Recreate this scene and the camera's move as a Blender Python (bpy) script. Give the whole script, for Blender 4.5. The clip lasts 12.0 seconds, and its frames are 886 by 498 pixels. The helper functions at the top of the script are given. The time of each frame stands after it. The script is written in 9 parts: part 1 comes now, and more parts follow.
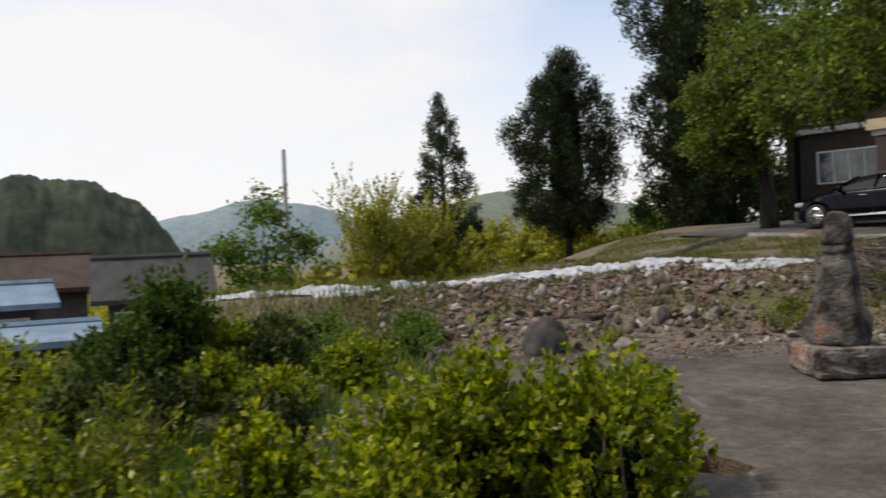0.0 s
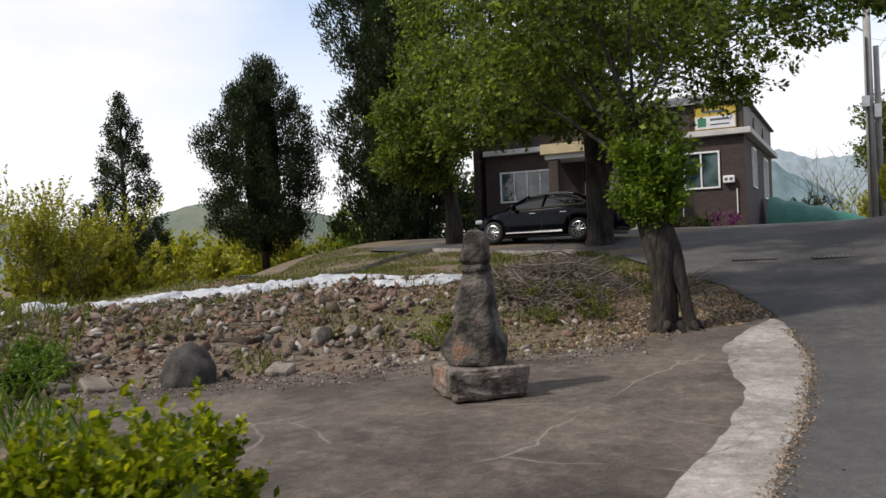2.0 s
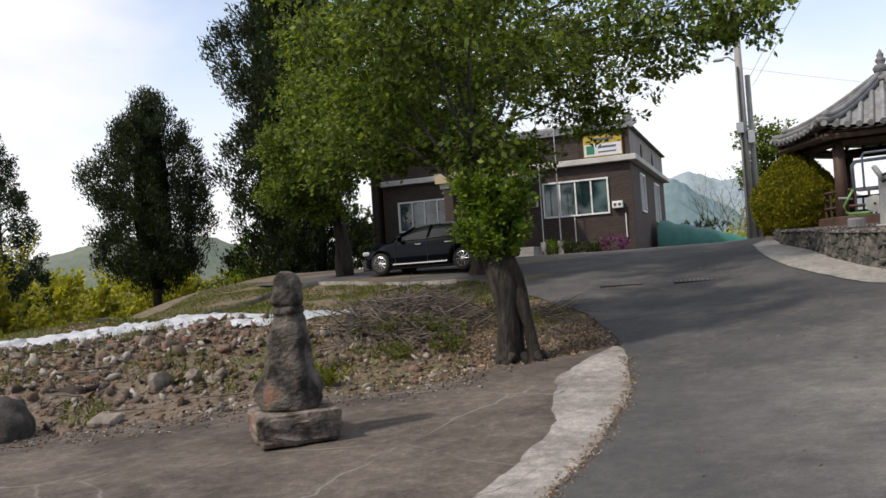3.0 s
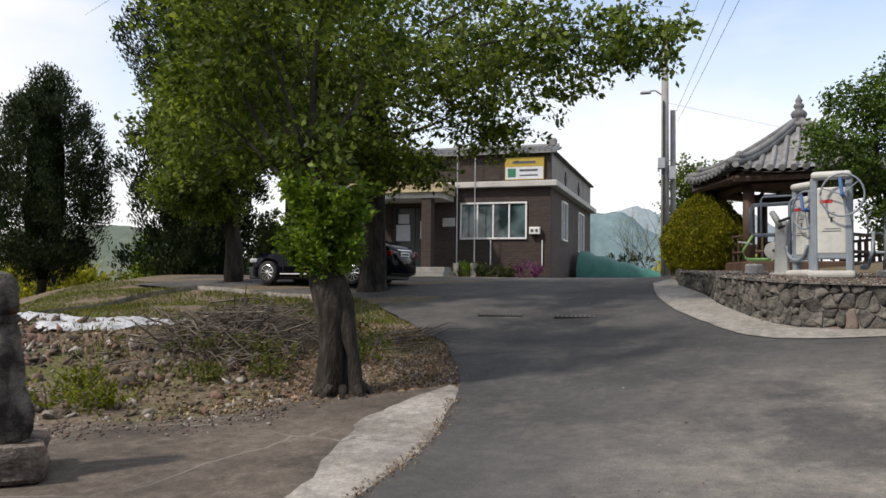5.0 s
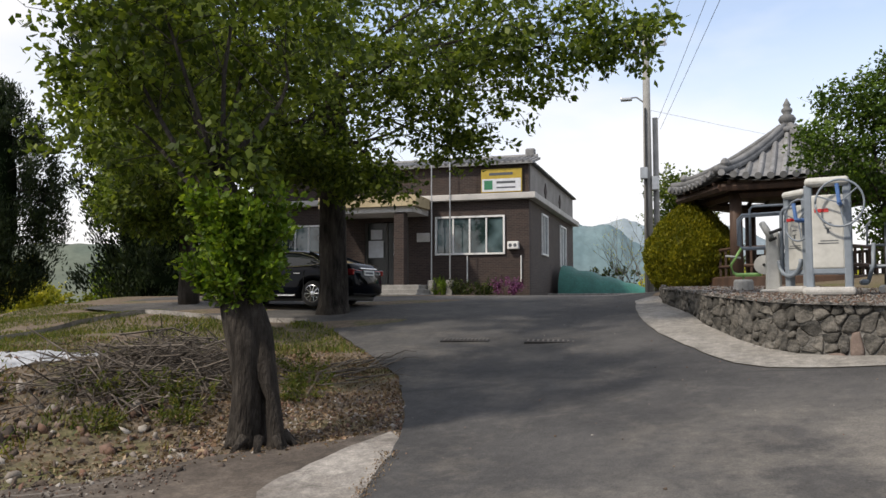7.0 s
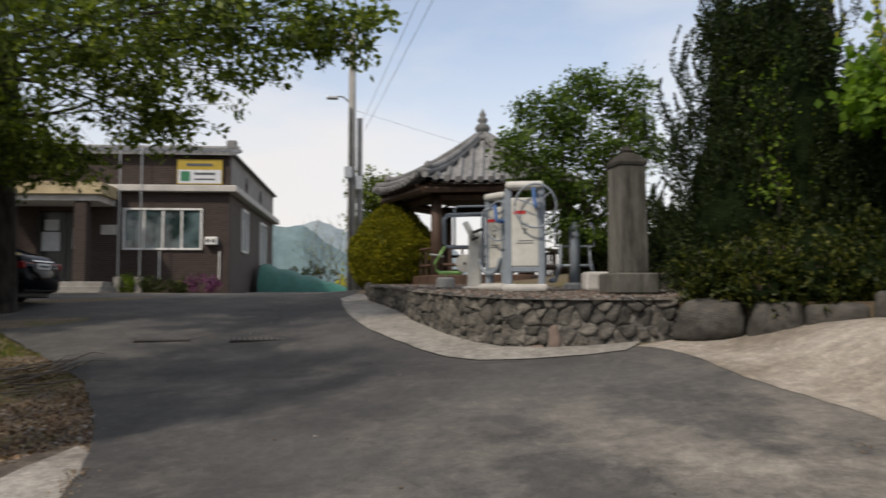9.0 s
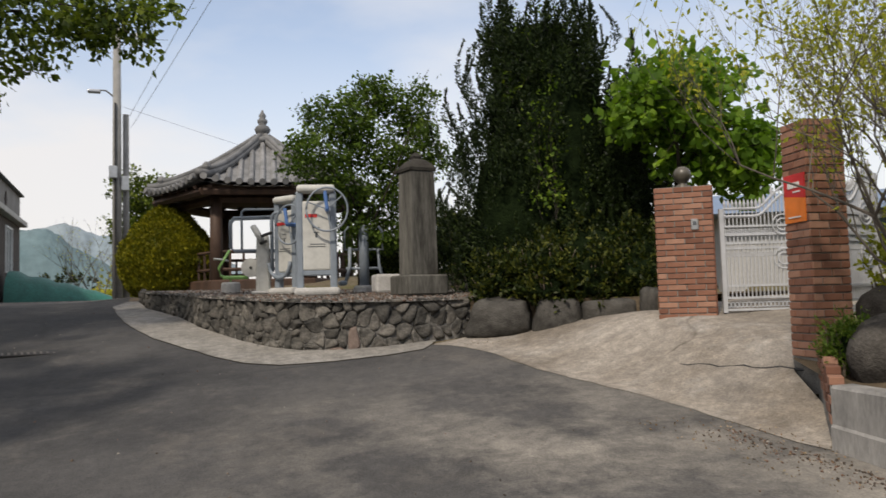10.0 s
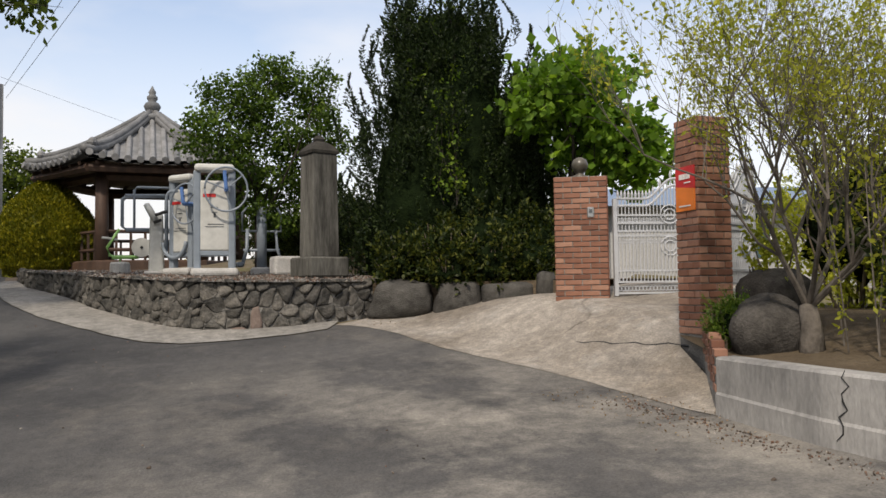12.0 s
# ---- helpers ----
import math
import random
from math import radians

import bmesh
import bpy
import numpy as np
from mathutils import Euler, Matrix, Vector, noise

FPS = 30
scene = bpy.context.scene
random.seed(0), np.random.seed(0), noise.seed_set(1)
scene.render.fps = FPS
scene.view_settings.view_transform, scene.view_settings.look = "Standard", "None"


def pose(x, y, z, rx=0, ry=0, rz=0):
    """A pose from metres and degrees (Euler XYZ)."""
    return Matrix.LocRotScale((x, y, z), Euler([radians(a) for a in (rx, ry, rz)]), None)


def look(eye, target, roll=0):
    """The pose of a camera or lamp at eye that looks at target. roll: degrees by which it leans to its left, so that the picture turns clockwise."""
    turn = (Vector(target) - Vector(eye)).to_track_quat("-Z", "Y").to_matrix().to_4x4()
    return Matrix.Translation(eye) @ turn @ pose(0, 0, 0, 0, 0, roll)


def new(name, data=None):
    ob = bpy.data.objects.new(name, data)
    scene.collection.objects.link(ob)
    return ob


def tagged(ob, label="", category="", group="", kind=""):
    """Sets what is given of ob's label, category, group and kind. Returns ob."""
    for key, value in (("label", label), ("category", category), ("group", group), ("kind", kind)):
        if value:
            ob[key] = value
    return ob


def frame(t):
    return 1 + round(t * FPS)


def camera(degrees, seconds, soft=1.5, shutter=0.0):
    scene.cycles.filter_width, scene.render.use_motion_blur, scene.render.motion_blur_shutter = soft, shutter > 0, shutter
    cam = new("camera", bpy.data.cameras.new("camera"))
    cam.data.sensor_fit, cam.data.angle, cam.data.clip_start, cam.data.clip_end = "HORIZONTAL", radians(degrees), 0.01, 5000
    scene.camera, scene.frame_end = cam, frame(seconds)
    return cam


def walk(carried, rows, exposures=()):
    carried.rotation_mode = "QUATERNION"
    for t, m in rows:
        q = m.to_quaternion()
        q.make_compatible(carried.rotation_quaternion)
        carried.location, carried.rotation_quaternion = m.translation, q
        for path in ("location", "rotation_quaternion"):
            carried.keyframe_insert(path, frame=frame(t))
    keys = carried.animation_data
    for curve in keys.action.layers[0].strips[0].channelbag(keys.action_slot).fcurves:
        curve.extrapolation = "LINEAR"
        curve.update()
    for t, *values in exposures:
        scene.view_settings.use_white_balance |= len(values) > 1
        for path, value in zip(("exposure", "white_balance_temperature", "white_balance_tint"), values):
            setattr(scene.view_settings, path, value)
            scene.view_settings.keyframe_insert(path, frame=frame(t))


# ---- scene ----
cam = camera(57.0, 12.0, shutter=0.3)
PATH = [
    (0, (0.655, 0.495, 2.36), (2.03, 1.948, 2.359), -2.4),
    (0.5, (0.952, 0.709, 2.328), (2.562, 1.896, 2.325), -1.8),
    (1, (1.169, 0.776, 2.336), (2.95, 1.687, 2.325), -1.7),
    (1.5, (1.446, 0.681, 2.327), (3.24, 1.564, 2.294), -3.3),
    (2, (1.809, 0.351, 2.38), (3.594, 1.253, 2.383), -2.2),
    (2.5, (2.089, -0.09, 2.369), (3.897, 0.764, 2.38), -5.0),
    (3, (2.328, -0.647, 2.445), (4.19, 0.081, 2.505), -3.9),
    (3.5, (2.678, -1.136, 2.49), (4.537, -0.4, 2.553), -3.5),
    (3.7, (2.791, -1.288, 2.466), (4.662, -0.589, 2.56), -1.5),
    (5.5, (4.667, -1.679, 2.518), (6.575, -1.088, 2.609), 0.3),
    (6, (5.196, -1.71, 2.587), (7.105, -1.12, 2.688), -2.1),
    (6.5, (5.702, -1.716, 2.638), (7.607, -1.12, 2.761), -0.5),
    (8.3, (5.85, -1.657, 2.635), (7.782, -1.156, 2.767), -0.1),
    (8.5, (5.941, -1.516, 2.639), (7.913, -1.214, 2.782), 0.6),
    (9, (6.298, -1.35, 2.554), (8.288, -1.503, 2.685), -0.1),
    (9.5, (6.301, -1.217, 2.522), (8.219, -1.76, 2.685), -0.7),
    (10, (6.273, -0.898, 2.557), (8.14, -1.602, 2.687), -1.6),
    (10.5, (6.249, -0.704, 2.539), (8.038, -1.59, 2.651), -1.1),
    (11, (6.23, -0.65, 2.53), (8.002, -1.571, 2.64), -0.6),
    (11.5, (6.209, -0.64, 2.528), (7.971, -1.58, 2.632), -0.5),
    (12, (6.156, -0.552, 2.456), (7.908, -1.511, 2.554), -0.8),
]
walk(cam, [(t, look(eye, target, roll)) for t, eye, target, roll in PATH],
     [(0, -0.05, 6600, 11), (1.5, 0.08, 6600, 12), (6.5, 0.14, 6650, 12), (8.4, 0.05, 6850, 12), (9.0, -0.18, 6900, 12), (9.6, -0.18, 6900, 12), (10.5, -0.15, 6850, 12), (12, -0.03, 6850, 12)])

# ---- world, sun, exposure ----
SUN_AZ, SUN_EL = (-0.72, 0.69), 48.0
world = bpy.data.worlds.new("sky")
scene.world = world
world.use_nodes = True
wt = world.node_tree
wt.nodes.clear()
w_out = wt.nodes.new("ShaderNodeOutputWorld")
w_bg = wt.nodes.new("ShaderNodeBackground")
w_sky = wt.nodes.new("ShaderNodeTexSky")
w_sky.sky_type, w_sky.sun_disc = "NISHITA", False
w_sky.sun_elevation = radians(SUN_EL)
w_sky.sun_rotation = math.atan2(SUN_AZ[0], SUN_AZ[1])
w_sky.air_density, w_sky.dust_density = 1.0, 0.8
w_co = wt.nodes.new("ShaderNodeTexCoord")
w_map = wt.nodes.new("ShaderNodeMapping")
w_map.inputs["Scale"].default_value = (1.0, 1.0, 2.6)
w_no = wt.nodes.new("ShaderNodeTexNoise")
w_no.inputs["Scale"].default_value, w_no.inputs["Detail"].default_value = 1.7, 6.0
w_no.inputs["Roughness"].default_value = 0.5
w_ramp = wt.nodes.new("ShaderNodeValToRGB")
w_ramp.color_ramp.elements[0].position, w_ramp.color_ramp.elements[1].position = 0.36, 0.60
w_ramp.color_ramp.elements[0].color = (0.26, 0.26, 0.26, 1)
w_ramp.color_ramp.elements[1].color = (1, 1, 1, 1)
w_mix = wt.nodes.new("ShaderNodeMixRGB")
wt.links.new(w_co.outputs["Generated"], w_map.inputs["Vector"])
wt.links.new(w_map.outputs["Vector"], w_no.inputs["Vector"])
wt.links.new(w_no.outputs["Fac"], w_ramp.inputs["Fac"])
# veiled towards the horizon
w_sep = wt.nodes.new("ShaderNodeSeparateXYZ")
wt.links.new(w_co.outputs["Generated"], w_sep.inputs[0])
w_hor = wt.nodes.new("ShaderNodeMapRange")
w_hor.inputs["From Min"].default_value, w_hor.inputs["From Max"].default_value = 0.05, 0.40
w_hor.inputs["To Min"].default_value, w_hor.inputs["To Max"].default_value = 0.97, 0.0
wt.links.new(w_sep.outputs["Z"], w_hor.inputs["Value"])
w_max = wt.nodes.new("ShaderNodeMath")
w_max.operation = "MAXIMUM"
w_side = wt.nodes.new("ShaderNodeMapRange")
w_side.inputs["From Min"].default_value, w_side.inputs["From Max"].default_value = -0.6, 0.5
w_side.inputs["To Min"].default_value, w_side.inputs["To Max"].default_value = 0.80, 1.0
wt.links.new(w_sep.outputs["Y"], w_side.inputs["Value"])
w_mul = wt.nodes.new("ShaderNodeMath")
w_mul.operation = "MULTIPLY"
wt.links.new(w_ramp.outputs["Color"], w_mul.inputs[0])
wt.links.new(w_side.outputs["Result"], w_mul.inputs[1])
wt.links.new(w_mul.outputs[0], w_max.inputs[0])
wt.links.new(w_hor.outputs["Result"], w_max.inputs[1])
wt.links.new(w_max.outputs[0], w_mix.inputs["Fac"])
# white cloud on the sun's side, thin blue haze opposite
w_tint = wt.nodes.new("ShaderNodeMixRGB")
w_tint.inputs["Color1"].default_value = (8.6, 8.95, 9.5, 1)
w_tint.inputs["Color2"].default_value = (8.7, 8.65, 8.7, 1)
w_no2 = wt.nodes.new("ShaderNodeTexNoise")
w_no2.inputs["Scale"].default_value, w_no2.inputs["Detail"].default_value = 2.6, 5.0
wt.links.new(w_map.outputs["Vector"], w_no2.inputs["Vector"])
w_add = wt.nodes.new("ShaderNodeMath")
w_add.operation = "MULTIPLY_ADD"
w_add.use_clamp = True
w_add.inputs[1].default_value, w_add.inputs[2].default_value = 3.0, -1.15
w_low = wt.nodes.new("ShaderNodeMapRange")
w_low.inputs["From Min"].default_value, w_low.inputs["From Max"].default_value = -0.6, 0.4
w_low.inputs["To Min"].default_value, w_low.inputs["To Max"].default_value = 0.0, 1.0
wt.links.new(w_sep.outputs["Y"], w_low.inputs["Value"])
w_top = wt.nodes.new("ShaderNodeMath")
w_top.operation = "MAXIMUM"
wt.links.new(w_no2.outputs["Fac"], w_add.inputs[0])
wt.links.new(w_add.outputs[0], w_top.inputs[0])
wt.links.new(w_low.outputs["Result"], w_top.inputs[1])
w_top2 = wt.nodes.new("ShaderNodeMath")
w_top2.operation = "MAXIMUM"
w_hz = wt.nodes.new("ShaderNodeMapRange")
w_hz.inputs["From Min"].default_value, w_hz.inputs["From Max"].default_value = 0.04, 0.22
w_hz.inputs["To Min"].default_value, w_hz.inputs["To Max"].default_value = 1.0, 0.0
wt.links.new(w_sep.outputs["Z"], w_hz.inputs["Value"])
wt.links.new(w_top.outputs[0], w_top2.inputs[0])
wt.links.new(w_hz.outputs["Result"], w_top2.inputs[1])
wt.links.new(w_top2.outputs[0], w_tint.inputs["Fac"])
wt.links.new(w_tint.outputs["Color"], w_mix.inputs["Color2"])
w_gain = wt.nodes.new("ShaderNodeVectorMath")
w_gain.operation = "SCALE"
w_gain.inputs["Scale"].default_value = 1.85
wt.links.new(w_sky.outputs["Color"], w_gain.inputs[0])
wt.links.new(w_gain.outputs[0], w_mix.inputs["Color1"])
wt.links.new(w_mix.outputs["Color"], w_bg.inputs["Color"])
wt.links.new(w_bg.outputs["Background"], w_out.inputs["Surface"])
w_bg.inputs["Strength"].default_value = 0.112

sun_data = bpy.data.lights.new("sun", "SUN")
sun_data.energy, sun_data.angle, sun_data.color = 3.3, radians(3.0), (1.0, 0.92, 0.80)
sun = new("sun", sun_data)
_s = Vector((SUN_AZ[0], SUN_AZ[1], math.tan(radians(SUN_EL)))).normalized()
sun.matrix_world = look((0, 0, 60), Vector((0, 0, 60)) - _s)


# ---- materials ----
def shader(name):
    m = bpy.data.materials.new(name)
    m.use_nodes = True
    t = m.node_tree
    return m, t, t.nodes["Principled BSDF"]


def noise_node(t, scale, detail=4.0, rough=0.55, coord="Object", stretch=None):
    co = t.nodes.new("ShaderNodeTexCoord")
    n = t.nodes.new("ShaderNodeTexNoise")
    n.inputs["Scale"].default_value, n.inputs["Detail"].default_value = scale, detail
    n.inputs["Roughness"].default_value = rough
    if stretch:
        mp = t.nodes.new("ShaderNodeMapping")
        mp.inputs["Scale"].default_value = stretch
        t.links.new(co.outputs[coord], mp.inputs["Vector"])
        t.links.new(mp.outputs["Vector"], n.inputs["Vector"])
    else:
        t.links.new(co.outputs[coord], n.inputs["Vector"])
    return n.outputs["Fac"]


def ramp(t, fac, stops):
    r = t.nodes.new("ShaderNodeValToRGB")
    while len(r.color_ramp.elements) < len(stops):
        r.color_ramp.elements.new(0.5)
    for e, (p, c) in zip(r.color_ramp.elements, stops):
        e.position, e.color = p, (*c, 1) if len(c) == 3 else c
    t.links.new(fac, r.inputs["Fac"])
    return r.outputs["Color"]


def mix(t, fac, a, b, mode="MIX"):
    n = t.nodes.new("ShaderNodeMixRGB")
    n.blend_type = mode
    for sock, v in (("Fac", fac), ("Color1", a), ("Color2", b)):
        if isinstance(v, (int, float)):
            n.inputs[sock].default_value = v
        elif isinstance(v, tuple):
            n.inputs[sock].default_value = (*v, 1)
        else:
            t.links.new(v, n.inputs[sock])
    return n.outputs["Color"]


def bump(t, bsdf, height, strength, distance=0.02):
    b = t.nodes.new("ShaderNodeBump")
    b.inputs["Strength"].default_value, b.inputs["Distance"].default_value = strength, distance
    t.links.new(height, b.inputs["Height"])
    t.links.new(b.outputs["Normal"], bsdf.inputs["Normal"])


def surface(name, dark, light, scale=3.0, fine=40.0, rough=0.85, metal=0.0, relief=0.3, spread=(0.3, 0.7), vary=0.0, distance=0.02, stretch=None):
    """A worn surface: two colours in patches, a fine grain over them, and relief."""
    m, t, b = shader(name)
    big = noise_node(t, scale, 5.0, 0.6, stretch=stretch)
    small = noise_node(t, fine, 3.0, 0.6, stretch=stretch)
    col = ramp(t, big, [(spread[0], dark), (spread[1], light)])
    col = mix(t, 0.55, col, ramp(t, small, [(0.25, (0.45, 0.45, 0.45)), (0.75, (1.0, 1.0, 1.0))]), "MULTIPLY")
    if vary:
        info = t.nodes.new("ShaderNodeObjectInfo")
        g = ramp(t, info.outputs["Random"], [(0.0, (1 - vary,) * 3), (1.0, (1 + vary, 1 + vary * 0.9, 1 + vary * 0.8))])
        col = mix(t, 1.0, col, g, "MULTIPLY")
    t.links.new(col, b.inputs["Base Color"])
    b.inputs["Roughness"].default_value, b.inputs["Metallic"].default_value = rough, metal
    b.inputs["Specular IOR Level"].default_value = 0.2 if rough > 0.8 else 0.5
    if relief:
        bump(t, b, small, relief, distance)
    return m


def plain(name, colour, rough=0.5, metal=0.0, wear=0.12):
    """Paint or metal with a little unevenness."""
    m, t, b = shader(name)
    n = noise_node(t, 6.0, 5.0, 0.6)
    lo, hi = tuple(c * (1 - wear) for c in colour), tuple(min(1, c * (1 + wear)) for c in colour)
    t.links.new(ramp(t, n, [(0.3, lo), (0.7, hi)]), b.inputs["Base Color"])
    b.inputs["Roughness"].default_value, b.inputs["Metallic"].default_value = rough, metal
    return m


def foliage(name, a, b_, c, through_light=0.35, rough=0.5, gloss=0.18):
    """Leaves, each of its own shade, that let some light through."""
    m, t, b = shader(name)
    geo = t.nodes.new("ShaderNodeNewGeometry")
    col = ramp(t, geo.outputs["Random Per Island"], [(0.0, a), (0.55, b_), (1.0, c)])
    col = mix(t, 1.0, col, ramp(t, noise_node(t, 1.7, 3.0, 0.6), [(0.32, (0.62, 0.66, 0.62)), (0.68, (1.25, 1.2, 1.15))]), "MULTIPLY")
    t.links.new(col, b.inputs["Base Color"])
    b.inputs["Roughness"].default_value = rough
    b.inputs["Specular IOR Level"].default_value = gloss
    tr = t.nodes.new("ShaderNodeBsdfTranslucent")
    t.links.new(mix(t, 1.0, col, (1.5, 1.55, 0.7), "MULTIPLY"), tr.inputs["Color"])
    mx = t.nodes.new("ShaderNodeMixShader")
    mx.inputs["Fac"].default_value = through_light
    out = t.nodes["Material Output"]
    t.links.new(b.outputs["BSDF"], mx.inputs[1])
    t.links.new(tr.outputs["BSDF"], mx.inputs[2])
    t.links.new(mx.outputs["Shader"], out.inputs["Surface"])
    return m


M = {}


def worn_paving(name, dark, light, dust, patch, crack, crack_scale, grain=55.0, spill=None, scuff=1.0):
    """Paving with broad worn patches, dust, a speckled grain and fine cracks."""
    m, t, b = shader(name)
    col = ramp(t, noise_node(t, patch, 6.0, 0.65), [(0.36, dark), (0.64, light)])
    col = mix(t, ramp(t, noise_node(t, patch * 2.3, 8.0, 0.76), [(0.52, (0, 0, 0)), (0.74, (0.7, 0.7, 0.7))]), col, dust)
    if spill:
        (cx, cy), (rx, ry), colour = spill
        mp = t.nodes.new("ShaderNodeMapping")
        mp.inputs["Location"].default_value = (-cx / rx, -cy / ry, 0)
        mp.inputs["Scale"].default_value = (1 / rx, 1 / ry, 0)
        cs = t.nodes.new("ShaderNodeTexCoord")
        t.links.new(cs.outputs["Object"], mp.inputs["Vector"])
        gr = t.nodes.new("ShaderNodeTexGradient")
        gr.gradient_type = "SPHERICAL"
        t.links.new(mp.outputs["Vector"], gr.inputs["Vector"])
        amount = mix(t, 1.0, ramp(t, gr.outputs["Fac"], [(0.0, (0, 0, 0)), (0.7, (1, 1, 1))]), ramp(t, noise_node(t, 0.9, 8.0, 0.72), [(0.42, (0.05, 0.05, 0.05)), (0.64, (0.95, 0.95, 0.95))]), "MULTIPLY")
        col = mix(t, amount, col, colour)
    col = mix(t, 1.0, col, ramp(t, noise_node(t, 6.5, 7.0, 0.78), [(0.33, (1 - 0.30 * scuff,) * 3), (0.5, (0.97, 0.97, 0.97)), (0.68, (1 + 0.42 * scuff, 1 + 0.40 * scuff, 1 + 0.37 * scuff))]), "MULTIPLY")
    grit = noise_node(t, grain, 3.0, 0.7)
    col = mix(t, 0.7, col, ramp(t, grit, [(0.3, (0.55, 0.55, 0.55)), (0.5, (0.92, 0.92, 0.92)), (0.72, (1.25, 1.25, 1.25))]), "MULTIPLY")
    co = t.nodes.new("ShaderNodeTexCoord")
    warp = t.nodes.new("ShaderNodeTexNoise")
    warp.inputs["Scale"].default_value, warp.inputs["Detail"].default_value = 1.3, 5.0
    t.links.new(co.outputs["Object"], warp.inputs["Vector"])
    shift = mix(t, 0.35, (0, 0, 0), warp.outputs["Color"], "MIX")
    add = t.nodes.new("ShaderNodeVectorMath")
    t.links.new(co.outputs["Object"], add.inputs[0])
    t.links.new(shift, add.inputs[1])
    vo = t.nodes.new("ShaderNodeTexVoronoi")
    vo.feature = "DISTANCE_TO_EDGE"
    vo.inputs["Scale"].default_value = crack_scale
    t.links.new(add.outputs[0], vo.inputs["Vector"])
    line = ramp(t, vo.outputs["Distance"], [(0.0, (1, 1, 1)), (0.008, (0, 0, 0))])
    fade = mix(t, 1.0, line, ramp(t, noise_node(t, 0.8, 3.0), [(0.45, (0, 0, 0)), (0.6, (1, 1, 1))]), "MULTIPLY")
    col = mix(t, fade, col, crack)
    t.links.new(col, b.inputs["Base Color"])
    b.inputs["Roughness"].default_value = 0.92
    b.inputs["Specular IOR Level"].default_value = 0.2
    bump(t, b, grit, 0.6, 0.012)
    return m


M["asphalt"] = worn_paving("asphalt", (0.052, 0.052, 0.053), (0.102, 0.099, 0.097), (0.165, 0.150, 0.132), 0.30, (0.05, 0.05, 0.05), 0.10, spill=((9.8, -4.2), (7.0, 4.2), (0.275, 0.255, 0.225)), scuff=0.55)
M["lot"] = worn_paving("old_concrete", (0.056, 0.047, 0.040), (0.128, 0.108, 0.091), (0.19, 0.163, 0.139), 0.75, (0.20, 0.185, 0.165), 0.42, 38)
M["strip"] = worn_paving("pale_concrete", (0.17, 0.155, 0.14), (0.34, 0.32, 0.295), (0.42, 0.40, 0.37), 0.9, (0.06, 0.055, 0.05), 0.8, 40)
M["apron"] = worn_paving("apron_concrete", (0.20, 0.19, 0.172), (0.32, 0.305, 0.28), (0.38, 0.365, 0.34), 0.8, (0.10, 0.095, 0.09), 0.5, 45)
M["drive"] = worn_paving("drive_concrete", (0.21, 0.183, 0.152), (0.36, 0.328, 0.288), (0.47, 0.455, 0.43), 0.55, (0.07, 0.06, 0.05), 0.35, 45)
M["cwall"] = surface("stained_concrete", (0.13, 0.13, 0.13), (0.40, 0.39, 0.375), 1.6, 40, 0.9, relief=0.3, spread=(0.3, 0.62), stretch=(1, 1, 0.35))
M["soil"] = surface("soil", (0.075, 0.055, 0.035), (0.16, 0.125, 0.085), 1.5, 25, 0.95, relief=0.8, distance=0.04)
M["gravel"] = surface("gravel", (0.16, 0.15, 0.14), (0.30, 0.29, 0.275), 8, 60, 0.95, relief=0.9, distance=0.03)
M["stone"] = surface("field_stone", (0.050, 0.051, 0.049), (0.235, 0.225, 0.205), 7.0, 34, 0.92, relief=1.0, vary=0.45, distance=0.03, spread=(0.36, 0.70))
M["stone_red"] = surface("reddish_stone", (0.15, 0.115, 0.098), (0.25, 0.195, 0.168), 3.0, 30, 0.9, relief=0.6)
M["wall_mortar"] = surface("wall_mortar", (0.12, 0.115, 0.105), (0.30, 0.29, 0.27), 5.0, 30, 0.95, relief=0.9, distance=0.03)
M["mortar"] = surface("mortar", (0.20, 0.19, 0.175), (0.36, 0.345, 0.32), 5.0, 40, 0.95, relief=0.6)
M["rock_dark"] = surface("dark_rock", (0.040, 0.037, 0.034), (0.105, 0.097, 0.088), 5.0, 40, 0.95, relief=0.8)
M["rubble"] = surface("rubble", (0.15, 0.125, 0.105), (0.36, 0.325, 0.285), 4.0, 40, 0.95, relief=0.6, vary=0.35)
M["bark"] = surface("bark", (0.022, 0.018, 0.014), (0.085, 0.071, 0.058), 5.0, 22, 0.95, relief=1.0, distance=0.05, stretch=(1, 1, 0.25))
M["bark_dark"] = surface("dark_bark", (0.012, 0.010, 0.009), (0.085, 0.074, 0.063), 9.0, 30, 0.95, relief=1.0, distance=0.07, stretch=(1, 1, 0.22))
M["twig"] = surface("dry_twig", (0.10, 0.08, 0.06), (0.24, 0.20, 0.155), 6.0, 40, 0.9, relief=0.2)
M["leaf_tree"] = foliage("young_leaves", (0.030, 0.050, 0.010), (0.085, 0.125, 0.021), (0.215, 0.265, 0.048), 0.38)
M["leaf_bright"] = foliage("bright_leaves", (0.05, 0.10, 0.012), (0.105, 0.175, 0.018), (0.20, 0.27, 0.03), 0.34)
M["leaf_shrub"] = foliage("shrub_leaves", (0.045, 0.078, 0.004), (0.165, 0.205, 0.008), (0.40, 0.41, 0.02), 0.42, 0.35, 0.28)
M["leaf_dark"] = foliage("conifer_leaves", (0.013, 0.022, 0.011), (0.023, 0.037, 0.015), (0.042, 0.060, 0.021), 0.16)
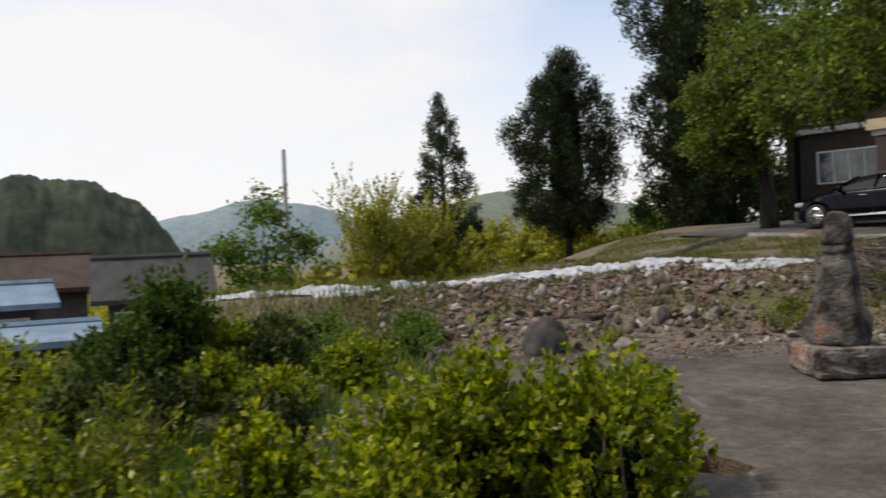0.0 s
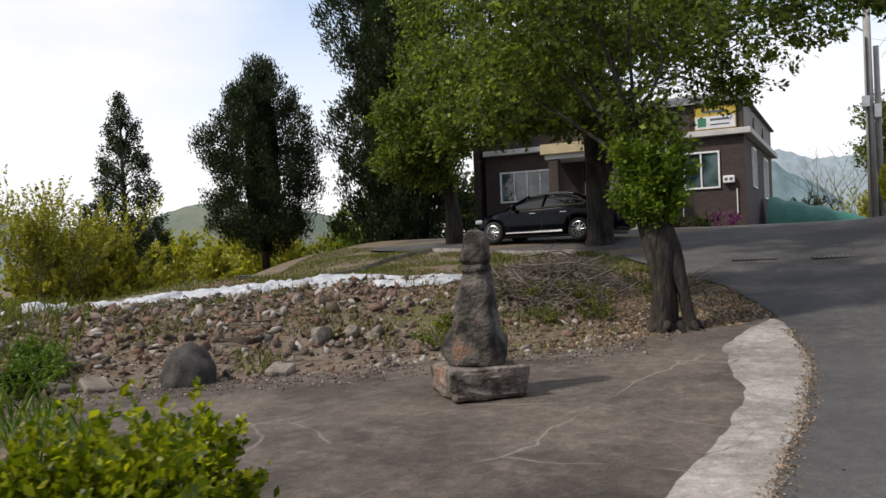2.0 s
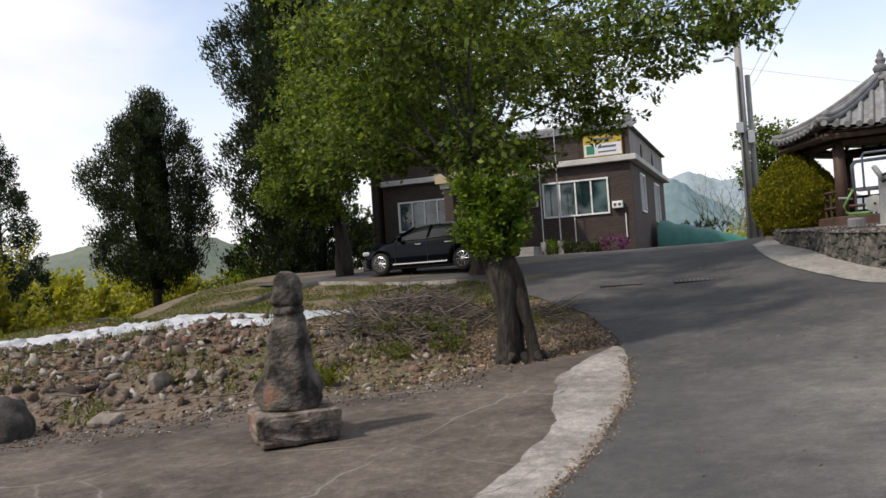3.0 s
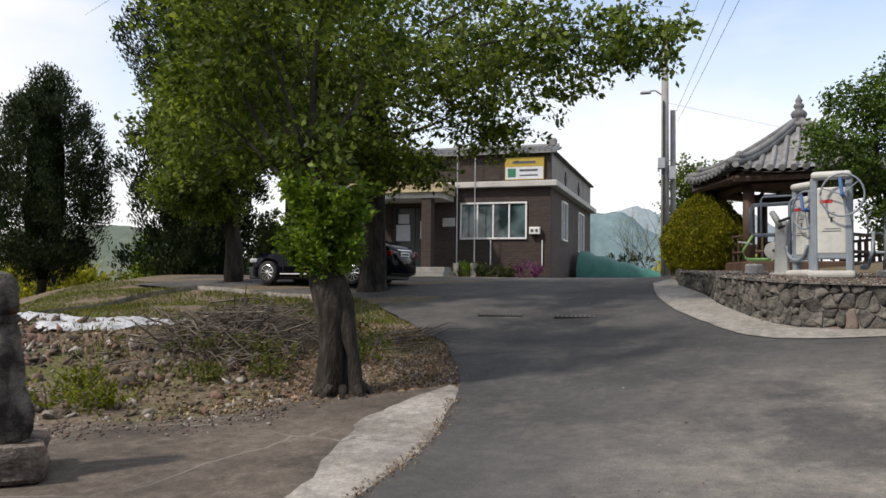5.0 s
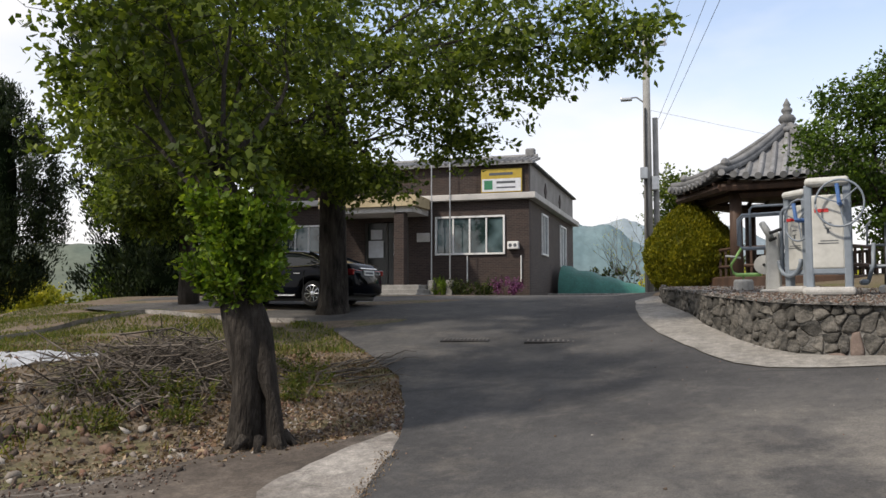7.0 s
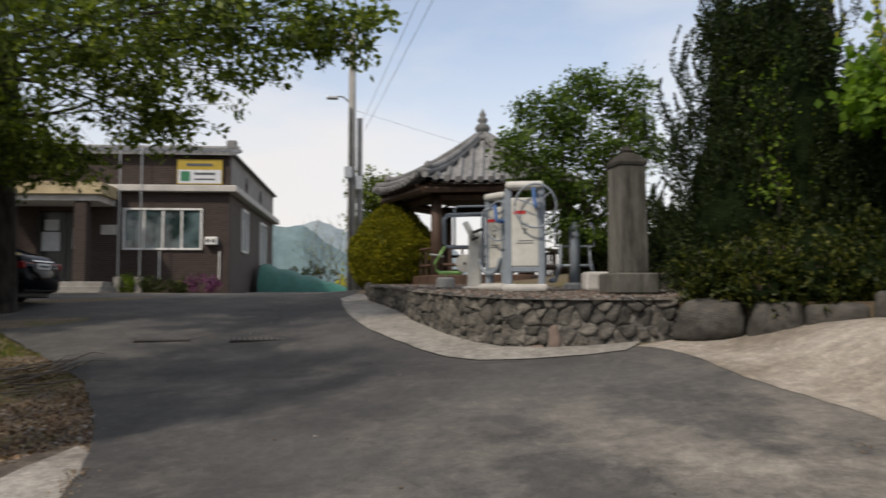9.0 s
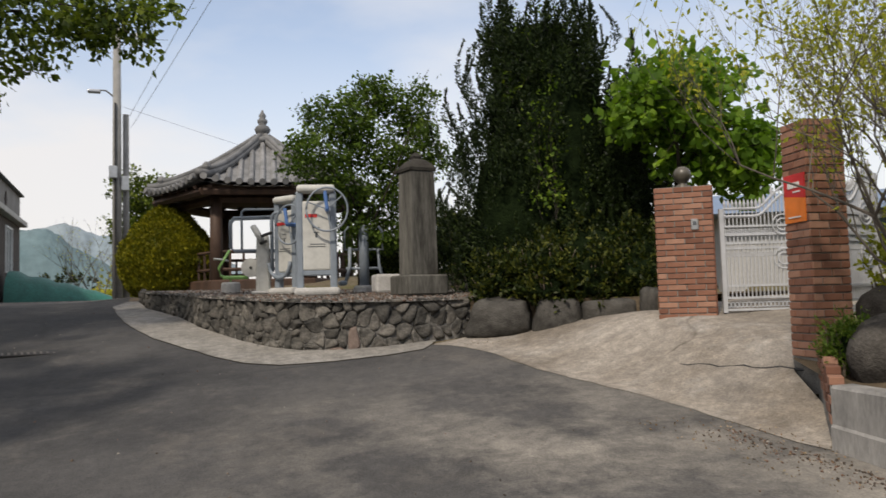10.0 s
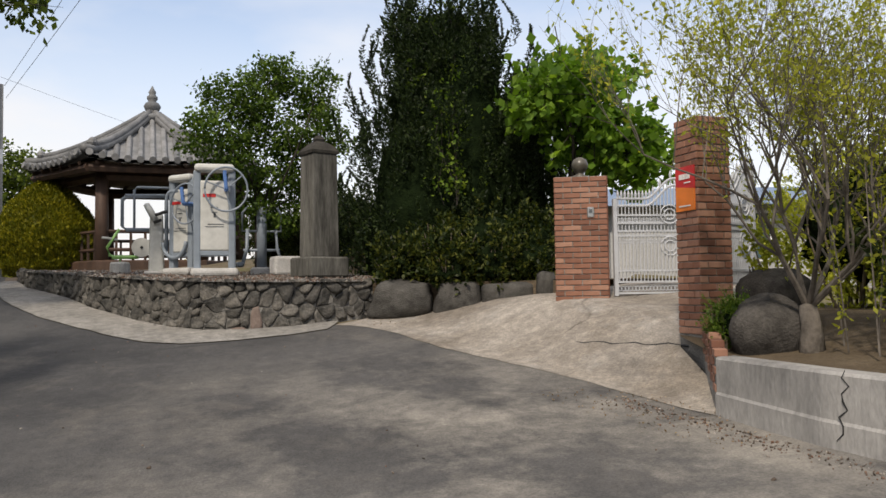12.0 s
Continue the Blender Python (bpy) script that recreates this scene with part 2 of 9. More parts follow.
M["leaf_juniper"] = foliage("juniper_sprays", (0.009, 0.017, 0.007), (0.019, 0.034, 0.011), (0.046, 0.070, 0.020), 0.16)
M["leaf_azalea"] = foliage("azalea_leaves", (0.011, 0.019, 0.004), (0.027, 0.043, 0.008), (0.115, 0.122, 0.022), 0.24)
M["leaf_weed"] = foliage("weed_leaves", (0.05, 0.075, 0.008), (0.13, 0.155, 0.016), (0.27, 0.28, 0.035), 0.4)
M["leaf_upright"] = foliage("upright_shrub_leaves", (0.018, 0.042, 0.007), (0.046, 0.090, 0.014), (0.11, 0.165, 0.026), 0.32)
M["leaf_cherry"] = foliage("cherry_leaves", (0.028, 0.056, 0.011), (0.070, 0.122, 0.020), (0.15, 0.225, 0.038), 0.36)
M["leaf_fir"] = foliage("fir_leaves", (0.015, 0.030, 0.016), (0.03, 0.05, 0.025), (0.06, 0.08, 0.035), 0.12)
M["leaf_maple"] = foliage("maple_leaves", (0.07, 0.14, 0.02), (0.13, 0.24, 0.03), (0.22, 0.34, 0.05), 0.45)
M["leaf_yellow"] = foliage("yellow_green_leaves", (0.15, 0.165, 0.024), (0.27, 0.27, 0.038), (0.42, 0.39, 0.06), 0.45)
M["leaf_thuja"] = foliage("golden_thuja_leaves", (0.058, 0.072, 0.006), (0.145, 0.150, 0.010), (0.31, 0.275, 0.020), 0.22)
M["leaf_hedge"] = foliage("hedge_leaves", (0.012, 0.022, 0.006), (0.032, 0.052, 0.012), (0.115, 0.13, 0.028), 0.25)
M["leaf_forsythia"] = foliage("sparse_leaves", (0.20, 0.225, 0.03), (0.34, 0.36, 0.05), (0.50, 0.50, 0.09), 0.55)
M["petal"] = foliage("azalea_petals", (0.06, 0.02, 0.05), (0.17, 0.05, 0.16), (0.36, 0.14, 0.34), 0.25)
M["grass"] = foliage("grass_blades", (0.045, 0.070, 0.012), (0.10, 0.125, 0.024), (0.22, 0.19, 0.065), 0.3)
M["grass_green"] = foliage("green_blades", (0.04, 0.09, 0.012), (0.09, 0.16, 0.02), (0.16, 0.22, 0.04), 0.3)
M["litter"] = foliage("dead_leaves", (0.12, 0.075, 0.048), (0.22, 0.155, 0.105), (0.34, 0.27, 0.19), 0.1, 0.8)


def ground_material():
    m, t, b = shader("grassy_soil")
    big = noise_node(t, 0.5, 6.0, 0.65)
    fine = noise_node(t, 9.0, 5.0, 0.7)
    soil = ramp(t, fine, [(0.3, (0.085, 0.064, 0.046)), (0.7, (0.21, 0.17, 0.13))])
    green = ramp(t, fine, [(0.3, (0.045, 0.06, 0.014)), (0.7, (0.13, 0.135, 0.04))])
    far = noise_node(t, 0.02, 3.0, 0.5)
    col = mix(t, ramp(t, big, [(0.52, (0, 0, 0)), (0.70, (1, 1, 1))]), soil, green)
    col = mix(t, ramp(t, far, [(0.45, (0, 0, 0)), (0.6, (0.35, 0.35, 0.35))]), col, (0.17, 0.17, 0.05))
    t.links.new(col, b.inputs["Base Color"])
    b.inputs["Roughness"].default_value = 0.95
    b.inputs["Specular IOR Level"].default_value = 0.15
    bump(t, b, fine, 0.8, 0.05)
    return m


M["ground"] = ground_material()


# ---- building blocks ----
def part(name, bm, material, parent=None, label="", smooth=False):
    me = bpy.data.meshes.new(name)
    if isinstance(bm, bmesh.types.BMesh):
        bmesh.ops.recalc_face_normals(bm, faces=bm.faces)
        bm.to_mesh(me)
        bm.free()
    else:
        me = bm
    if material:
        me.materials.clear()
        me.materials.append(M[material] if isinstance(material, str) else material)
    if smooth:
        me.shade_smooth()
    ob = new(name, me)
    if parent:
        ob.parent = parent
    if label:
        tagged(ob, label)
    return ob


def thing(name, m, label, category, group="", kind=""):
    ob = new(name)
    ob.empty_display_size = 0.2
    ob.matrix_world = m
    return tagged(ob, label, category, group, kind)


def solo(name, bm, material, label, category, m=None, group="", kind="", smooth=False):
    ob = part(name, bm, material, None, "", smooth)
    if m is not None:
        ob.matrix_world = m
    return tagged(ob, label, category, group, kind)


def box(bm, x, y, z, sx, sy, sz, bevel=0.0, turn=0.0, seg=1):
    """A box that stands on z, centred on x, y."""
    r = bmesh.ops.create_cube(bm, size=1.0, matrix=Matrix.Translation((x, y, z + sz / 2)) @ Matrix.Rotation(radians(turn), 4, "Z") @ Matrix.Diagonal((sx, sy, sz, 1)))
    if bevel:
        edges = list({e for v in r["verts"] for e in v.link_edges})
        bmesh.ops.bevel(bm, geom=edges, offset=bevel, segments=seg, affect="EDGES", profile=0.5)
    return bm


def tube(bm, pts, radii, seg=8, caps=True):
    """A round bar along points; radii one for all or one a point."""
    pts = [Vector(p) for p in pts]
    if isinstance(radii, (int, float)):
        radii = [radii] * len(pts)
    rings = []
    up = Vector((0.13, 0.21, 0.97))
    for n, p in enumerate(pts):
        d = (pts[min(n + 1, len(pts) - 1)] - pts[max(n - 1, 0)]).normalized()
        a = d.cross(up)
        if a.length < 0.05:
            a = d.cross(Vector((1, 0, 0)))
        a.normalize()
        c = d.cross(a)
        rings.append([bm.verts.new(p + (a * math.cos(k * math.tau / seg) + c * math.sin(k * math.tau / seg)) * radii[n]) for k in range(seg)])
    for r0, r1 in zip(rings, rings[1:]):
        for k in range(seg):
            bm.faces.new((r0[k], r0[(k + 1) % seg], r1[(k + 1) % seg], r1[k]))
    if caps:
        bm.faces.new(rings[0][::-1])
        bm.faces.new(rings[-1])
    return bm


def lathe(bm, profile, seg=16, x=0.0, y=0.0, turn=0.0):
    """A turned body: profile of (radius, height) from the bottom to the top."""
    rings = [[bm.verts.new((x + r * math.cos(turn + k * math.tau / seg), y + r * math.sin(turn + k * math.tau / seg), z)) for k in range(seg)] for r, z in profile]
    for r0, r1 in zip(rings, rings[1:]):
        for k in range(seg):
            bm.faces.new((r0[k], r0[(k + 1) % seg], r1[(k + 1) % seg], r1[k]))
    bm.faces.new(rings[0][::-1])
    bm.faces.new(rings[-1])
    return bm


def prism(bm, poly, axis, a, b):
    """A flat outline pushed from a to b along the axis: x -> (y, z), y -> (x, z), z -> (x, y)."""
    def at(p, v):
        return {"x": (v, p[0], p[1]), "y": (p[0], v, p[1]), "z": (p[0], p[1], v)}[axis]
    lo, hi = [bm.verts.new(at(p, a)) for p in poly], [bm.verts.new(at(p, b)) for p in poly]
    bm.faces.new(lo)
    bm.faces.new(hi[::-1])
    for k in range(len(poly)):
        bm.faces.new((lo[k], hi[k], hi[(k + 1) % len(poly)], lo[(k + 1) % len(poly)]))
    return bm


def rock_mesh(name, seed, sub=2, rough=0.22, facets=0):
    """An angular stone about one metre across."""
    bm = bmesh.new()
    bmesh.ops.create_icosphere(bm, subdivisions=sub, radius=0.5)
    off = Vector((seed * 3.1, seed * 1.7, seed * 0.9))
    for v in bm.verts:
        q = v.co * 2.0 + off
        v.co *= 1.0 + rough * noise.noise(q) + rough * 0.6 * noise.noise(q * 2.7)
        for ax in range(3):
            lim = 0.40 + 0.05 * noise.noise(off + Vector((ax, 0, 0)))
            if abs(v.co[ax]) > lim:
                v.co[ax] = math.copysign(lim + (abs(v.co[ax]) - lim) * 0.25, v.co[ax])
    cutter = random.Random(seed)
    for _ in range(facets):
        n = Vector((cutter.gauss(0, 1), cutter.gauss(0, 1), cutter.gauss(0, 1))).normalized()
        d = cutter.uniform(0.24, 0.38)
        for v in bm.verts:
            over = v.co.dot(n) - d
            if over > 0:
                v.co -= n * over
    me = bpy.data.meshes.new(name)
    bm.to_mesh(me)
    bm.free()
    return me


def mesh_np(name, verts, faces):
    me = bpy.data.meshes.new(name)
    verts, faces = np.asarray(verts, np.float32), np.asarray(faces, np.int32)
    k = faces.shape[1]
    me.vertices.add(len(verts))
    me.vertices.foreach_set("co", verts.ravel())
    me.loops.add(faces.size)
    me.loops.foreach_set("vertex_index", faces.ravel())
    me.polygons.add(len(faces))
    me.polygons.foreach_set("loop_start", np.arange(0, faces.size, k, dtype=np.int32))
    me.polygons.foreach_set("loop_total", np.full(len(faces), k, np.int32))
    me.update(calc_edges=True)
    return me


def leaf_mesh(name, centres, size, rng, aspect=0.55, droop=0.0, fold=0.25, axis=None, tilt=1.0, lie=0.0):
    """Small folded leaves round the centres, turned all ways, as one mesh."""
    n = len(centres)
    d = rng.normal(size=(n, 3)) if axis is None else np.asarray(axis) + tilt * rng.normal(size=(n, 3)) * 0.5
    d[:, 2] -= droop
    d /= np.linalg.norm(d, axis=1)[:, None] + 1e-9
    s = np.cross(d, rng.normal(size=(n, 3)) + np.array([0, 0, lie]))
    s /= np.linalg.norm(s, axis=1)[:, None] + 1e-9
    nn = np.cross(d, s)
    L = (size * rng.uniform(0.6, 1.35, n))[:, None]
    W = L * aspect * 0.5
    c = np.asarray(centres)
    v = np.stack([c - d * L * 0.5, c + s * W + nn * W * fold, c + d * L * 0.5, c - s * W + nn * W * fold], 1).reshape(-1, 3)
    return mesh_np(name, v, np.arange(4 * n).reshape(-1, 4))


def blob_points(rng, n, centre, radii, shell=0.55):
    """Points in an ellipsoid, denser towards its skin."""
    p = rng.normal(size=(n, 3))
    p /= np.linalg.norm(p, axis=1)[:, None]
    r = shell + (1 - shell) * rng.uniform(0, 1, n) ** 0.7
    return p * r[:, None] * np.asarray(radii) + np.asarray(centre)


# ---- lie of the land ----
def ss(a, b, x):
    t = np.clip((x - a) / (b - a), 0, 1)
    return t * t * (3 - 2 * t)


def paved(x, y):
    """The paved slope: nearly level below, a climb to the crest by the hall, a cross fall towards the lot."""
    return 0.9 + 1.95 * ss(8, 32, x) + 0.085 * np.log1p(np.exp(np.clip(4 * (0.5 - y), -40, 40))) / 4


def inside(px, py, poly):
    hit = np.zeros(np.shape(px), bool)
    for (x0, y0), (x1, y1) in zip(poly, poly[1:] + poly[:1]):
        cross = (y0 > py) != (y1 > py)
        with np.errstate(divide="ignore", invalid="ignore"):
            hit ^= cross & (px < (x1 - x0) * (py - y0) / (y1 - y0 + 1e-12) + x0)
    return hit


CREST = [(-20, 38), (4.0, 21), (7.6, 15.6), (10.3, 12.8), (12.6, 11.4), (14.4, 11.6), (16.4, 12.2), (19.1, 12.8), (22.2, 12.9), (25.0, 15.8), (37.0, 18.5), (60, 20)]


def past_crest(x, y):
    """How far a place lies beyond the crest of the bank and the car park's edge."""
    best = np.full(np.shape(x), 1e9)
    for (x0, y0), (x1, y1) in zip(CREST, CREST[1:]):
        dx, dy = x1 - x0, y1 - y0
        f = np.clip(((x - x0) * dx + (y - y0) * dy) / (dx * dx + dy * dy), 0, 1)
        best = np.minimum(best, np.hypot(x - x0 - f * dx, y - y0 - f * dy))
    return np.where(inside(x, y, CREST + [(900, 20), (900, 900), (-900, 900), (-900, 38)]), best, 0.0)


def land(x, y):
    x, y = np.asarray(x, float), np.asarray(y, float)
    z = paved(np.minimum(x, 60), np.clip(y, -9, 30)) - 0.03
    d = (x - 8.2) * 0.738 + (y - 8.5) * 0.675
    s = -(x - 8.2) * 0.675 + (y - 8.5) * 0.738
    bank = ss(-0.3, 4.0, d) * ss(2.2, 6.0, y)
    z = z + 0.68 * bank * (1 - ss(14, 19, x))
    z = z - 3.4 * ss(4.0, 13, s) * ss(5, 12, y)
    z = z - 0.45 * ss(-0.2, -2.2, d) * ss(1.2, 3.0, y) * ss(8.0, 5.0, x)
    z = z - 2.0 * ss(0.3, 9, past_crest(x, y))
    z = z - 4.0 * ss(40, 110, y) - 5.0 * ss(48, 130, x) - 3.0 * ss(-14, -60, y)
    return z + 0.05 * np.sin(x * 1.3 + y * 0.7) * bank


def land_z(x, y):
    return float(land(x, y))


def dense(line, step, wobble=0.0, seed=0):
    """The line with points every step, a little uneven."""
    out = []
    for k, (a, b) in enumerate(zip(line, line[1:])):
        n = max(1, round(math.dist(a, b) / step))
        for i in range(n):
            f = i / n
            x, y = a[0] + (b[0] - a[0]) * f, a[1] + (b[1] - a[1]) * f
            if wobble and i:
                v = Vector((x * 1.9, y * 1.9, seed))
                x, y = x + wobble * noise.noise(v), y + wobble * noise.noise(v + Vector((9, 4, 0)))
            out.append((x, y))
    return out + [tuple(line[-1])]


def sheet(name, outline, height, material, label, category, step=0.5, lift=0.0, kind="structure", hole=None):
    """A surface with the given outline, laid on the height."""
    from mathutils.geometry import delaunay_2d_cdt
    pts = [Vector(p) for p in outline]
    n = len(pts)
    edges = [(k, (k + 1) % n) for k in range(n)]
    if hole:
        m = len(hole)
        pts += [Vector(p) for p in hole]
        edges += [(n + k, n + (k + 1) % m) for k in range(m)]
    ox, oy = np.array([p[0] for p in outline]), np.array([p[1] for p in outline])
    gx, gy = np.meshgrid(np.arange(ox.min() + step / 2, ox.max(), step), np.arange(oy.min() + step / 2, oy.max(), step))
    gx, gy = gx.ravel(), gy.ravel()
    keep = inside(gx, gy, list(outline))
    pts += [Vector((float(a), float(b))) for a, b in zip(gx[keep], gy[keep])]
    vo, _, fo, *_ = delaunay_2d_cdt(pts, edges, [], 1, 1e-4)
    xy = np.array([(v.x, v.y) for v in vo])
    f = np.array([t for t in fo if len(t) == 3])
    c = xy[f].mean(1)
    ok = inside(c[:, 0], c[:, 1], list(outline))
    if hole:
        ok &= ~inside(c[:, 0], c[:, 1], list(hole))
    f = f[ok]
    ab, ac = xy[f[:, 1]] - xy[f[:, 0]], xy[f[:, 2]] - xy[f[:, 0]]
    turn = ab[:, 0] * ac[:, 1] - ab[:, 1] * ac[:, 0] < 0
    f[turn] = f[turn][:, ::-1]
    z = height(xy[:, 0], xy[:, 1]) + lift
    ob = part(name, mesh_np(name, np.c_[xy, z], f), material, smooth=True)
    return tagged(ob, label, category, kind=kind)


# ---- ground and paving ----
def grid_lines(lo, hi, step, reach):
    a = np.arange(lo, hi + step / 2, step)
    g = np.cumsum(step * 1.16 ** np.arange(1, 60))
    g = g[g < reach]
    return np.concatenate([lo - g[::-1], a, hi + g])


def build_ground():
    xs, ys = grid_lines(-6, 44, 0.4, 4000), grid_lines(-14, 36, 0.4, 4000)
    gx, gy = np.meshgrid(xs, ys)
    z = land(gx, gy)
    for poly, drop in ((GARDEN, 0.3), (BED, 0.3)):
        z = np.where(inside(gx, gy, poly), z - drop, z)
    w = len(xs)
    i = np.arange(len(ys) - 1)[:, None] * w + np.arange(w - 1)[None]
    f = np.stack([i, i + 1, i + w + 1, i + w], -1).reshape(-1, 4)
    ob = part("ground", mesh_np("ground", np.c_[gx.ravel(), gy.ravel(), z.ravel()], f), "ground", smooth=True)
    tagged(ob, "rough soil and weedy grass falling to the valley", "ground", kind="structure")


EDGE_L = [(-9, 0.85), (0, 0.85), (6.8, 0.82), (9, 0.78), (11.2, 0.81), (12.4, 0.97), (14.0, 1.27), (15.0, 1.56), (17.2, 2.43), (19.4, 3.95), (21.4, 5.4), (22.6, 6.6)]
PARK = [(22.6, 6.6), (23.2, 8.4), (23.9, 11.9), (25.2, 15.0), (36.6, 17.0)]
EDGE_R = [(26.3, -0.4), (24.2, -0.55), (22.3, -0.8), (20.6, -1.15), (19.2, -1.6), (18.2, -1.95), (17.5, -2.25), (17.05, -2.65), (16.82, -3.3), (16.73, -4.05), (16.80, -4.55), (17.05, -4.75)]
DRIVE_EDGE = [(17.05, -4.75), (16.6, -5.05), (15.87, -5.2), (14.75, -5.2), (13.75, -5.34), (12.84, -5.42), (11.97, -5.40), (11.24, -5.37), (10.66, -5.37)]
FOOT = [(27.2, -0.95), (25.1, -1.1), (22.6, -1.72), (21.1, -1.95), (19.3, -2.42), (18.4, -2.75), (17.85, -3.1), (17.5, -3.6), (17.32, -4.2), (17.3, -4.8), (17.35, -5.35)]
STRIP_IN = [(-9, 1.4), (6.7, 1.38), (8.85, 1.32), (9.9, 1.34), (10.9, 1.56), (12.0, 1.82), (12.9, 1.78), (13.6, 1.66), (14.25, 1.46)]
LOT_FAR = [(8.1, 8.7), (8.86, 7.66), (9.92, 6.36), (10.93, 5.3), (11.5, 4.1), (12.05, 3.4), (13.0, 2.85), (13.4, 2.3), (14.0, 1.72), (14.25, 1.46)]
LOT_NEAR = [(8.1, 8.7), (7.0, 6.6), (5.8, 4.9), (5.0, 3.8), (4.75, 3.0), (4.3, 2.3), (2.2, 1.95), (-9, 1.9)]


def terrace_z(x, y=0.0):
    """The gravel terrace and the wall's top rise gently away from the drive."""
    return 2.60 + 0.044 * (np.clip(x, 16.5, 27.5) - 17.2)


TERRACE = dense(FOOT, 0.5) + [(18.6, -6.6), (20.5, -9.5), (27, -11), (36, -9), (37.5, -3.0), (33, -1.2)]
GARDEN = [(17.4, -5.5), (16.95, -6.0), (16.5, -6.55), (15.95, -7.05), (15.1, -7.4), (15.6, -8.4), (17.5, -12), (22, -14), (22, -10), (18.6, -6.7)]
BED = [(10.68, -5.48), (9.66, -5.3), (4, -5.1), (4, -14), (14.0, -14.0), (13.0, -8.2), (12.5, -6.9), (11.9, -6.25), (11.3, -5.92)]


def drive_z(x, y):
    """The drive climbs steeply from the road's edge to the gate."""
    k = 0.58 * ss(-5.4, -7.0, y) + 0.16 * ss(-7.0, -9.0, y)
    return paved(x, np.maximum(y, -5.4)) + k * (1 - 0.5 * ss(14.6, 17.0, x)) + 0.004 + 0.016 * ss(-5.5, -6.0, y)


build_ground()

road_outline = dense(EDGE_L, 0.35, 0.05, 1)[:-1] + dense(PARK, 0.5)[:-1] + [(36.6, 17.0), (36.6, 8), (36.6, 4.0), (60, 4.0), (60, -1.2), (33, -0.9), (27.4, -0.7)] + dense(EDGE_R, 0.35, 0.04, 2)[:-1] + dense(DRIVE_EDGE, 0.3, 0.10, 3) + [(10.2, -5.29), (9.66, -5.22), (4, -5.0), (-9, -5.0)]
sheet("road", road_outline, paved, "asphalt", "worn grey asphalt lane climbing to the hall", "road")
HOLE = [(5.46 + 0.20 * math.cos(a) * (1 + 0.2 * math.sin(3 * a)), 3.12 + 0.29 * math.sin(a) * (1 + 0.25 * math.cos(2 * a))) for a in np.linspace(0, math.tau, 22)[:-1]]
strip_poly = dense(STRIP_IN, 0.25, 0.10, 5) + [(14.0, 1.27)] + dense(EDGE_L[:7], 0.35, 0.05, 1)[::-1][1:]
sheet("pavement", strip_poly, paved, "strip", "pale broken concrete strip along the asphalt lane", "pavement", 0.3)
lot_poly = dense(LOT_FAR, 0.25, 0.10, 6)[:-1] + dense(STRIP_IN, 0.25, 0.10, 5)[::-1] + dense(LOT_NEAR[::-1], 0.3, 0.12, 7)[:-1]
sheet("pavement", lot_poly, paved, "lot", "old brown-grey concrete lot with cracks", "pavement", 0.3, hole=HOLE)
apron_poly = dense(EDGE_R, 0.35, 0.04, 2) + [(17.3, -4.9)] + dense(FOOT, 0.4)[::-1][2:] + [(27.4, -0.7)]
sheet("pavement", apron_poly, paved, "apron", "smooth pale concrete apron at the stone wall's foot", "pavement", 0.3, 0.012)
drive_poly = dense(DRIVE_EDGE, 0.3, 0.10, 3) + [(10.72, -5.46), (11.3, -5.95), (11.9, -6.25), (12.5, -6.9), (13.4, -9.0), (13.9, -10.5), (16.5, -10.5), (15.3, -8.6), (14.9, -7.3), (15.9, -7.1), (16.5, -6.6), (17.0, -6.1), (17.3, -5.5)]
sheet("driveway", drive_poly, drive_z, "drive", "dusty beige concrete drive rising to the gate", "driveway", 0.3)
sheet("terrace", TERRACE, lambda x, y: terrace_z(x) - 0.02, "gravel", "gravel terrace behind the stone wall", "terrace", 0.6)
sheet("garden_bed", GARDEN, lambda x, y: 2.55 + 0.05 * np.sin(3 * x), "soil", "dark soil bed behind the boulders", "garden bed", 0.6)
sheet("garden_bed", BED, lambda x, y: 1.87 + 0.30 * ss(-5.4, -7.5, y), "soil", "planted soil bed behind the concrete wall", "garden bed", 0.5)

bm = bmesh.new()
prev = None
for x, y in dense(GARDEN[:6], 0.3):
    cur = (bm.verts.new((x, y, 1.7)), bm.verts.new((x, y, 2.56)))
    if prev:
        bm.faces.new((prev[0], prev[1], cur[1], cur[0]))
    prev = cur
solo("garden_edge", bm, "soil", "bare soil edge of the garden bed", "garden edge", kind="structure")

# pit in the broken concrete
bm = bmesh.new()
hz = float(paved(5.6, 2.95))
top = [bm.verts.new((x, y, hz)) for x, y in HOLE]
low = [bm.verts.new((5.46 + (x - 5.46) * 0.9, 3.12 + (y - 3.12) * 0.97, hz - 0.6)) for x, y in HOLE]
for k in range(len(HOLE)):
    bm.faces.new((top[k], top[(k + 1) % len(HOLE)], low[(k + 1) % len(HOLE)], low[k]))
bm.faces.new(low)
solo("pit", bm, "soil", "dark pit broken through the old concrete", "pit", kind="structure")


# ---- stone wall round the terrace ----
ROCKS = [rock_mesh(f"rock_{k}", k + 1, 3, 0.22, 12) for k in range(10)]
rng = np.random.default_rng(4)


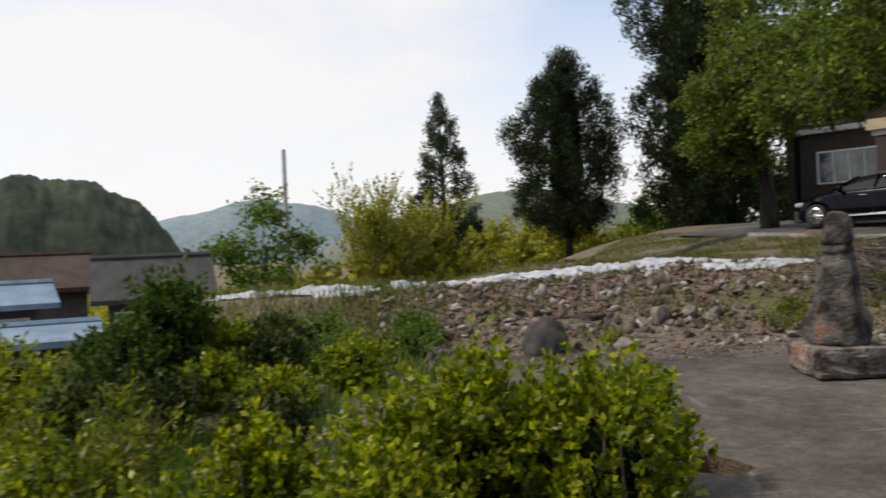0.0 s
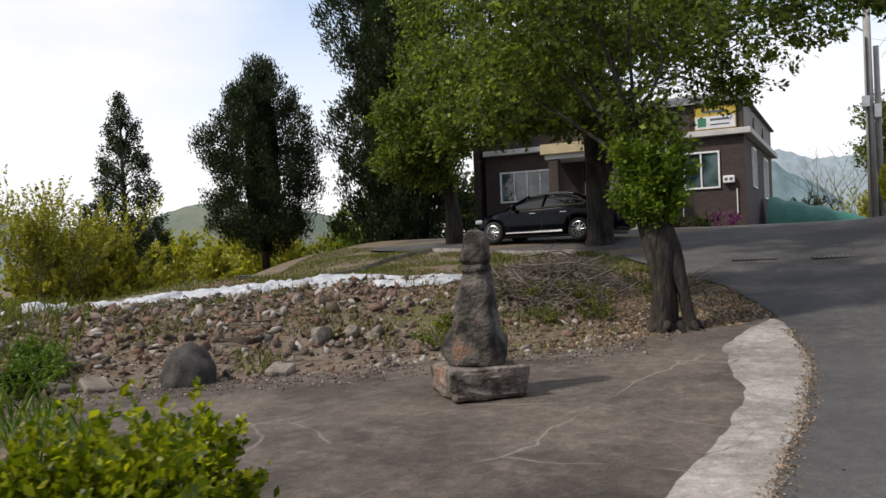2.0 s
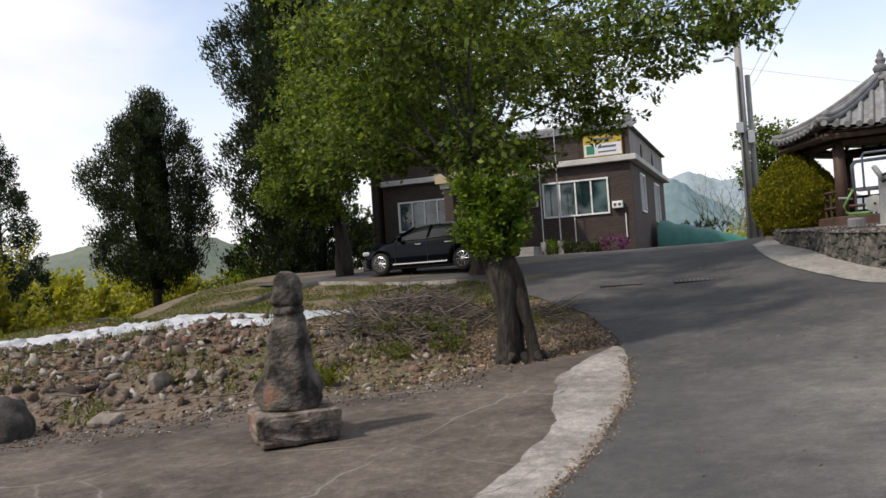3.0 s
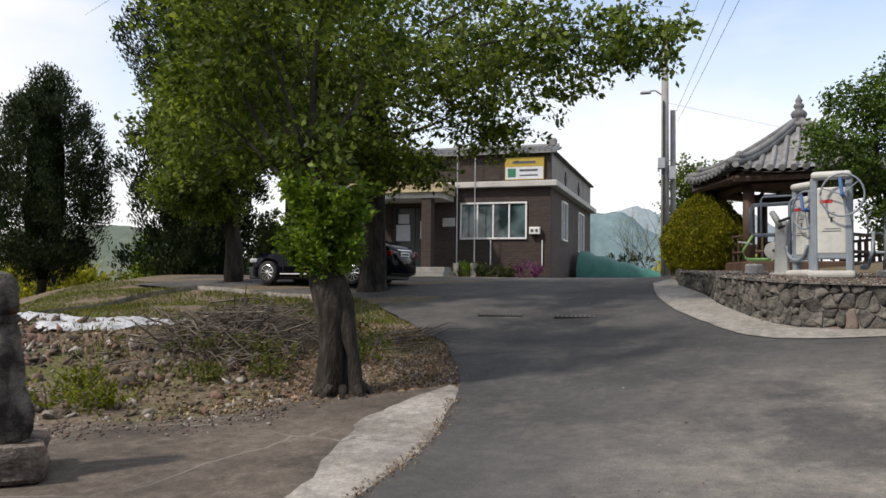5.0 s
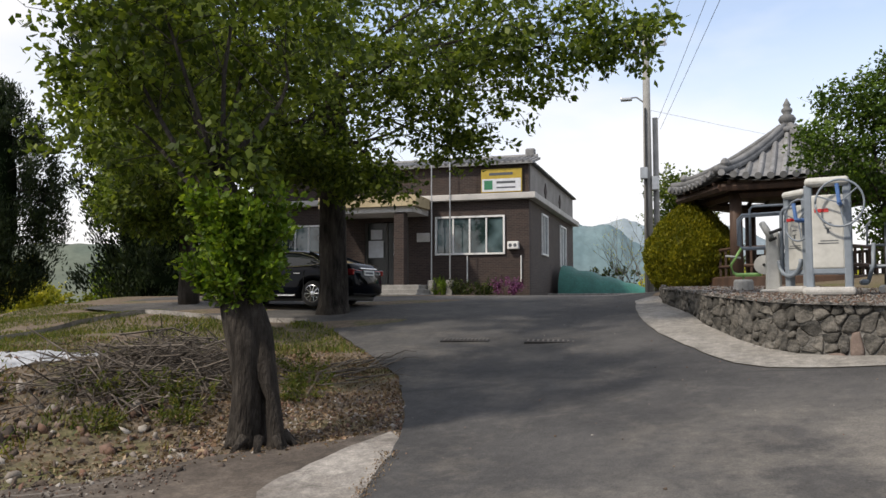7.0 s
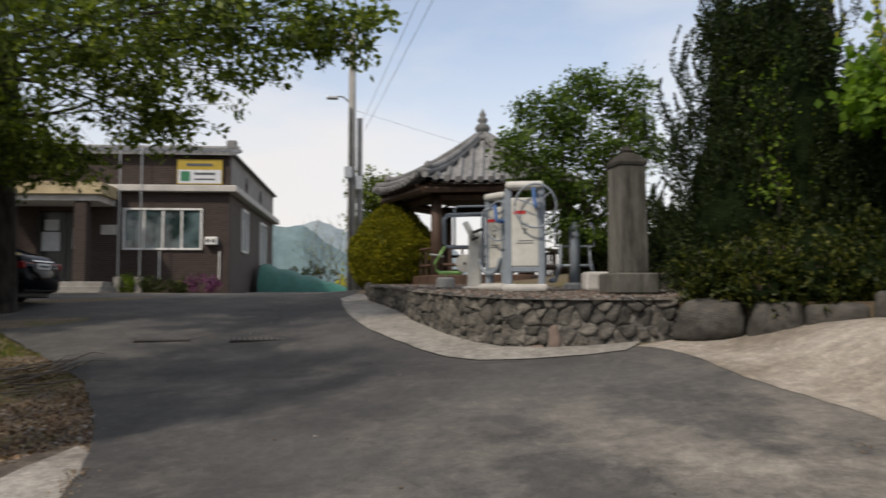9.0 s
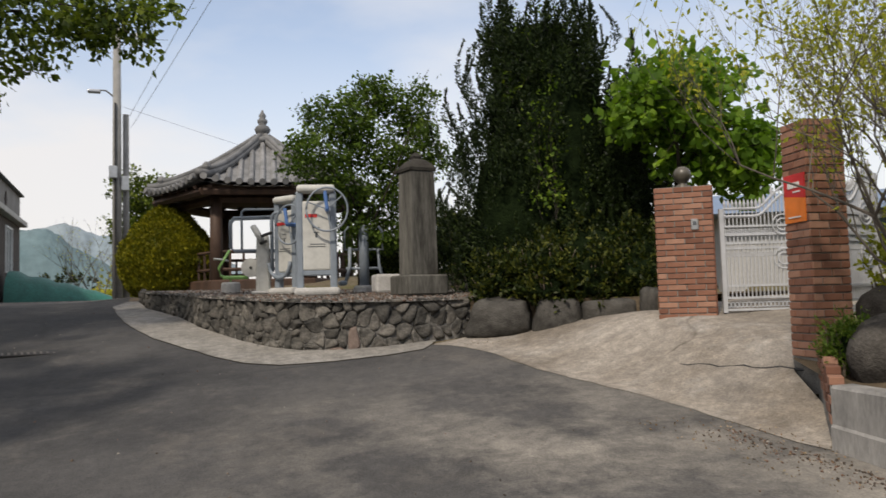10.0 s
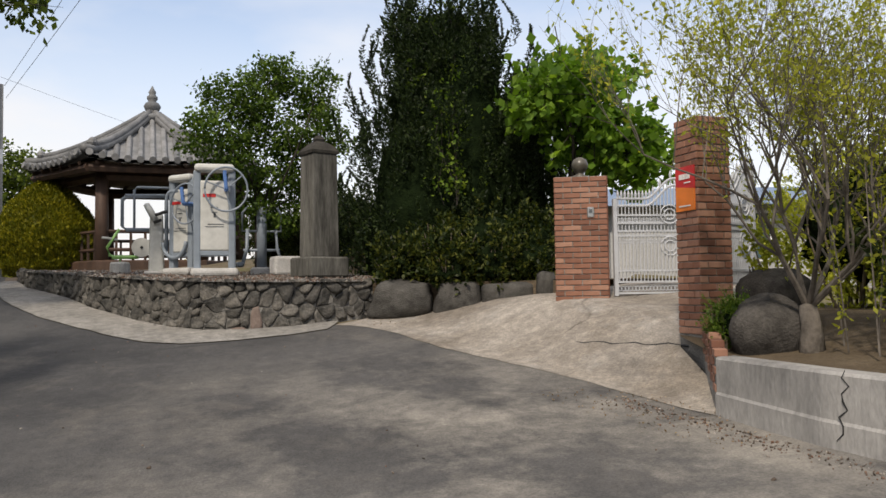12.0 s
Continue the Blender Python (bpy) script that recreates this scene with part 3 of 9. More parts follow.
def along(line):
    """Lengths along a line and a function that gives the place and the way at a length."""
    seg = [math.dist(a, b) for a, b in zip(line, line[1:])]
    acc = np.concatenate([[0], np.cumsum(seg)])

    def at(s):
        k = int(np.clip(np.searchsorted(acc, s) - 1, 0, len(seg) - 1))
        f = (s - acc[k]) / seg[k]
        a, b = line[k], line[k + 1]
        d = ((b[0] - a[0]) / seg[k], (b[1] - a[1]) / seg[k])
        return a[0] + (b[0] - a[0]) * f, a[1] + (b[1] - a[1]) * f, d
    return acc[-1], at


def build_stone_wall():
    line = FOOT + [(17.6, -6.0), (18.6, -6.7)]
    wall = tagged(new("wall_terrace"), "grey fieldstone retaining wall with smeared mortar", "stone wall", kind="structure")
    bm = bmesh.new()
    prev = None
    for x, y in dense(line, 0.4):
        zb, zt = float(paved(x, y)) - 0.3, float(terrace_z(x)) - 0.02
        cur = [bm.verts.new(p) for p in ((x + 0.05, y - 0.03, zb), (x + 0.10, y - 0.06, zt), (x + 0.5, y - 0.32, zt), (x + 0.5, y - 0.32, zb))]
        if prev:
            for k in range(4):
                bm.faces.new((prev[k], prev[(k + 1) % 4], cur[(k + 1) % 4], cur[k]))
        prev = cur
    part("core", bm, "wall_mortar", wall, "grey mortar core")
    total, at = along(line)
    # uneven cells over the wall's face, one rounded stone in each
    seeds = []
    z, r = 1.55, 0
    while z < 3.15:
        s = -0.1 + (0.17 if r % 2 else 0)
        while s < total + 0.1:
            seeds.append((s + float(rng.uniform(-0.09, 0.09)), z + float(rng.uniform(-0.075, 0.075))))
            s += float(rng.choice([0.13, 0.22, 0.30, 0.42]) * rng.uniform(0.85, 1.15))
        z, r = z + 0.155 + 0.05 * noise.noise(Vector((z * 7, 1, 2))), r + 1
    seeds = np.array(seeds)
    count = 0
    for s, z in seeds:
        if not 0.05 < s < total - 0.05:
            continue
        x, y, d = at(s)
        zb, zt = float(paved(x, y)) - 0.04, float(terrace_z(x))
        if z < zb + 0.01 or z > zt + 0.03:
            continue
        cell = [(s - 0.36, z - 0.25), (s + 0.36, z - 0.25), (s + 0.36, z + 0.25), (s - 0.36, z + 0.25)]
        near = seeds[np.argsort(np.hypot(seeds[:, 0] - s, seeds[:, 1] - z))[1:14]]
        limits = [((q[0] - s, q[1] - z), 0.5 * (np.hypot(q[0] - s, q[1] - z)) - 0.005) for q in near]
        limits += [((0, 1), zt + 0.02 + 0.05 * noise.noise(Vector((s * 3, 5, 1))) - z), ((0, -1), z - zb)]
        for (nx, nz), dist in limits:
            L = math.hypot(nx, nz)
            nx, nz = nx / L, nz / L
            out = []
            for k in range(len(cell)):
                a, b = cell[k], cell[(k + 1) % len(cell)]
                da, db = (a[0] - s) * nx + (a[1] - z) * nz - dist, (b[0] - s) * nx + (b[1] - z) * nz - dist
                if da <= 0:
                    out.append(a)
                if da * db < 0:
                    f = da / (da - db)
                    out.append((a[0] + (b[0] - a[0]) * f, a[1] + (b[1] - a[1]) * f))
            cell = out
            if len(cell) < 3:
                break
        if len(cell) < 3:
            continue
        # corners worn round
        cell = [q for a, b in zip(cell, cell[1:] + cell[:1]) for q in ((a[0] * 0.74 + b[0] * 0.26, a[1] * 0.74 + b[1] * 0.26), (a[0] * 0.26 + b[0] * 0.74, a[1] * 0.26 + b[1] * 0.74))]
        cs, cz = sum(p[0] for p in cell) / len(cell), sum(p[1] for p in cell) / len(cell)
        proud = float(rng.uniform(0.010, 0.050))
        x, y, d = at(min(max(cs, 0.01), total - 0.01))
        tilt_s, tilt_z = float(rng.normal() * 0.22), float(rng.normal() * 0.18)
        bm = bmesh.new()
        rings = []
        for shrink, depth in ((1.0, -0.09), (1.0, 0.25), (0.90, 0.80), (0.58, 1.0)):
            ring = []
            for ps, pz in cell:
                u, w = (ps - cs) * shrink, (pz - cz) * shrink
                bump_ = noise.noise(Vector((ps * 9, pz * 9, depth * 2 + s)))
                out_ = depth if depth < 0 else proud * depth * (1 + 0.45 * bump_) + (u * tilt_s + w * tilt_z) * depth
                k = 1 + (0.07 * bump_ if depth > 0 else 0)
                ring.append(bm.verts.new((u * k, -out_, w * k)))
            rings.append(ring)
        m = len(cell)
        for r0, r1 in zip(rings, rings[1:]):
            for k in range(m):
                bm.faces.new((r0[k], r0[(k + 1) % m], r1[(k + 1) % m], r1[k]))
        bm.faces.new(rings[-1])
        red = abs(cs - 10.35) < 0.16 and cz < zb + 0.2
        ob = part("stone", bm, "stone_red" if red else "stone", wall, smooth=True)
        # outward is to the lane: turned to the right of the way along the foot
        ob.matrix_basis = Matrix.Translation((x + 0.07, y - 0.04, cz)) @ Matrix.Rotation(math.atan2(d[1], d[0]), 4, "Z")
        count += 1
        if count >= 300:
            break


# ---- village hall ----
M["brick"] = None
M["door_glass"] = plain("tinted_door_glass", (0.014, 0.017, 0.018), 0.22)
M["door_metal"] = plain("dark_bronze_frame", (0.05, 0.048, 0.045), 0.4)


def brick_material(name, base_a, base_b, mortar, scale=1.0, axis="x"):
    """Courses of brick, laid along the walls, with joints in relief."""
    m, t, b = shader(name)
    co = t.nodes.new("ShaderNodeTexCoord")
    sep = t.nodes.new("ShaderNodeSeparateXYZ")
    t.links.new(co.outputs["Object"], sep.inputs[0])
    add = t.nodes.new("ShaderNodeMath")
    add.operation = "ADD"
    t.links.new(sep.outputs["X"], add.inputs[0])
    t.links.new(sep.outputs["Y"], add.inputs[1])
    com = t.nodes.new("ShaderNodeCombineXYZ")
    t.links.new(add.outputs[0], com.inputs[0])
    t.links.new(sep.outputs["Z"], com.inputs[1])
    br = t.nodes.new("ShaderNodeTexBrick")
    br.inputs["Scale"].default_value = 1.0
    br.inputs["Brick Width"].default_value, br.inputs["Row Height"].default_value = 0.21 * scale, 0.068 * scale
    br.inputs["Mortar Size"].default_value = 0.008
    br.inputs["Color1"].default_value, br.inputs["Color2"].default_value = (*base_a, 1), (*base_b, 1)
    br.inputs["Mortar"].default_value = (*mortar, 1)
    t.links.new(com.outputs[0], br.inputs["Vector"])
    n = noise_node(t, 1.5, 5.0)
    col = mix(t, 0.5, br.outputs["Color"], ramp(t, n, [(0.3, (0.6, 0.6, 0.6)), (0.7, (1, 1, 1))]), "MULTIPLY")
    t.links.new(col, b.inputs["Base Color"])
    b.inputs["Roughness"].default_value = 0.85
    inv = t.nodes.new("ShaderNodeMath")
    inv.operation = "SUBTRACT"
    inv.inputs[0].default_value = 1.0
    t.links.new(br.outputs["Fac"], inv.inputs[1])
    bump(t, b, inv.outputs[0], 0.5, 0.01)
    return m


def glass_material():
    m, t, b = shader("window_glass")
    b.inputs["Base Color"].default_value = (0.02, 0.03, 0.035, 1)
    b.inputs["Roughness"].default_value = 0.04
    b.inputs["Specular IOR Level"].default_value = 0.9
    n = noise_node(t, 0.9, 2.0)
    t.links.new(ramp(t, n, [(0.4, (0.015, 0.03, 0.032)), (0.6, (0.10, 0.15, 0.16))]), b.inputs["Base Color"])
    return m


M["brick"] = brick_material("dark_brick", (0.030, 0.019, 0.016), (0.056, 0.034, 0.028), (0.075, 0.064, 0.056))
# same courses as the front, in a paler brown
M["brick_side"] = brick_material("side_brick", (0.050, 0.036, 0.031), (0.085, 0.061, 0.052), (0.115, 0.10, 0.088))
M["glass"] = glass_material()
M["white_frame"] = plain("white_frame", (0.72, 0.72, 0.71), 0.4)
M["band"] = surface("cream_band", (0.48, 0.46, 0.43), (0.66, 0.64, 0.61), 2, 30, 0.8, relief=0.1)
M["canopy"] = surface("canopy_yellow", (0.42, 0.34, 0.20), (0.58, 0.48, 0.30), 1.5, 20, 0.8, relief=0.1)
M["parapet_grey"] = surface("parapet_grey", (0.24, 0.225, 0.215), (0.36, 0.345, 0.33), 1.2, 25, 0.85, relief=0.1)
M["tile"] = surface("roof_tile", (0.13, 0.135, 0.14), (0.26, 0.265, 0.27), 2.5, 25, 0.75, relief=0.4, vary=0.25)
M["tile_dark"] = surface("roof_ridge", (0.05, 0.055, 0.055), (0.10, 0.105, 0.105), 2.5, 25, 0.7, relief=0.3)
M["sign_yellow"] = plain("sign_yellow", (0.42, 0.30, 0.035), 0.6)
M["white"] = plain("white_paint", (0.72, 0.72, 0.70), 0.5)
M["paper"] = plain("paper", (0.60, 0.62, 0.66), 0.8)
M["ink"] = plain("ink", (0.08, 0.09, 0.10), 0.7)
M["sign_green"] = plain("sign_green", (0.03, 0.18, 0.09), 0.5)
M["steel"] = plain("steel", (0.45, 0.46, 0.47), 0.35, 0.8)
M["step_concrete"] = surface("step_concrete", (0.22, 0.215, 0.20), (0.36, 0.35, 0.33), 2, 30, 0.9, relief=0.2)
M["wood_dark"] = surface("dark_timber", (0.04, 0.022, 0.014), (0.10, 0.055, 0.035), 4, 25, 0.7, relief=0.3, stretch=(1, 1, 0.3))
M["pole"] = surface("pole_concrete", (0.24, 0.235, 0.225), (0.36, 0.355, 0.34), 2.0, 30, 0.9, relief=0.15)
M["tarp_green"] = surface("green_tarp", (0.015, 0.11, 0.085), (0.03, 0.19, 0.15), 1.5, 12, 0.6, relief=0.3, distance=0.05)
M["black"] = plain("black_plastic", (0.02, 0.02, 0.02), 0.5)

HX, HZ = 36.9, 2.78
HALL_L, HALL_R = 15.7, 4.24


def window(parent, y0, y1, z0, z1, panes, x=HX, side=False):
    """A white sliding window; on the front wall, or on the side wall along x."""
    w = thing("window", Matrix(), "", "")
    w.parent = parent
    for key in ("label", "category"):
        pass
    def bar(name, a0, a1, b0, b1, mat, d0, d1):
        bm = bmesh.new()
        if side:
            prism(bm, [(a0, b0), (a1, b0), (a1, b1), (a0, b1)], "y", d0, d1)
        else:
            prism(bm, [(a0, b0), (a1, b0), (a1, b1), (a0, b1)], "x", d0, d1)
        return part(name, bm, mat, w)
    s = HALL_R if side else x
    f = 0.07
    for n, (a0, a1, b0, b1) in enumerate(((y0, y1, z0, z0 + f), (y0, y1, z1 - f, z1), (y0, y0 + f, z0 + f, z1 - f), (y1 - f, y1, z0 + f, z1 - f))):
        bar("window_sill" if n == 0 else "window_frame", a0, a1, b0, b1, "white_frame", s - 0.07, s + 0.05)
    n = panes
    for k in range(n):
        a0 = y0 + f + (y1 - y0 - 2 * f) * k / n
        a1 = y0 + f + (y1 - y0 - 2 * f) * (k + 1) / n
        bar("pane", a0 + 0.02, a1 - 0.02, z0 + f, z1 - f, "glass", s + 0.0, s + 0.02)
        if k:
            bar("mullion", a0 - 0.03, a0 + 0.03, z0 + f, z1 - f, "white_frame", s - 0.045, s + 0.03)
    return w


def wall_with_holes(bm, y0, y1, z0, z1, holes, axis, d0, d1):
    """A thick wall with rectangular openings: (a0, a1, b0, b1)."""
    ys = sorted({y0, y1, *[h[0] for h in holes], *[h[1] for h in holes]})
    zs = sorted({z0, z1, *[h[2] for h in holes], *[h[3] for h in holes]})
    for a0, a1 in zip(ys, ys[1:]):
        for b0, b1 in zip(zs, zs[1:]):
            c = ((a0 + a1) / 2, (b0 + b1) / 2)
            if not any(h[0] < c[0] < h[1] and h[2] < c[1] < h[3] for h in holes):
                prism(bm, [(a0, b0), (a1, b0), (a1, b1), (a0, b1)], axis, d0, d1)
    bmesh.ops.remove_doubles(bm, verts=bm.verts, dist=1e-4)
    return bm


def build_hall():
    hall = thing("village_hall", Matrix(), "single-storey dark brown brick village hall with tiled parapet roof", "building")
    top, band = 8.10, 6.84
    RW, LW = (5.2, 8.05, 4.5, 6.04), (12.3, 14.95, 4.45, 5.86)
    door = (9.2, 11.1, 3.30, 5.9)
    part("wall", wall_with_holes(bmesh.new(), HALL_R, HALL_L, HZ - 0.4, top, [RW, LW, door], "x", HX, HX + 0.3), "brick", hall, "dark brown brick front wall")
    sides = [(39.6, 41.0, 4.6, 6.35), (44.6, 46.4, 4.3, 6.3)]
    part("wall", wall_with_holes(bmesh.new(), HX + 0.3, 49.2, HZ - 0.8, band, sides, "y", HALL_R, HALL_R + 0.3), "brick_side", hall, "brick side wall in a paler tone")
    bm = bmesh.new()
    box(bm, 43.05, 16.15, HZ - 0.6, 12.3, 0.3, top - HZ + 0.6)
    part("wall", bm, "brick", hall)
    bm = bmesh.new()
    box(bm, 49.05, 10.2, HZ - 0.8, 0.3, 11.6, top - HZ + 0.8)
    part("wall", bm, "brick", hall)
    bm = bmesh.new()
    box(bm, 43.2, HALL_R + 0.13, band + 0.02, 12.0, 0.26, top - band - 0.05)
    part("parapet", bm, "parapet_grey", hall, "pale grey rendered side parapet")
    for x in (40.6, 44.6):
        bm = bmesh.new()
        prism(bm, [(x - 0.28, 7.4), (x, 7.05), (x + 0.28, 7.4), (x, 7.75)], "y", HALL_R - 0.04, HALL_R + 0.02)
        part("diamond", bm, "brick", hall, "dark diamond ornament")
    for nm, args in (("band", (HX - 0.12, (HALL_L + HALL_R) / 2 - 0.15, band - 0.20, 0.30, HALL_L - HALL_R + 0.3, 0.24)), ("band", (43.1, HALL_R - 0.14, band - 0.20, 12.6, 0.34, 0.24))):
        bm = bmesh.new()
        box(bm, *args, 0.02)
        part(nm, bm, "band", hall, "cream-painted concrete band")
    # tiled parapet coping and low roof
    bm = bmesh.new()
    prism(bm, [(HX - 0.25, top), (HX + 1.5, top + 0.42), (HX + 1.5, top + 0.32), (HX - 0.25, top - 0.10)], "y", HALL_R - 0.2, HALL_L + 0.2)
    part("roof", bm, "tile", hall, "grey ribbed tile coping")
    bm = bmesh.new()
    box(bm, 43.2, 10.2, top - 0.4, 11.5, 11.6, 0.1)
    part("roof", bm, "tile", hall)
    y = HALL_R - 0.05
    rib = bmesh.new()
    tube(rib, [(-0.27, 0, -0.02), (1.5, 0, 0.43)], 0.055, 6)
    rib_me = bpy.data.meshes.new("tile_rib")
    rib.to_mesh(rib_me)
    rib.free()
    while y < HALL_L + 0.2:
        ob = part("tile_rib", rib_me, "tile", hall)
        ob.location = (HX, y, top + 0.02)
        y += 0.24
    bm = bmesh.new()
    box(bm, 43.1, HALL_R + 0.1, top - 0.03, 12.5, 0.55, 0.1, 0.03)
    part("coping", bm, "tile_dark", hall, "dark tile coping")
    bm = bmesh.new()
    tube(bm, [(HX + 1.45, HALL_R - 0.1, top + 0.45), (HX + 1.45, HALL_L, top + 0.45)], 0.11, 8)
    part("ridge", bm, "tile", hall)
    bm = bmesh.new()
    box(bm, HX + 1.45, HALL_R + 0.2, top + 0.42, 0.25, 0.4, 0.36, 0.05)
    part("ridge_end", bm, "tile", hall)
    # canopy over the entrance
    bm = bmesh.new()
    prism(bm, [(8.2, 6.30), (12.25, 6.30), (12.25, 6.72), (8.2, 6.72)], "x", HX - 2.0, HX - 0.28)
    part("canopy", bm, "canopy", hall, "faded yellow concrete porch canopy")
    bm = bmesh.new()
    prism(bm, [(8.35, 6.08), (12.1, 6.08), (12.1, 6.30), (8.35, 6.30)], "x", HX - 1.85, HX)
    part("soffit", bm, "band", hall)
    for y in (8.95, 11.75):
        bm = bmesh.new()
        box(bm, HX - 1.6, y, HZ, 0.42, 0.42, 3.30, 0.015)
        part("porch_post", bm, "brick", hall)
    # entrance door
    d = part("door", prism(bmesh.new(), [(9.25, 3.30), (11.05, 3.30), (11.05, 5.88), (9.25, 5.88)], "x", HX + 0.1, HX + 0.14), "door_glass", hall, "dark glass double door with papers")
    for y in (9.25, 10.15, 11.05):
        bm = bmesh.new()
        prism(bm, [(y - 0.05, 3.3), (y + 0.05, 3.3), (y + 0.05, 5.88), (y - 0.05, 5.88)], "x", HX + 0.06, HX + 0.16)
        part("door_frame", bm, "door_metal", d)
    for y0, y1, z0, z1 in ((10.3, 10.95, 4.45, 5.15), (9.35, 9.85, 4.55, 5.3), (10.35, 10.85, 5.2, 5.6)):
        bm = bmesh.new()
        prism(bm, [(y0, z0), (y1, z0), (y1, z1), (y0, z1)], "x", HX + 0.05, HX + 0.058)
        part("notice", bm, "paper", d, "white paper notice")
    window(hall, *RW, 4)
    window(hall, *LW, 4)
    for s in sides:
        window(hall, *s, 2, side=True)
    bm = bmesh.new()
    prism(bm, [(4.5, 6.93), (6.12, 6.93), (6.12, 7.85), (4.5, 7.85)], "x", HX - 0.12, HX - 0.01)
    sg = part("sign_board", bm, "sign_yellow", hall, "yellow sign board with a white panel")
    for nm, y0, y1, z0, z1, mt in (("panel", 4.53, 6.09, 6.96, 7.46, "paper"), ("emblem", 5.66, 6.0, 7.04, 7.40, "sign_green"), ("lettering", 4.75, 5.5, 7.27, 7.36, "ink"), ("lettering", 4.75, 5.5, 7.08, 7.14, "ink"), ("lettering", 4.85, 5.8, 7.60, 7.70, "ink")):
        k = 0.125 if nm == "panel" else 0.13
        bm = bmesh.new()
        prism(bm, [(y0, z0), (y1, z0), (y1, z1), (y0, z1)], "x", HX - k, HX - 0.115)
        part(nm, bm, mt, sg)
    # air vent, pipe, plaque
    bm = bmesh.new()
    box(bm, HX - 0.12, 4.85, 4.68, 0.22, 0.44, 0.30, 0.02)
    part("vent_box", bm, "white", hall)
    for y in (4.76, 4.95):
        bm = bmesh.new()
        tube(bm, [(HX - 0.236, y, 4.83), (HX - 0.225, y, 4.83)], 0.07, 12)
        part("vent_grille", bm, "ink", hall)
    for y in (6.72, 4.56):
        bm = bmesh.new()
        tube(bm, [(HX - 0.05, y, 3.4), (HX - 0.05, y, 4.45)], 0.025, 8)
        part("pipe", bm, "white", hall)
    bm = bmesh.new()
    box(bm, HX - 0.03, 8.55, 5.05, 0.05, 0.55, 0.36, 0.01)
    part("plaque", bm, "band", hall)
    # steps
    st = thing("entrance_steps", Matrix(), "worn concrete entrance steps under the porch", "steps")
    for k in range(3):
        bm = bmesh.new()
        box(bm, HX - 1.35 + k * 0.30 - 0.6, 10.0, HZ - 0.1, 2.4 - k * 0.6, 4.4 - k * 0.3, 0.27 + 0.17 * k, 0.015)
        part("step", bm, "step_concrete", st)
    # flag poles
    for k, (y, ztop) in enumerate(((7.93, 10.0), (7.18, 10.3))):
        fp = thing("flagpole", pose(HX - 0.9, y, HZ), "slim grey steel flagpole on a concrete foot", "flagpole", "flagpoles by the hall")
        bm = bmesh.new()
        tube(bm, [(0, 0, 0.4), (0, 0, ztop - HZ)], [0.027, 0.020], 8)
        part("pole", bm, "steel", fp)
        bm = bmesh.new()
        box(bm, 0, 0, -0.05, 0.28, 0.25, 0.75, 0.02)
        part("foot", bm, "step_concrete", fp)
        bm = bmesh.new()
        lathe(bm, [(0.02, 0), (0.07, 0.04), (0.07, 0.1), (0.02, 0.14)], 8)
        part("ball", bm, "steel", fp).location = (0, 0, ztop - HZ)


build_hall()
build_stone_wall()


def loft(bm, sections, close=True):
    """A skin over rings of points."""
    rings = [[bm.verts.new(p) for p in sec] for sec in sections]
    n = len(rings[0])
    for a, b in zip(rings, rings[1:]):
        for k in range(n if close else n - 1):
            bm.faces.new((a[k], a[(k + 1) % n], b[(k + 1) % n], b[k]))
    return rings


# near-black filler inside plants: the shade between leaves put into a colour
M["shade_core"] = surface("inner_foliage", (0.006, 0.010, 0.005), (0.016, 0.026, 0.010), 6.0, 30, 0.95, relief=0.8, distance=0.05)
next(n for n in M["shade_core"].node_tree.nodes if n.type == "BSDF_PRINCIPLED").inputs["Specular IOR Level"].default_value = 0.0


# ---- trees ----
def limb_points(p0, p1, bend, rng, n=5):
    p0, p1 = np.array(p0, float), np.array(p1, float)
    out = []
    side = rng.normal(size=3) * bend
    for k in range(n):
        f = k / (n - 1)
        out.append(tuple(p0 + (p1 - p0) * f + side * math.sin(f * math.pi) + np.array([0, 0, bend * 0.5]) * math.sin(f * math.pi)))
    return out


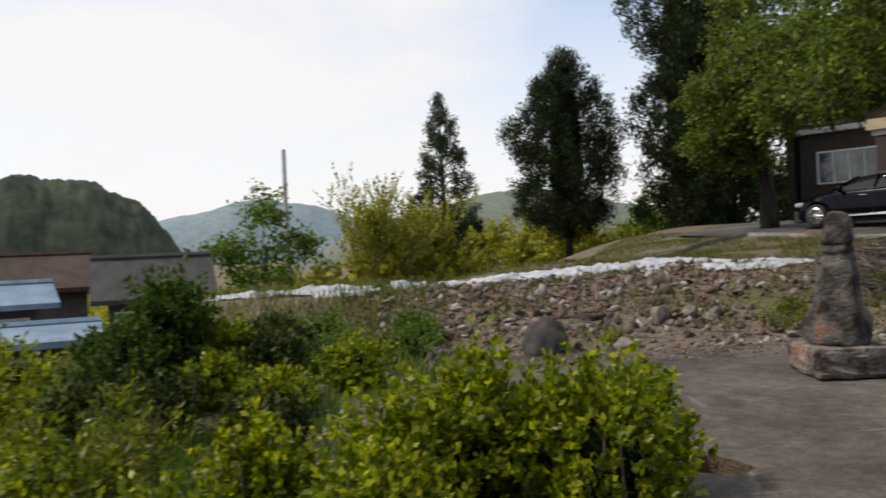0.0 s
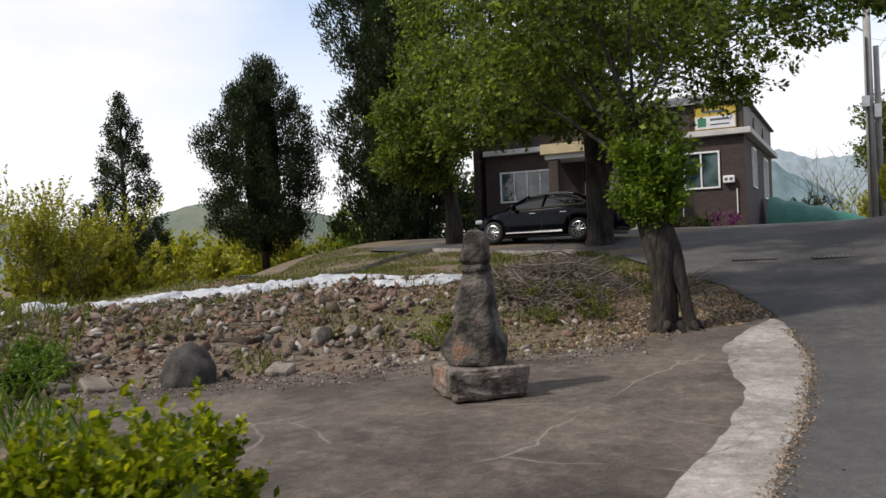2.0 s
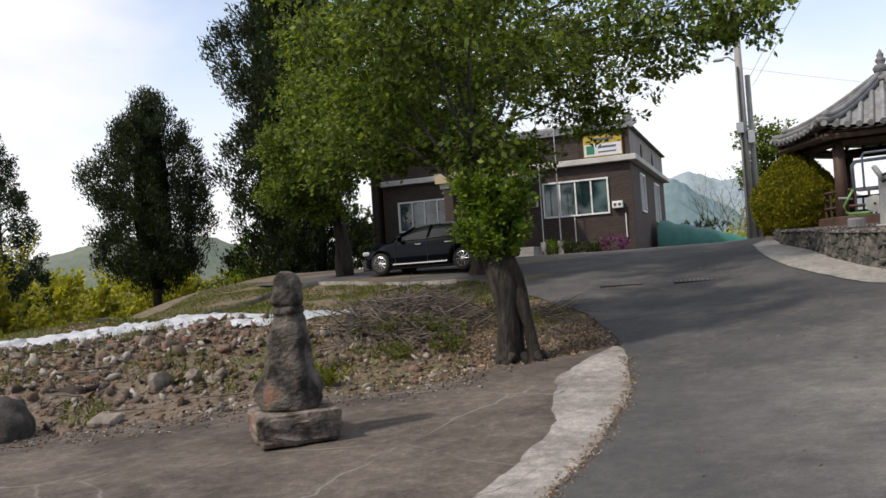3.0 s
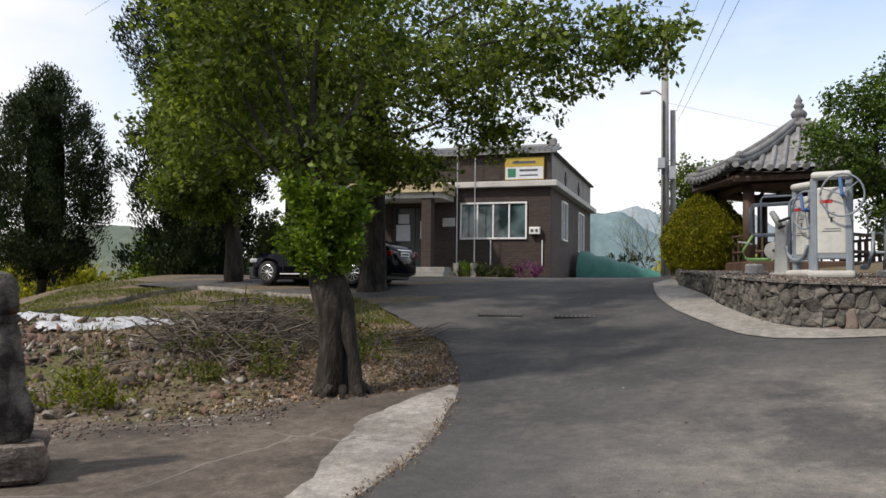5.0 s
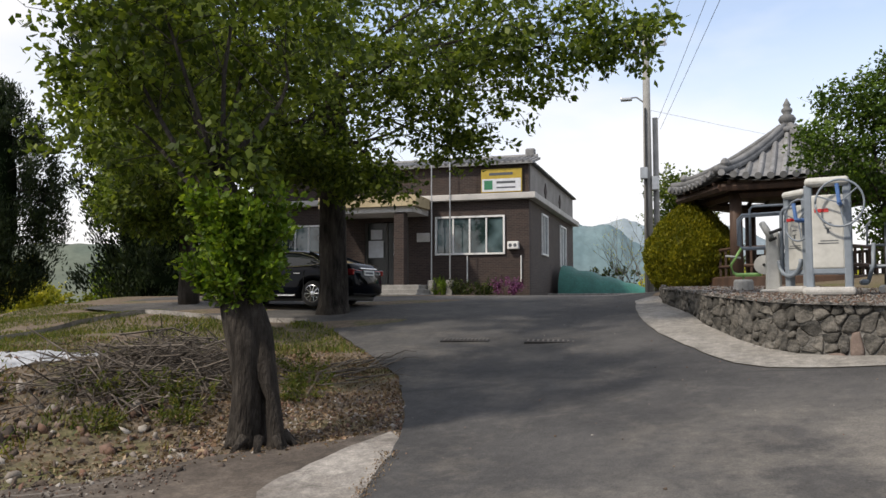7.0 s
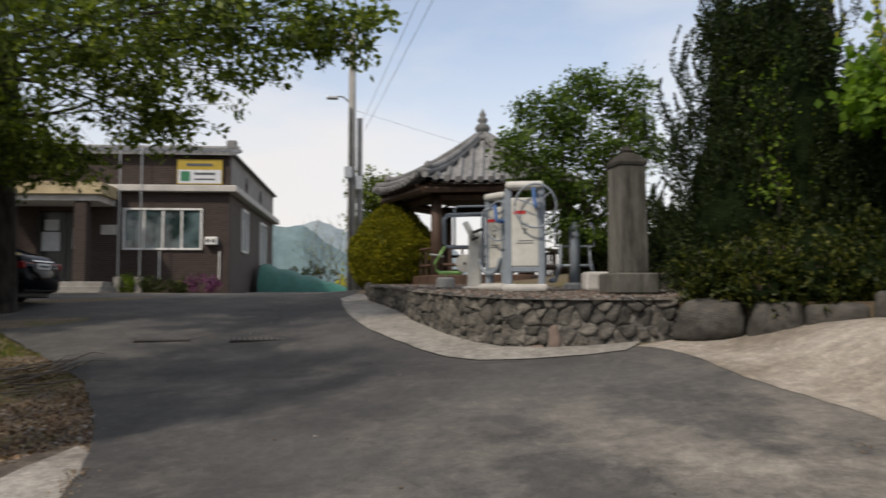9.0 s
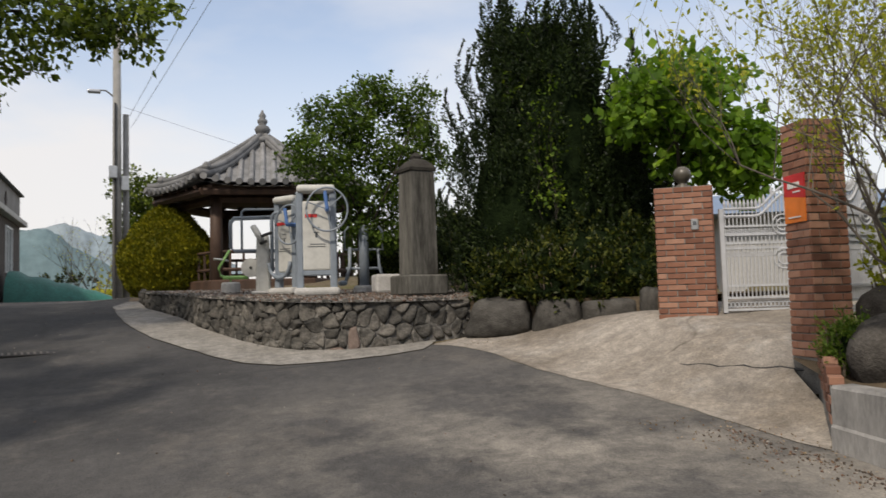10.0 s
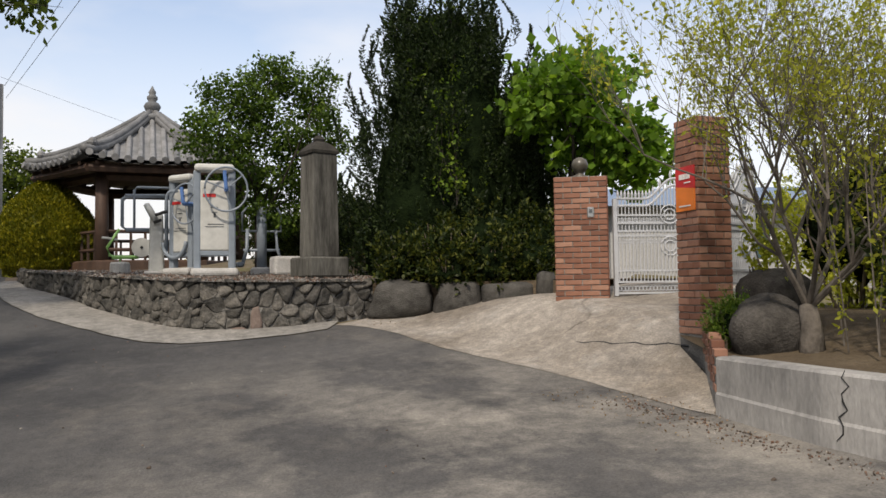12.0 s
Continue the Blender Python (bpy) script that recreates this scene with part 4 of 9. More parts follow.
def broadleaf(name, base, trunk, limbs, clumps, leaf, n, size, label, seed, droop=0.2, aspect=0.62, bark="bark", limb_r=0.5, spray=26, tight=1.0):
    """A tree: trunk points and radii, limbs from the trunk to the clumps, and a crown of leaves in clumps."""
    rng = np.random.default_rng(seed)
    t = thing(name, Matrix.Translation(base), label, "tree")
    bm = bmesh.new()
    tube(bm, [p for p, _ in trunk], [r for _, r in trunk], 14)
    bmesh.ops.subdivide_edges(bm, edges=bm.edges[:], cuts=1, use_grid_fill=True)
    for v in bm.verts:
        q = Vector((v.co.x * 3, v.co.y * 3, v.co.z * 0.9)) + Vector((seed, 0, 0))
        v.co += Vector((noise.noise(q), noise.noise(q + Vector((5, 5, 5))), 0)) * 0.10 * min(1, trunk[0][1] * 3)
    part("trunk", bm, bark, t, smooth=True)
    top = trunk[-1][0]
    pts, axes, twigs = [], [], bmesh.new()
    for k, (c, r, w) in enumerate(clumps):
        start = limbs[k % len(limbs)] if limbs else top
        bm = bmesh.new()
        path = limb_points(start, c, 0.35, rng, 6)
        r0 = trunk[-1][1] * limb_r
        tube(bm, path, [r0 * (1 - 0.8 * i / 5) for i in range(6)], 7)
        tips = []
        for j in range(9):
            a = np.array(path[int(rng.integers(2, 6))])
            b = np.array(c) + rng.normal(size=3) * np.array(r) * 0.55
            tips.append(b)
            tube(bm, limb_points(a, b, 0.25, rng, 4), [r0 * 0.22, r0 * 0.16, r0 * 0.1, r0 * 0.05], 5)
        part("limb", bm, bark, t)
        m = max(60, int(n * w))
        # leafy sprays that reach outwards, with gaps between them
        k_ = max(12, int(m / spray))
        cs = blob_points(rng, k_, c, r, 0.35)
        way = (cs - np.array(c)) / np.array(r) * np.array([1, 1, 0.5]) + rng.normal(size=(k_, 3)) * 0.45 - np.array([0, 0, 0.15])
        way /= np.linalg.norm(way, axis=1)[:, None] + 1e-9
        reach = rng.uniform(1.6, 3.6, k_) * size * (1 + spray / 40)
        which = rng.integers(k_, size=m)
        f = rng.uniform(-0.55, 0.55, m)
        pts.append(cs[which] + way[which] * (reach[which] * f)[:, None] + rng.normal(size=(m, 3)) * np.array([1, 1, 0.7]) * size * 0.95 * tight * (1.1 - f)[:, None])
        axes.append(way[which] * 0.8 + rng.normal(size=(m, 3)) * 0.3)
        for j in range(0, k_, 2):
            a, b = cs[j] - way[j] * reach[j] * 0.75, cs[j] + way[j] * reach[j] * 0.5
            tube(twigs, [tuple(a), tuple((a + b) / 2 + np.array([0, 0, 0.02])), tuple(b)], [size * 0.07, size * 0.05, size * 0.02], 3, False)
    tagged(part("twig_work", twigs, bark, t), kind="stuff")
    pts = np.concatenate(pts)
    part("crown", leaf_mesh("crown", pts, size, rng, aspect, droop, 0.25, np.concatenate(axes), 1.2, 0.9), leaf, t)
    return t


def conifer(name, base, height, profile, n, size, leaf, label, seed, upright=1.0, trunk_r=0.16, bare=0.0, lumps=60, core=0.7, flames=0, spread=None, reach=1.0, spires=(), uneven=0.55):
    """A conifer of many small tufts; profile: (height share, radius)."""
    rng = np.random.default_rng(seed)
    t = thing(name, Matrix.Translation(base), label, "conifer")
    bm = bmesh.new()
    tube(bm, [(0, 0, -0.2), (0.05, 0, height * 0.4), (0, 0.04, height * 0.95)], [trunk_r, trunk_r * 0.7, 0.03], 8)
    part("trunk", bm, "bark", t, smooth=True)
    hs, rs = np.array([p[0] for p in profile]), np.array([p[1] for p in profile])
    h = rng.uniform(hs.min(), hs.max(), lumps * 6)
    w = np.interp(h, hs, rs)
    keep = rng.uniform(0, rs.max(), len(h)) < w + 0.15
    h, w = h[keep][:lumps * 3], w[keep][:lumps * 3]
    a = rng.uniform(0, math.tau, len(h))
    rough_ = np.array([noise.noise(Vector((math.cos(b) * 1.6, math.sin(b) * 1.6, q * height * 0.55 + seed))) for b, q in zip(a, h)])
    rr = w * rng.uniform(0.45, 1.06, len(h)) * (1 + uneven * rough_)
    c = np.c_[rr * np.cos(a), rr * np.sin(a), h * height]
    bm = bmesh.new()
    for k in range(0, len(c), 4):
        tube(bm, [(0, 0, max(0.1, c[k][2] - 0.35 * height * 0.12)), tuple(c[k] * 0.55 + np.array([0, 0, c[k][2] * 0.43])), tuple(c[k])], [0.035, 0.025, 0.01], 5)
    part("branch_work", bm, "bark", t)
    # added solid core, coloured near-black for the shade inside the crown
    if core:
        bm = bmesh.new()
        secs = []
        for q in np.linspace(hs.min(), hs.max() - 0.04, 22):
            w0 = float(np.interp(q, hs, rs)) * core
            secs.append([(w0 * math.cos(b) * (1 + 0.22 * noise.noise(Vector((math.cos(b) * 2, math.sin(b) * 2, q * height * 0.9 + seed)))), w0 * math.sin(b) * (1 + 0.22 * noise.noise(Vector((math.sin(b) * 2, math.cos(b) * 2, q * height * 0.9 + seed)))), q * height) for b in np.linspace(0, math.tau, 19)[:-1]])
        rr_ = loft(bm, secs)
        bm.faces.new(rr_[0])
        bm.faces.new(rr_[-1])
        part("inner_foliage", bm, "shade_core", t, smooth=True)
    which = rng.integers(len(c), size=n)
    wide = (spread or 0.12 + 0.085 * rs.max()) * rng.uniform(0.6, 1.0, n)
    p = c[which] + np.clip(rng.normal(size=(n, 3)), -1.5, 1.5) * wide[:, None] * np.array([0.8, 0.8, 1.0])
    if flames:
        fh = rng.uniform(hs.min() + 0.05, hs.max() - 0.02, flames)
        fw = np.interp(fh, hs, rs)
        fa = rng.uniform(0, math.tau, flames)
        fb = np.c_[fw * 0.85 * np.cos(fa), fw * 0.85 * np.sin(fa), fh * height]
        fl = rng.uniform(0.07, 0.17, flames) * height * reach
        m = n // 2
        k = rng.integers(flames, size=m)
        f = rng.uniform(0, 1, m) ** 0.8
        tip = np.c_[np.cos(fa) * 0.28, np.sin(fa) * 0.28, np.ones(flames)] * fl[:, None]
        fat = (0.055 * fl[k] + 0.06) * (1.15 - f)
        p = np.concatenate([p[: n - m], fb[k] + tip[k] * f[:, None] + rng.normal(size=(m, 3)) * fat[:, None]])
    for sx, sy, z0, tall, fat in spires:
        m = int(n * 0.05 * (0.4 + tall * fat * 1.4))
        f = rng.uniform(0, 1, m)
        a = rng.uniform(0, math.tau, m)
        rr = fat * np.sqrt(rng.uniform(0.05, 1, m)) * (1 - f) ** 0.75 * (0.75 + 0.35 * np.sin(a * 2 + f * 17 + sx * 5)) + 0.015
        q = np.c_[sx + rr * np.cos(a) + 0.10 * np.sin(f * 5 + sx * 9) * tall * 0.35, sy + rr * np.sin(a), z0 + f * tall + rng.normal(size=m) * 0.05]
        p = np.concatenate([p, q])
    n = len(p)
    ax = np.c_[p[:, 0] * 0.25, p[:, 1] * 0.25, np.full(n, upright)]
    part("crown", leaf_mesh("crown", p, size, rng, 0.35, 0, 0.3, ax, 1.0), leaf, t)
    return t


def plumed_juniper(base, height, profile, plumes, per, size, leaf, label, seed, spires=()):
    """A garden juniper of flame-like plumes that twist upwards and outwards from a solid core painted dark as inner
    shade.
    """
    rng = np.random.default_rng(seed)
    t = thing("kaizuka_juniper", Matrix.Translation(base), label, "conifer")
    part("trunk", tube(bmesh.new(), [(0, 0, -0.2), (0.06, 0, height * 0.4), (0, 0.05, height * 0.9)], [0.2, 0.14, 0.04], 8), "bark", t, smooth=True)
    hs, rs = [p[0] for p in profile], [p[1] for p in profile]
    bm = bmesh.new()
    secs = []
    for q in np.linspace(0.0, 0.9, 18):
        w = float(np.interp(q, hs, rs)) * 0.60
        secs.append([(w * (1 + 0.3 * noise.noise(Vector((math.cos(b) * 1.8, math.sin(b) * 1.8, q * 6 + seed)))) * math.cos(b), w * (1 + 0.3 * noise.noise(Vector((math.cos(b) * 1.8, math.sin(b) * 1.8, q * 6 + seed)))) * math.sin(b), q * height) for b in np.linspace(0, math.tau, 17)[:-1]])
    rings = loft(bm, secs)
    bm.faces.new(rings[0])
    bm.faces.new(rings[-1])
    part("inner_foliage", bm, "shade_core", t, smooth=True)
    rows = []
    for k in range(plumes):
        h = rng.uniform(0.0, 0.92)
        a = rng.uniform(0, math.tau)
        w = float(np.interp(h, hs, rs)) * rng.uniform(0.40, 0.92)
        rows.append((w * math.cos(a), w * math.sin(a), h * height * 0.94, rng.uniform(0.45, 1.25), rng.uniform(0.11, 0.20), a))
    rows += [(x, y, z, L, w, math.atan2(y, x)) for x, y, z, L, w in spires]
    pts, axes = [], []
    for x, y, z, L, w, a in rows:
        out = np.array([math.cos(a), math.sin(a), 0.0])
        bend, sway = rng.uniform(0.35, 0.85), rng.normal(size=2) * 0.10
        m = int(per * L * (w / 0.2))
        f = rng.uniform(0, 1, m)
        spine = np.array([x, y, z]) + out * (bend * L * f * (1 - 0.6 * f))[:, None] + np.c_[sway[0] * np.sin(4 * f), sway[1] * np.sin(4 * f), L * f]
        fat = w * (np.sin(np.clip(f * 1.15 + 0.12, 0, 1) * math.pi) ** 0.7 * (1 - 0.55 * f) + 0.08)
        d = rng.normal(size=(m, 3)) * np.array([1, 1, 0.5])
        d /= np.linalg.norm(d, axis=1)[:, None] + 1e-9
        pts.append(spine + d * (fat * rng.uniform(0.35, 1.0, m) ** 0.5)[:, None])
        axes.append(np.c_[d[:, 0] * 0.9 + out[0] * 0.35, d[:, 1] * 0.9 + out[1] * 0.35, rng.uniform(0.3, 1.1, m)])
    part("crown", leaf_mesh("crown", np.concatenate(pts), size, rng, 0.36, 0, 0.3, np.concatenate(axes), 0.7), leaf, t)
    return t


def shrub(name, base, radii, n, size, leaf, label, seed, category="shrub", stems=14, aspect=0.5, shell=0.45, sprays=0, group="", spread=0.10, heart=0.0):
    """A shrub: stems from the ground and leaves in sprays."""
    rng = np.random.default_rng(seed)
    t = thing(name, Matrix.Translation(base), label, category, group)
    rx, ry, rz = radii
    bm = bmesh.new()
    for k in range(stems):
        a = rng.uniform(0, math.tau)
        q = rng.uniform(0.2, 0.85)
        tip = (rx * q * math.cos(a), ry * q * math.sin(a), rz * rng.uniform(1.0, 1.7))
        tube(bm, limb_points((tip[0] * 0.15, tip[1] * 0.15, -0.05), tip, 0.08 * rz, rng, 4), [0.02, 0.015, 0.01, 0.005], 5)
    tagged(part("woody_base", bm, "twig", t), kind="stuff")
    # heart: added solid body whose near-black colour stands for inner shade
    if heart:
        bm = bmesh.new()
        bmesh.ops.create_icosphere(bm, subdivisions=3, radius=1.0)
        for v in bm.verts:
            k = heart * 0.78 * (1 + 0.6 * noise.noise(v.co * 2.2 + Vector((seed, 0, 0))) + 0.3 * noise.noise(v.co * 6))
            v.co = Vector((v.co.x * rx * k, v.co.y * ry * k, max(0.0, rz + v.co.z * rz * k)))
        part("inner_foliage", bm, "shade_core", t, smooth=True)
    # leafy shoots in lobes, with darker gaps between them
    lobes = blob_points(rng, max(7, int(n / 240)), (0, 0, rz), (rx * 0.8, ry * 0.8, rz * 0.8), 0.6)
    k_ = max(20, sprays or int(n / 15))
    rm = (rx + ry) / 2
    cs = lobes[rng.integers(len(lobes), size=k_)] + rng.normal(size=(k_, 3)) * np.array([rx, ry, rz]) * 0.17
    loose = rng.uniform(size=k_) < 0.35
    cs[loose] = blob_points(rng, int(loose.sum()), (0, 0, rz), (rx * 0.92, ry * 0.92, rz * 0.92), 0.6)
    cs[:, 2] = np.maximum(cs[:, 2], 0.04)
    way = cs / np.array([rx, ry, rz]) - np.array([0, 0, 0.75])
    way = way * np.array([0.7, 0.7, 0.5]) + rng.normal(size=(k_, 3)) * 0.28 + np.array([0, 0, 0.45])
    way /= np.linalg.norm(way, axis=1)[:, None] + 1e-9
    reach = (spread * 1.6 + size * 1.2) * rng.uniform(0.5, 1.5, k_)
    which = rng.integers(k_, size=n)
    f = rng.uniform(-0.5, 0.6, n)
    out = rng.normal(size=(n, 3))
    out /= np.linalg.norm(out, axis=1)[:, None]
    p = cs[which] + way[which] * (reach[which] * f)[:, None] + out * size * 0.45
    p[:, 2] = np.maximum(p[:, 2], 0.02)
    part("foliage", leaf_mesh("foliage", p, size, rng, aspect, 0, 0.3, way[which] * 0.7 + out * 0.8, 0.6, 0.4), leaf, t)
    return t


def gz(x, y, off=0.0):
    return land_z(x, y) + off


# front pollard beside the lane
PB = (13.52, 2.72, gz(13.5, 2.75))
broadleaf("pollard_tree", PB, [((0.02, 0.11, -0.2), 0.25), ((0.01, 0.10, 0.12), 0.205), ((0.0, 0.07, 0.6), 0.185), ((0.0, 0.10, 1.1), 0.215), ((0.03, 0.20, 1.6), 0.225), ((0.06, 0.28, 2.05), 0.17), ((-0.12, 0.3, 2.7), 0.10), ((0.0, 0.5, 3.2), 0.06)],
          [(-0.18, 0.22, 2.2), (-0.12, 0.3, 2.6), (0.0, 0.45, 3.0)],
          [((0.2, 1.7, 4.3), (1.2, 1.1, 0.8), 0.15), ((-0.5, 1.0, 5.0), (1.2, 1.2, 0.8), 0.14), ((1.6, 0.7, 4.9), (1.2, 1.2, 0.8), 0.14), ((1.4, 2.9, 4.0), (1.2, 1.2, 0.9), 0.15), ((0.6, 0.3, 5.9), (1.5, 1.4, 0.8), 0.14), ((2.6, 1.8, 5.8), (1.6, 1.5, 0.9), 0.14), ((0.7, 2.7, 5.6), (1.4, 1.3, 0.9), 0.14), ((-0.05, 0.25, 3.0), (0.5, 0.5, 0.5), 0.04)],
          "leaf_tree", 14500, 0.112, "stout pollarded tree with dark split bark and young leaves", 11, limb_r=0.6, spray=30, bark="bark_dark")
bm = bmesh.new()
tube(bm, [(-0.02, -0.30, -0.2), (-0.02, -0.27, 0.12), (0.0, -0.20, 0.5), (0.0, -0.10, 0.95), (0.0, 0.04, 1.4), (0.0, 0.16, 1.7)], [0.15, 0.105, 0.095, 0.12, 0.14, 0.10], 12)
bmesh.ops.subdivide_edges(bm, edges=bm.edges[:], cuts=1, use_grid_fill=True)
for v in bm.verts:
    v.co += Vector((noise.noise(v.co * 4), noise.noise(v.co * 4 + Vector((5, 5, 5))), 0)) * 0.05
part("second_stem", bm, "bark_dark", bpy.data.objects["pollard_tree"], smooth=True)
bm = bmesh.new()
for k in range(9):
    a = 0.7 * k
    tube(bm, [(0.22 * math.cos(a) - 0.02, -0.1 + 0.25 * math.sin(a), 0.12), (0.42 * math.cos(a), -0.1 + 0.40 * math.sin(a), -0.03)], [0.06, 0.025], 6)
part("root_flare", bm, "bark_dark", bpy.data.objects["pollard_tree"], smooth=True)


def sprouts(base, label, seed, shoots, n):
    """Leafy shoots that burst upwards and outwards from a cut trunk."""
    rng = np.random.default_rng(seed)
    t = thing("trunk_sprouts", Matrix.Translation(base), label, "sprouts")
    bm, pts, axes = bmesh.new(), [], []
    for k in range(shoots):
        a, z = rng.uniform(0, math.tau), rng.uniform(0.0, 0.85)
        d = np.array([math.cos(a) * 0.55, math.sin(a) * 0.55, rng.uniform(0.35, 1.5)])
        d /= np.linalg.norm(d)
        L = rng.uniform(0.28, 0.68)
        p0 = np.array([math.cos(a) * 0.17, math.sin(a) * 0.17, z])
        tube(bm, [tuple(p0), tuple(p0 + d * L)], [0.012, 0.004], 4)
        m = n // shoots
        f = rng.uniform(0.2, 1.08, m)
        out = rng.normal(size=(m, 3))
        pts.append(p0 + d * (L * f)[:, None] + out * 0.055)
        axes.append(d * 0.5 + out * 0.6)
    part("shoots", bm, "twig", t)
    part("foliage", leaf_mesh("foliage", np.concatenate(pts), 0.070, rng, 0.7, 0.1, 0.25, np.concatenate(axes), 0.6, 0.6), "leaf_bright", t)


sprouts((PB[0] + 0.02, PB[1] + 0.20, PB[2] + 1.42), "bright green leafy sprouts bursting from the pollard's trunk", 12, 120, 12500)
# large tree by the parked car
broadleaf("shade_tree", (24.3, 6.75, gz(24.3, 6.75)), [((0, 0, -0.2), 0.52), ((0, 0, 0.3), 0.42), ((-0.02, 0.0, 1.6), 0.35), ((-0.1, 0.0, 3.0), 0.33), ((-0.2, -0.1, 4.6), 0.30), ((-0.4, -0.2, 6.0), 0.22)],
          [(-0.2, -0.1, 4.4), (-0.25, -0.1, 5.0), (-0.3, -0.15, 5.6)],
          [((-3.2, -4.4, 4.5), (1.9, 1.8, 0.8), 0.045), ((-4.3, -6.0, 4.9), (1.6, 1.5, 0.7), 0.04), ((-4.6, -2.4, 4.6), (1.9, 1.9, 0.9), 0.07), ((-2.0, 1.5, 4.3), (1.9, 1.8, 1.1), 0.13), ((-4.6, 1.4, 4.2), (1.9, 1.8, 1.1), 0.12), ((-0.5, -2.2, 5.9), (2.4, 2.4, 1.2), 0.085), ((-3.0, 0.5, 6.6), (2.6, 2.4, 1.2), 0.13), ((-2.4, -5.6, 6.2), (2.2, 2.2, 1.0), 0.032), ((-4.4, -4.4, 6.0), (2.0, 2.0, 0.9), 0.035), ((0.8, 2.6, 5.6), (2.2, 2.2, 1.2), 0.10), ((-1.4, -1.2, 8.2), (3.0, 2.8, 1.3), 0.09), ((-4.0, -7.4, 5.1), (1.1, 1.0, 0.55), 0.03), ((-1.7, -1.7, 3.0), (1.1, 1.1, 0.5), 0.04), ((-2.3, -3.6, 3.7), (1.1, 1.1, 0.5), 0.03), ((-5.0, 1.6, 3.0), (1.2, 1.2, 0.7), 0.04), ((-2.6, 0.0, 3.5), (1.5, 1.4, 0.7), 0.07), ((-3.6, 1.0, 3.5), (1.3, 1.3, 0.7), 0.05), ((-1.5, -0.6, 3.4), (1.2, 1.2, 0.6), 0.05), ((0.2, 0.6, 4.2), (1.8, 1.8, 0.9), 0.10)],
          "leaf_tree", 41000, 0.135, "broad old shade tree with grey trunk and spreading crown", 21, limb_r=0.26, spray=40, bark="bark_dark")
# slim tree behind the car
broadleaf("slim_tree", (26.6, 12.4, gz(26.6, 12.4)), [((0, 0, -0.2), 0.30), ((-0.02, 0.05, 1.0), 0.22), ((-0.1, 0.12, 2.4), 0.2), ((-0.2, 0.2, 3.8), 0.16)],
          [(-0.1, 0.15, 2.8), (-0.2, 0.2, 3.6)],
          [((-0.9, -0.1, 3.5), (1.1, 1.1, 0.7), 0.14), ((-1.8, 0.2, 3.3), (1.0, 1.0, 0.6), 0.12), ((-0.3, 0.8, 4.6), (1.3, 1.3, 0.9), 0.2), ((-1.3, -0.1, 5.6), (1.5, 1.4, 1.1), 0.2), ((-0.6, -1.6, 5.2), (1.7, 1.7, 1.2), 0.2), ((-0.9, -0.2, 7.6), (1.8, 1.8, 1.2), 0.24), ((-1.4, 1.0, 2.9), (1.2, 1.2, 0.7), 0.16), ((-0.9, 0.3, 2.4), (1.1, 1.1, 0.5), 0.12), ((-1.3, 0.9, 4.4), (1.4, 1.4, 0.8), 0.2)],
          "leaf_tree", 17000, 0.14, "slim tree with drooping layers of fresh green leaves", 31, limb_r=0.45, spray=30)
# conifers over the valley
for k, (x, y, r, top) in enumerate(((45.5, 21.1, 2.6, 7.0), (42.0, 23.5, 2.4, 5.2), (50.0, 19.5, 2.4, 6.0))):
    z = gz(x, y, -0.1)
    shrub("far_bush", (x, y, z), (r, r, (top - z) / 2), 5200, 0.20, "leaf_hedge", "tall dark bush beyond the car park", 200 + k, "bush", 8, 0.55, 0.3, 0, "bushes beyond the car park", 0.2, 0.6)
conifer("fir_tree", (23.7, 24.72, gz(23.7, 24.72)), 8.6 - gz(23.7, 24.72), [(0.16, 0.9), (0.26, 1.65), (0.42, 1.45), (0.6, 1.1), (0.78, 0.72), (0.92, 0.36), (1.0, 0.06)], 16500, 0.15, "leaf_fir", "narrow dark fir with a bare lower stem", 41, 0.3, 0.15, lumps=64, core=0.0, spread=0.19, uneven=0.18)
conifer("juniper_tree", (30.2, 23.4, gz(30.2, 23.4)), 11.2 - gz(30.2, 23.4), [(0.14, 0.5), (0.24, 1.9), (0.45, 2.6), (0.65, 2.3), (0.82, 1.5), (0.93, 0.75), (1.0, 0.12)], 52000, 0.15, "leaf_dark", "tall dark upright juniper", 42, 1.0, 0.2, lumps=110, core=0.30, spread=0.30)
conifer("juniper_tree", (33.4, 18.4, gz(33.4, 18.4)), 15.0, [(0.0, 2.4), (0.3, 3.0), (0.6, 2.9), (0.85, 2.2), (1.0, 0.8)], 64000, 0.20, "leaf_dark", "tall dark juniper with dense dark foliage", 43, 1.0, 0.25, lumps=150, core=0.5, spread=0.36)
# garden behind the boulders
plumed_juniper((19.5, -7.95, 2.5), 5.6, [(0.0, 2.2), (0.25, 2.3), (0.45, 2.05), (0.65, 1.6), (0.83, 1.05), (1.0, 0.35)], 440, 330, 0.078, "leaf_juniper", "dense dark garden juniper with twisting upright plumes", 44,
               [(0.2, 1.25, 3.5, 1.35, 0.085), (0.1, 0.95, 3.2, 1.0, 0.12), (0.1, 0.55, 4.6, 1.5, 0.20), (0.10, 0.2, 4.8, 1.7, 0.24), (0.0, -0.2, 4.9, 1.5, 0.20), (-0.1, -0.62, 4.6, 1.35, 0.17), (0.1, -1.05, 4.0, 1.35, 0.13), (0.1, -1.30, 3.4, 1.2, 0.13)])
